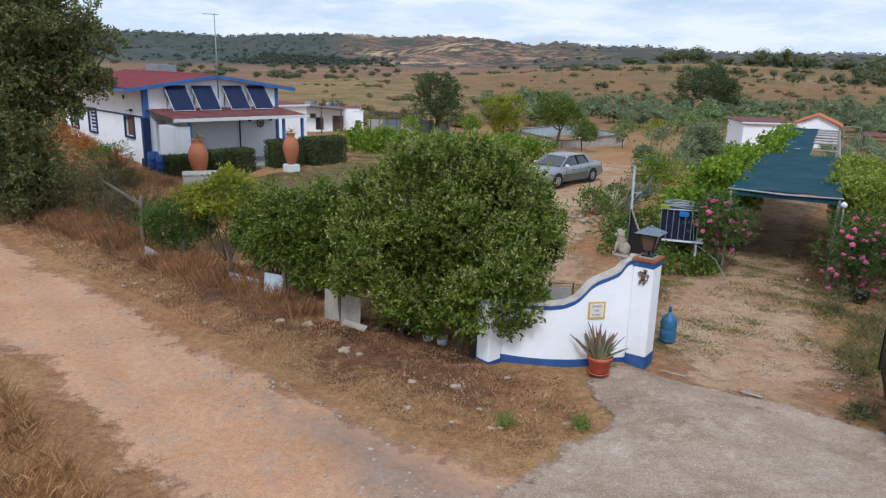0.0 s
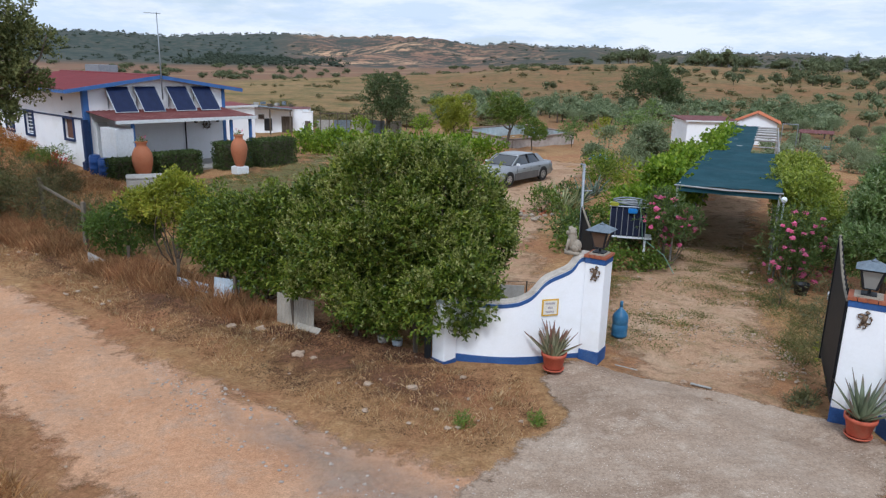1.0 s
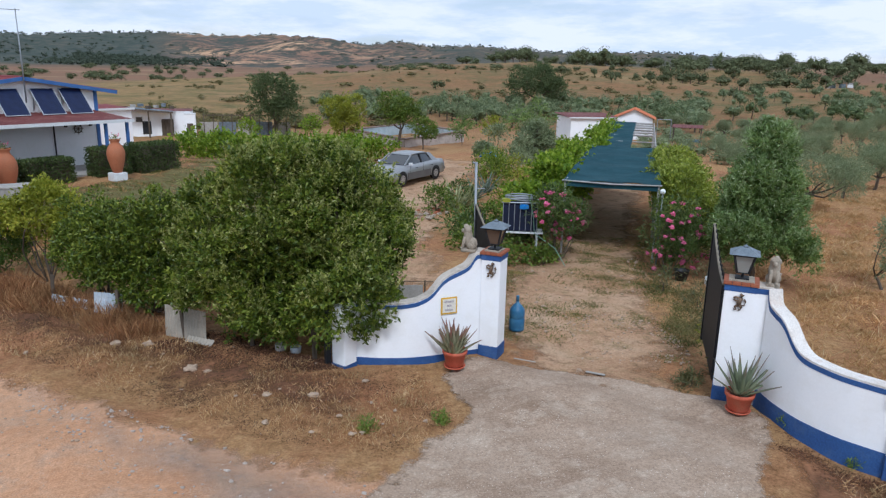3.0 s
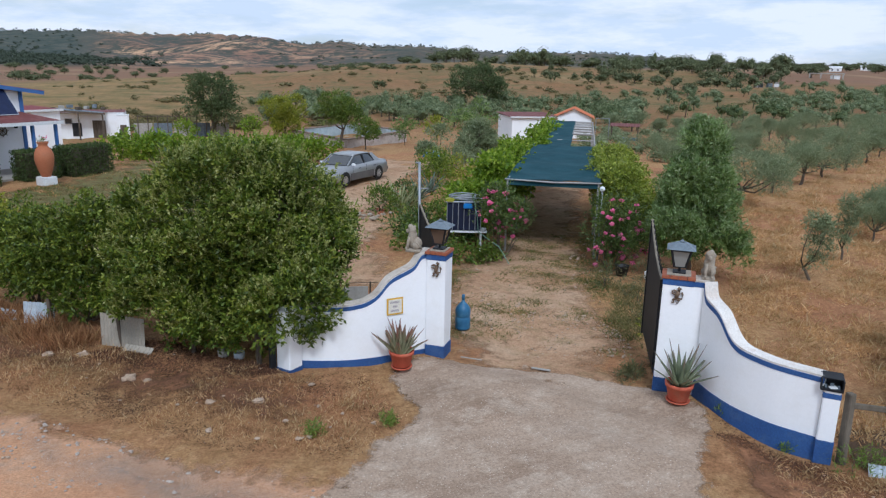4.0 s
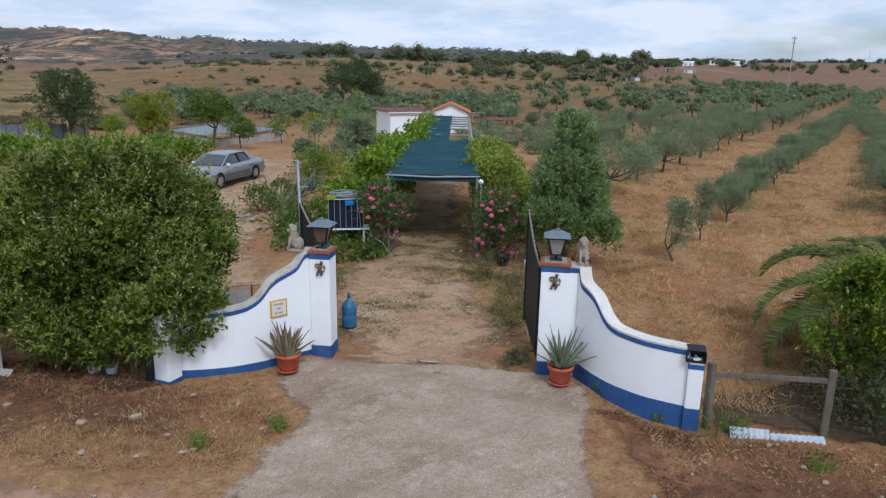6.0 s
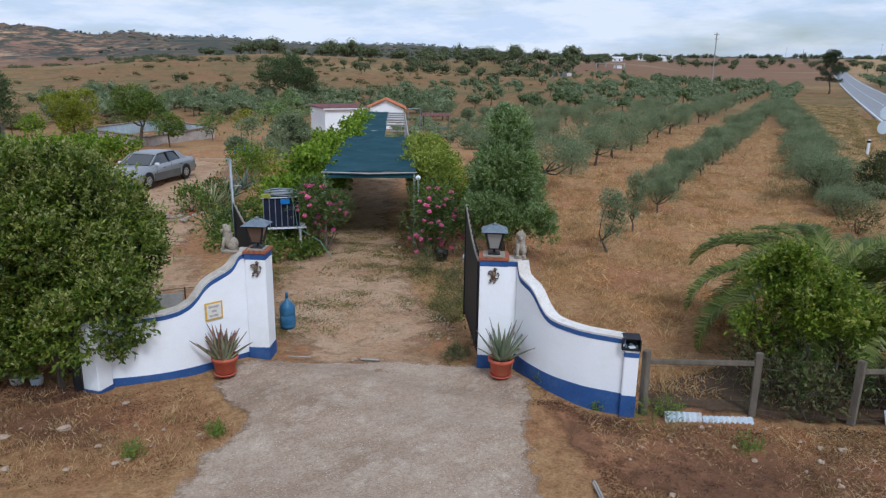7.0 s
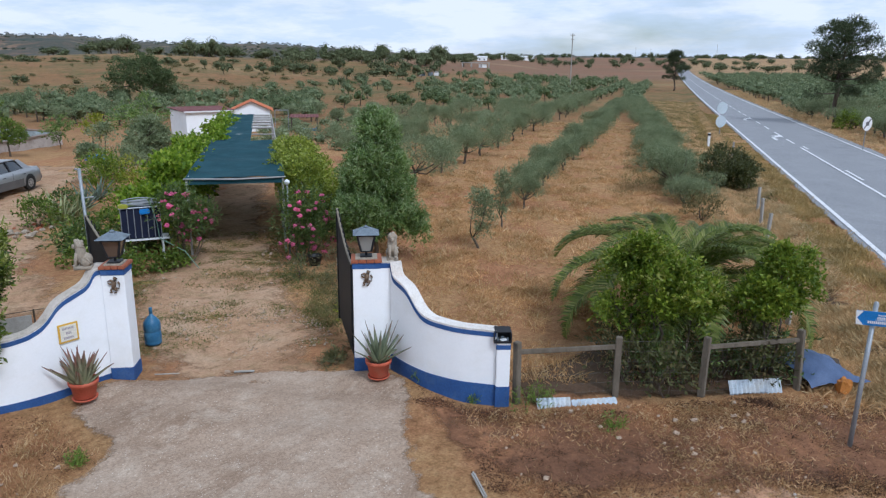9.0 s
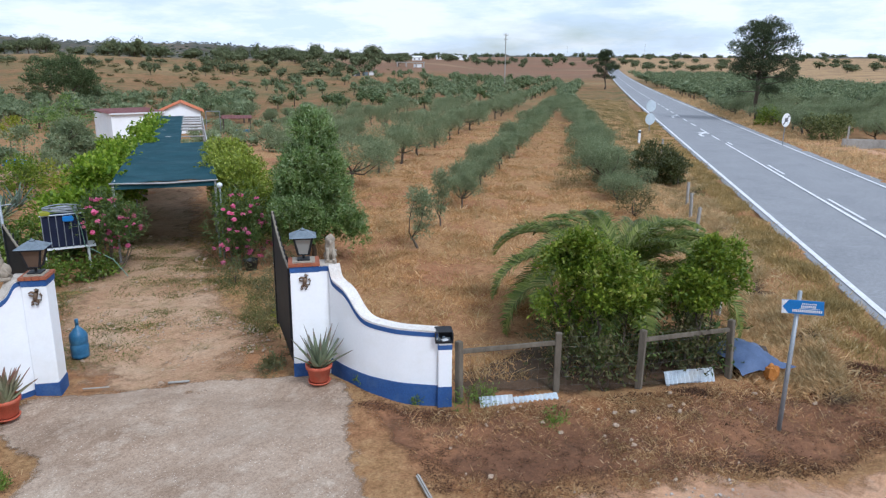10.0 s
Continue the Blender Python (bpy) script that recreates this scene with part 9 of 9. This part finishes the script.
def far_house(az, r, w, h, label, roof=None):
    x, y = spot_at(az, r)
    th = thing("far_house", pose(x, y, z_at(x, y) - 0.3, 0, 0, -az), label, "house", "white houses far off")
    part("wall", Build().box((0, 0, h / 2), (w, w * 0.6, h)), MAT_WHITEWASH, th)
    k = w / 2 + 0.3
    part("roof", Build().add([(-k, -w * 0.33, h), (k, -w * 0.33, h), (k, w * 0.33, h), (-k, w * 0.33, h), (-k, 0, h * 1.35), (k, 0, h * 1.35)], [(0, 1, 5, 4), (2, 3, 4, 5), (0, 4, 3), (1, 2, 5), (3, 2, 1, 0)]), roof or MAT_PALE, th)
    for x0 in (-0.25, 0.2):
        wd = part("window", Build().box((x0 * w, -w * 0.302, h * 0.5), (w * 0.12, 0.1, h * 0.4)), MAT_PANE, th)
    return th


far_house(3.6, 520, 7, 2.8, "small white house among the oak pastures")
far_house(45.5, 520, 7, 2.6, "white house on the far rise")
far_house(47.4, 640, 9, 3.0, "white house among trees on the rise")
far_house(49.0, 660, 12, 3.2, "white house among trees on the rise")
px0, py0 = spot_at(45.0, 330)
pg = thing("white_pergola", pose(px0, py0, z_at(px0, py0) - 0.9, 0, 0, -45), "pale grey concrete pergola on the red field", "pergola")
for x in (-6, -2, 2.5, 6):
    for y in (0, 4):
        part("column", Build().box((x, y, 1.6), (0.5, 0.5, 3.6)), MAT_CEMENT, pg)
part("beam", Build().box((0, 0, 3.5), (13, 0.5, 0.4)), MAT_CEMENT, pg)
part("beam", Build().box((0, 4, 3.5), (13, 0.5, 0.4)), MAT_CEMENT, pg)
pg.scale = (1.0, 1.0, 0.85)
part("room", Build().box((3.2, 2, 1.4), (3.6, 3.0, 2.6)), MAT_WHITEWASH, pg, "white walled room")
# ---- grass, stones, litter ----
rng_s = np.random.default_rng(90)


def scatter(n, poly, seed, clump=0.0):
    """Random plan points in a polygon; clump gathers them in patches."""
    rng = np.random.default_rng(seed)
    p = np.array(poly, float)
    lo, hi = p.min(0), p.max(0)
    out = []
    got = 0
    while got < n:
        q = rng.uniform(lo, hi, (n * 3, 2))
        ins = np.zeros(len(q), bool)
        j = len(p) - 1
        for i in range(len(p)):
            cross = ((p[i, 1] > q[:, 1]) != (p[j, 1] > q[:, 1])) & (q[:, 0] < (p[j, 0] - p[i, 0]) * (q[:, 1] - p[i, 1]) / (p[j, 1] - p[i, 1] + 1e-12) + p[i, 0])
            ins ^= cross
            j = i
        if clump:
            f = np.sin(q[:, 0] * 1.7 + 0.9 * np.sin(q[:, 1] * 1.3)) + np.sin(q[:, 1] * 2.1 + 1.1 * np.sin(q[:, 0] * 1.9)) + 0.8 * np.sin(q[:, 0] * 4.3 - q[:, 1] * 3.7)
            ins &= rng.random(len(q)) < np.clip(0.45 + clump * f * 0.35, 0.03, 1)
        q = q[ins]
        out.append(q)
        got += len(q)
    return np.concatenate(out)[:n]


VERGE_L = [(-26, 31.5), (-12.9, 20.0), (-6.5, 14.4), (-2.7, 10.9), (-0.6, 9.3), (1.15, 8.2), (2.22, 9.08), (2.2, 9.8), (2.05, 10.8), (0.8, 11.12), (-0.7, 12.2), (-2.0, 13.1), (-5.0, 15.6), (-8.1, 18.1), (-10.2, 20.3), (-15, 23.2), (-28, 33.5)]
VERGE_FOOT = [(-15, 22.3), (-8.2, 17.4), (-5.1, 14.9), (-3.0, 13.2), (-2.5, 13.8), (-5.0, 16.2), (-8.1, 18.8), (-15, 24)]
VERGE_R = [(6.9, 7.0), (7.4, 6.3), (8.9, 5.2), (10.0, 4.4), (11.6, 3.5), (13.5, 3.0), (13.6, 0.7), (11.0, 1.2), (9.0, 2.1), (7.3, 3.3), (6.1, 4.3), (5.6, 5.2)]
CORNER = [(-13.5, 14.6), (-9.5, 11.9), (-7.2, 10.2), (-5.3, 8.4), (-3.7, 6.9), (-3.0, 4.5), (-9, 5.5), (-14, 10)]
FIELD = [(7.6, 9.6), (7.8, 7.2), (9, 6.0), (11.6, 4.2), (15, 5.6), (22, 9.4), (32, 15), (48, 25), (60, 40), (40, 48), (24, 30), (13.5, 18), (9.5, 12.5)]
ROADSIDE = [(11.8, 3.6), (15, 5.0), (22, 8.7), (32, 14.3), (50, 24.8), (80, 42), along_road(92, -4.4), along_road(60, -4.4), along_road(38, -4.4), along_road(22, -4.4), along_road(13, -4.4), (12.2, 2.2)]
ROAD_EDGE = [along_road(s, -4.9) for s in (8, 20, 40, 60, 90)] + [along_road(s, -5.98) for s in (90, 60, 40, 20, 8)]
FIELD_NEAR = [(7.6, 9.6), (7.8, 7.2), (9, 6.0), (11.6, 4.2), (15, 5.6), (24, 10.5), (30, 22), (22, 26), (13.5, 18), (9.5, 12.5)]
YARD = [(3.8, 12.2), (6.9, 10.2), (9.2, 15.0), (11, 19.5), (8.6, 21), (6, 17.2), (4.2, 15.5)]
grass_blades("dry_grass_verge", scatter(13000, VERGE_L, 1, 1.1), 0.06, MAT_STRAW_RED, "short dry straw-coloured grass on the verge", 1, 7, 0.008, 0.9, 0.05)
grass_blades("dry_grass_verge_foot", scatter(7500, VERGE_FOOT, 2, 0.7), 0.40, MAT_STRAW_RED, "tall dry brown grass along the fence", 2, 5, 0.0045, 0.28, 0.12)
grass_blades("pale_grass_tufts", scatter(1500, VERGE_L, 3, 1.2), 0.13, MAT_STRAW_PALE, "pale dry grass tufts on the verge", 3, 8, 0.007, 0.45, 0.06)
grass_blades("dry_grass_gate_verge", scatter(11000, VERGE_R, 4, 1.1), 0.06, MAT_STRAW_RED, "short dry grass beside the driveway", 4, 7, 0.008, 0.9, 0.05)
grass_blades("pale_grass_gate_verge", scatter(1500, VERGE_R, 5, 1.2), 0.12, MAT_STRAW_PALE, "pale dry grass tufts by the sign post", 5, 7, 0.006, 0.9, 0.08)
grass_blades("track_corner_grass", scatter(5200, CORNER, 6, 0.6), 0.32, MAT_STRAW, "tall dry grass on the far side of the track", 6, 8, 0.007, 0.5, 0.07)
grass_blades("field_grass", scatter(11000, FIELD, 7, 1.0), 0.15, MAT_STRAW_FIELD, "dry matted grass between the olive rows", 7, 7, 0.022, 0.9, 0.10)
grass_blades("field_pale_grass", scatter(1800, FIELD, 8, 1.2), 0.30, MAT_STRAW_PALE, "pale dry grass tufts in the olive field", 8, 8, 0.018, 0.5, 0.10)
grass_blades("roadside_grass", scatter(13000, ROADSIDE, 9, 1.0), 0.26, MAT_STRAW_PALE, "tall dry grass along the paved road", 9, 9, 0.008, 0.75, 0.16)
grass_blades("field_grass_near", scatter(9000, FIELD_NEAR, 30, 1.0), 0.16, MAT_STRAW_FIELD, "matted dry grass near the palm and the wall", 30, 8, 0.016, 0.9, 0.09)
grass_blades("roadside_green_grass", scatter(8000, ROAD_EDGE, 10, 0.4), 0.085, leaf_mat("verge_weed", (0.20, 0.165, 0.056), (0.36, 0.275, 0.105), (0.54, 0.41, 0.21), 0.8, 0.25), "yellowish green weeds along the paved road", 10, 9, 0.012, 0.45, 0.12)
grass_blades("yard_weeds", scatter(5200, YARD, 11, 2.2), 0.085, MAT_WEED, "sparse short weeds in the yard", 11, 8, 0.02, 1.3, 0.09)
grass_blades("yard_straw", scatter(6500, YARD, 12, 1.4), 0.06, MAT_STRAW, "sparse dry stubble in the yard", 12, 6, 0.014, 1.0, 0.06)
grass_blades("dark_litter", scatter(22000, VERGE_L, 31, -1.1), 0.05, leaf_mat("brown_litter", (0.048, 0.024, 0.015), (0.125, 0.058, 0.034), (0.22, 0.12, 0.075), 0.9, 0.1), "dark brown dry leaf litter on the verge", 31, 5, 0.02, 2.5, 0.08)
grass_blades("dark_litter_gate", scatter(20000, VERGE_R, 32, -1.1), 0.055, bpy.data.materials["brown_litter"], "dark brown dry leaf litter beside the driveway", 32, 5, 0.02, 2.5, 0.08)
UNDER_PRIVET = [(-2.6, 12.9), (-1.2, 11.75), (0.2, 11.1), (0.75, 11.15), (0.6, 11.6), (-0.6, 12.5), (-1.8, 13.4)]
WALL_FOOT = [(6.95, 8.0), (6.8, 7.6), (6.95, 7.05), (7.35, 6.5), (7.2, 6.2), (6.7, 6.9), (6.5, 7.6)]
grass_blades("leaf_litter_privet", scatter(5200, UNDER_PRIVET, 33, 0.3), 0.06, bpy.data.materials["brown_litter"], "dark reddish brown dead leaves under the privet", 33, 5, 0.024, 2.5, 0.06)
grass_blades("leaf_litter_wall", scatter(3400, WALL_FOOT, 34, 0.5), 0.05, bpy.data.materials["brown_litter"], "dark reddish brown dead leaves at the wall's foot", 34, 5, 0.022, 2.5, 0.06)
LAWN = [(-9.5, 20.5), (-4.5, 17.6), (-1.0, 15.0), (1.2, 15.5), (1.6, 24), (2.2, 30), (3, 36), (-6, 35), (-5.5, 29), (-10, 25)]
grass_blades("garden_grass", scatter(2600, LAWN, 13, 0.9), 0.12, MAT_STRAW, "patchy dry grass in the garden", 13, 7, 0.02, 0.8, 0.08)
grass_blades("garden_green_grass", scatter(6500, LAWN, 14, 1.0), 0.11, MAT_WEED, "patchy green grass in the garden", 14, 7, 0.02, 0.8, 0.08)
BANK = [(-19, 27), (-13.5, 22.3), (-10.2, 20.8), (-8.2, 19), (-6, 20), (-10.5, 27), (-13.2, 29), (-20, 36), (-24, 33)]
grass_blades("bank_grass", scatter(4500, BANK, 15, 0.8), 0.24, MAT_STRAW, "dry grass on the bank below the house", 15, 7, 0.02, 0.6, 0.09)


def pebbles(name, pts, size, mat, label, seed):
    rng = random.Random(seed)
    b = Build()
    for x, y in pts:
        r = size * (0.35 + 1.6 * rng.random() ** 3)
        b.blob((x, y, z_at(x, y) + 0.022 + r * 0.2), (r, r * rng.uniform(0.6, 1), r * 0.55), rng.uniform(0, 50), 0.8, 6, 4)
    return tagged(part(name, b, mat), label, "stones", "", "stuff")


pebbles("verge_stones", scatter(130, VERGE_L, 21, 0.9), 0.030, MAT_PEBBLE, "pale stones scattered on the verge", 1)
pebbles("gate_verge_stones", scatter(120, VERGE_R, 22, 0.9), 0.026, MAT_PEBBLE, "pale stones beside the driveway", 2)
pebbles("yard_stones", scatter(260, YARD, 23, 0.6), 0.028, MAT_PEBBLE, "small stones in the yard", 3)
for k, (x, y, r) in enumerate(((-1.72, 11.75, 0.17), (-1.45, 11.6, 0.09), (-2.6, 12.9, 0.12), (-0.45, 10.35, 0.10), (0.25, 10.2, 0.12), (-3.2, 13.1, 0.14), (4.75, 10.42, 0.09), (8.35, 3.9, 0.07), (9.7, 4.0, 0.08), (7.05, 12.6, 0.07))):
    tagged(part("stone", Build().blob((x, y, z_at(x, y) + r * 0.18), (r * 0.75, r * 0.55, r * 0.38), k * 3.1, 0.8, 9, 6), MAT_PEBBLE), "pale weathered stone lying on the verge", "stone", "stones on the verge")
kb = thing("kerb_edge", pose(5.55, 5.25, 0.03, 0, 0, 62), "broken pale concrete edging at the driveway's border", "edging")
part("edging", Build().box((0, 0, 0.03), (0.55, 0.05, 0.06)), MAT_CEMENT, kb, "", False, 0.02)
ts = thing("gate_sill", pose(4.95, 10.2, 0.05, 0, 0, math.degrees(rz_gate)), "worn pale sill strip across the gateway", "sill")
part("strip", Build().box((0, 0, 0.006), (0.34, 0.06, 0.02)), MAT_CEMENT, ts, "", False, 0.01)
part("strip", Build().box((-1.25, 0.02, 0.004), (0.4, 0.03, 0.014)), MAT_CEMENT, ts, "", False, 0.006)
for k, (x, y, r) in enumerate(((7.62, 6.28, 0.20), (7.85, 6.15, 0.14), (2.0, 9.05, 0.07), (0.95, 8.95, 0.08), (6.95, 8.0, 0.06), (7.2, 7.0, 0.05), (8.0, 5.0, 0.12))):
    shrub("green_weed", x, y, [(0, 0, r * 0.7, r, r, r)], 260, 0.07, leaf_mat("bright_weed_leaf", (0.09, 0.16, 0.02), (0.20, 0.28, 0.05)) if k == 0 else bpy.data.materials["bright_weed_leaf"], "small bright green weed at the wall's foot" if k < 2 else "small green weed on the dry verge", "weeds", 2, 600 + k, 0.006, per=5, aspect=0.2, shell=1.0, up=1.2)

CENTRE = [(5.4, 11.3), (6.4, 11.0), (7.3, 13.2), (8.3, 15.8), (9.3, 18.6), (8.6, 18.9), (7.4, 16.4), (6.2, 13.6)]
grass_blades("drive_centre_grass", scatter(2400, CENTRE, 41, 1.2), 0.07, leaf_mat("dull_green_grass", (0.12, 0.125, 0.045), (0.23, 0.20, 0.085), (0.36, 0.28, 0.14), 0.8, 0.25), "dull green and straw grass between the wheel tracks", 41, 9, 0.016, 1.1, 0.10)
EDGE_R = [(6.8, 10.2), (7.4, 9.9), (8.2, 11.6), (9.4, 14.2), (8.7, 14.6), (7.7, 12.6)]
grass_blades("gate_side_weeds", scatter(520, EDGE_R, 42, 2.0), 0.15, bpy.data.materials["dull_green_grass"], "dull green weeds along the drive by the gate leaf", 42, 8, 0.012, 0.8, 0.10)
pebbles("drive_gravel", scatter(520, [(5.0, 10.9), (6.8, 10.1), (7.4, 12.0), (6.6, 13.2), (5.4, 12.6)], 43, 0.8), 0.016, MAT_PEBBLE, "fine pale gravel strewn over the drive", 4)
DITCH = [along_road(s, -3.0) for s in (13, 20, 40, 60, 90)] + [along_road(s, -5.0) for s in (90, 60, 40, 20, 13)]
grass_blades("ditch_weeds", scatter(5000, DITCH, 44, 1.2), 0.2, bpy.data.materials["verge_weed"], "brownish green weeds in the roadside ditch", 44, 9, 0.012, 0.5, 0.12)
FENCE_STRIP = [along_road(s, -1.9) for s in (13, 24, 36, 50)] + [along_road(s, -3.6) for s in (50, 36, 24, 13)]
grass_blades("fence_pale_grass", scatter(5200, FENCE_STRIP, 45, 1.2), 0.26, MAT_STRAW_PALE, "bleached dry grass along the roadside fence", 45, 9, 0.009, 0.45, 0.10)
VERGE_NEAR = [along_road(s, -4.9) for s in (12, 20, 30, 48)] + [along_road(s, -5.85) for s in (48, 30, 20, 12)]
grass_blades("verge_weeds", scatter(4800, VERGE_NEAR, 46, 0.9), 0.24, leaf_mat("olive_weed", (0.28, 0.20, 0.080), (0.46, 0.33, 0.14), (0.64, 0.50, 0.29), 0.8, 0.25), "olive brown weeds along the asphalt edge", 46, 9, 0.013, 0.5, 0.12)
BLEACHED = [along_road(s, -2.6) for s in (12, 20, 30, 48)] + [along_road(s, -4.9) for s in (48, 30, 20, 12)]
grass_blades("bleached_grass", scatter(7000, BLEACHED, 47, 1.2), 0.24, leaf_mat("bleached_straw", (0.42, 0.29, 0.15), (0.66, 0.52, 0.32), (0.78, 0.68, 0.48), 0.8, 0.25), "tall bleached grass between fence and road", 47, 9, 0.007, 0.75, 0.16)
MARGIN = [along_road(s, 1.6) for s in (30, 50, 80, 120)] + [along_road(s, -4.6) for s in (120, 80, 50, 30)]
grass_blades("margin_grass", scatter(6000, MARGIN, 49, 0.8), 0.22, MAT_STRAW_PALE, "pale dry grass between the olive row and the road", 49, 8, 0.022, 0.7, 0.22)
grass_blades("margin_weeds", scatter(9000, MARGIN, 50, -0.6), 0.20, bpy.data.materials["dull_green_grass"], "greenish weeds between the olive row and the road", 50, 8, 0.022, 0.7, 0.22)
FAR_VERGE = [along_road(s, -13.9) for s in (18, 40, 70, 110, 180)] + [along_road(s, -17.2) for s in (180, 110, 70, 40, 18)]
grass_blades("far_verge_grass", scatter(9000, FAR_VERGE, 48, 0.6), 0.30, MAT_STRAW_PALE, "pale dry grass on the far side of the road", 48, 8, 0.030, 0.6, 0.25)
LANE = [(-4.6, 11.6), (-2.4, 10.1), (-0.5, 8.7), (1.0, 7.5), (2.6, 6.0), (5.0, 4.4), (8.4, 2.6), (7.4, 0.8), (4.6, 2.4), (1.6, 4.8), (-0.6, 6.8), (-3.4, 9.8)]
pebbles("lane_gravel", scatter(1300, LANE, 46, 0.6), 0.017, surface("grey_gravel_stone", (0.28, 0.23, 0.19), (0.48, 0.42, 0.37), 9.0, 0.95, 70.0, 0.5, 0.01), "loose grey gravel along the lane", 5)
TRACK = [(-11, 17.5), (-6.6, 13.6), (-3.0, 10.2), (-1.4, 7.6), (-3.4, 7.4), (-6.6, 10.6), (-13, 15.2)]
pebbles("track_stones", scatter(700, TRACK, 47, 0.6), 0.016, MAT_PEBBLE, "small tan stones loose on the dirt track", 6)
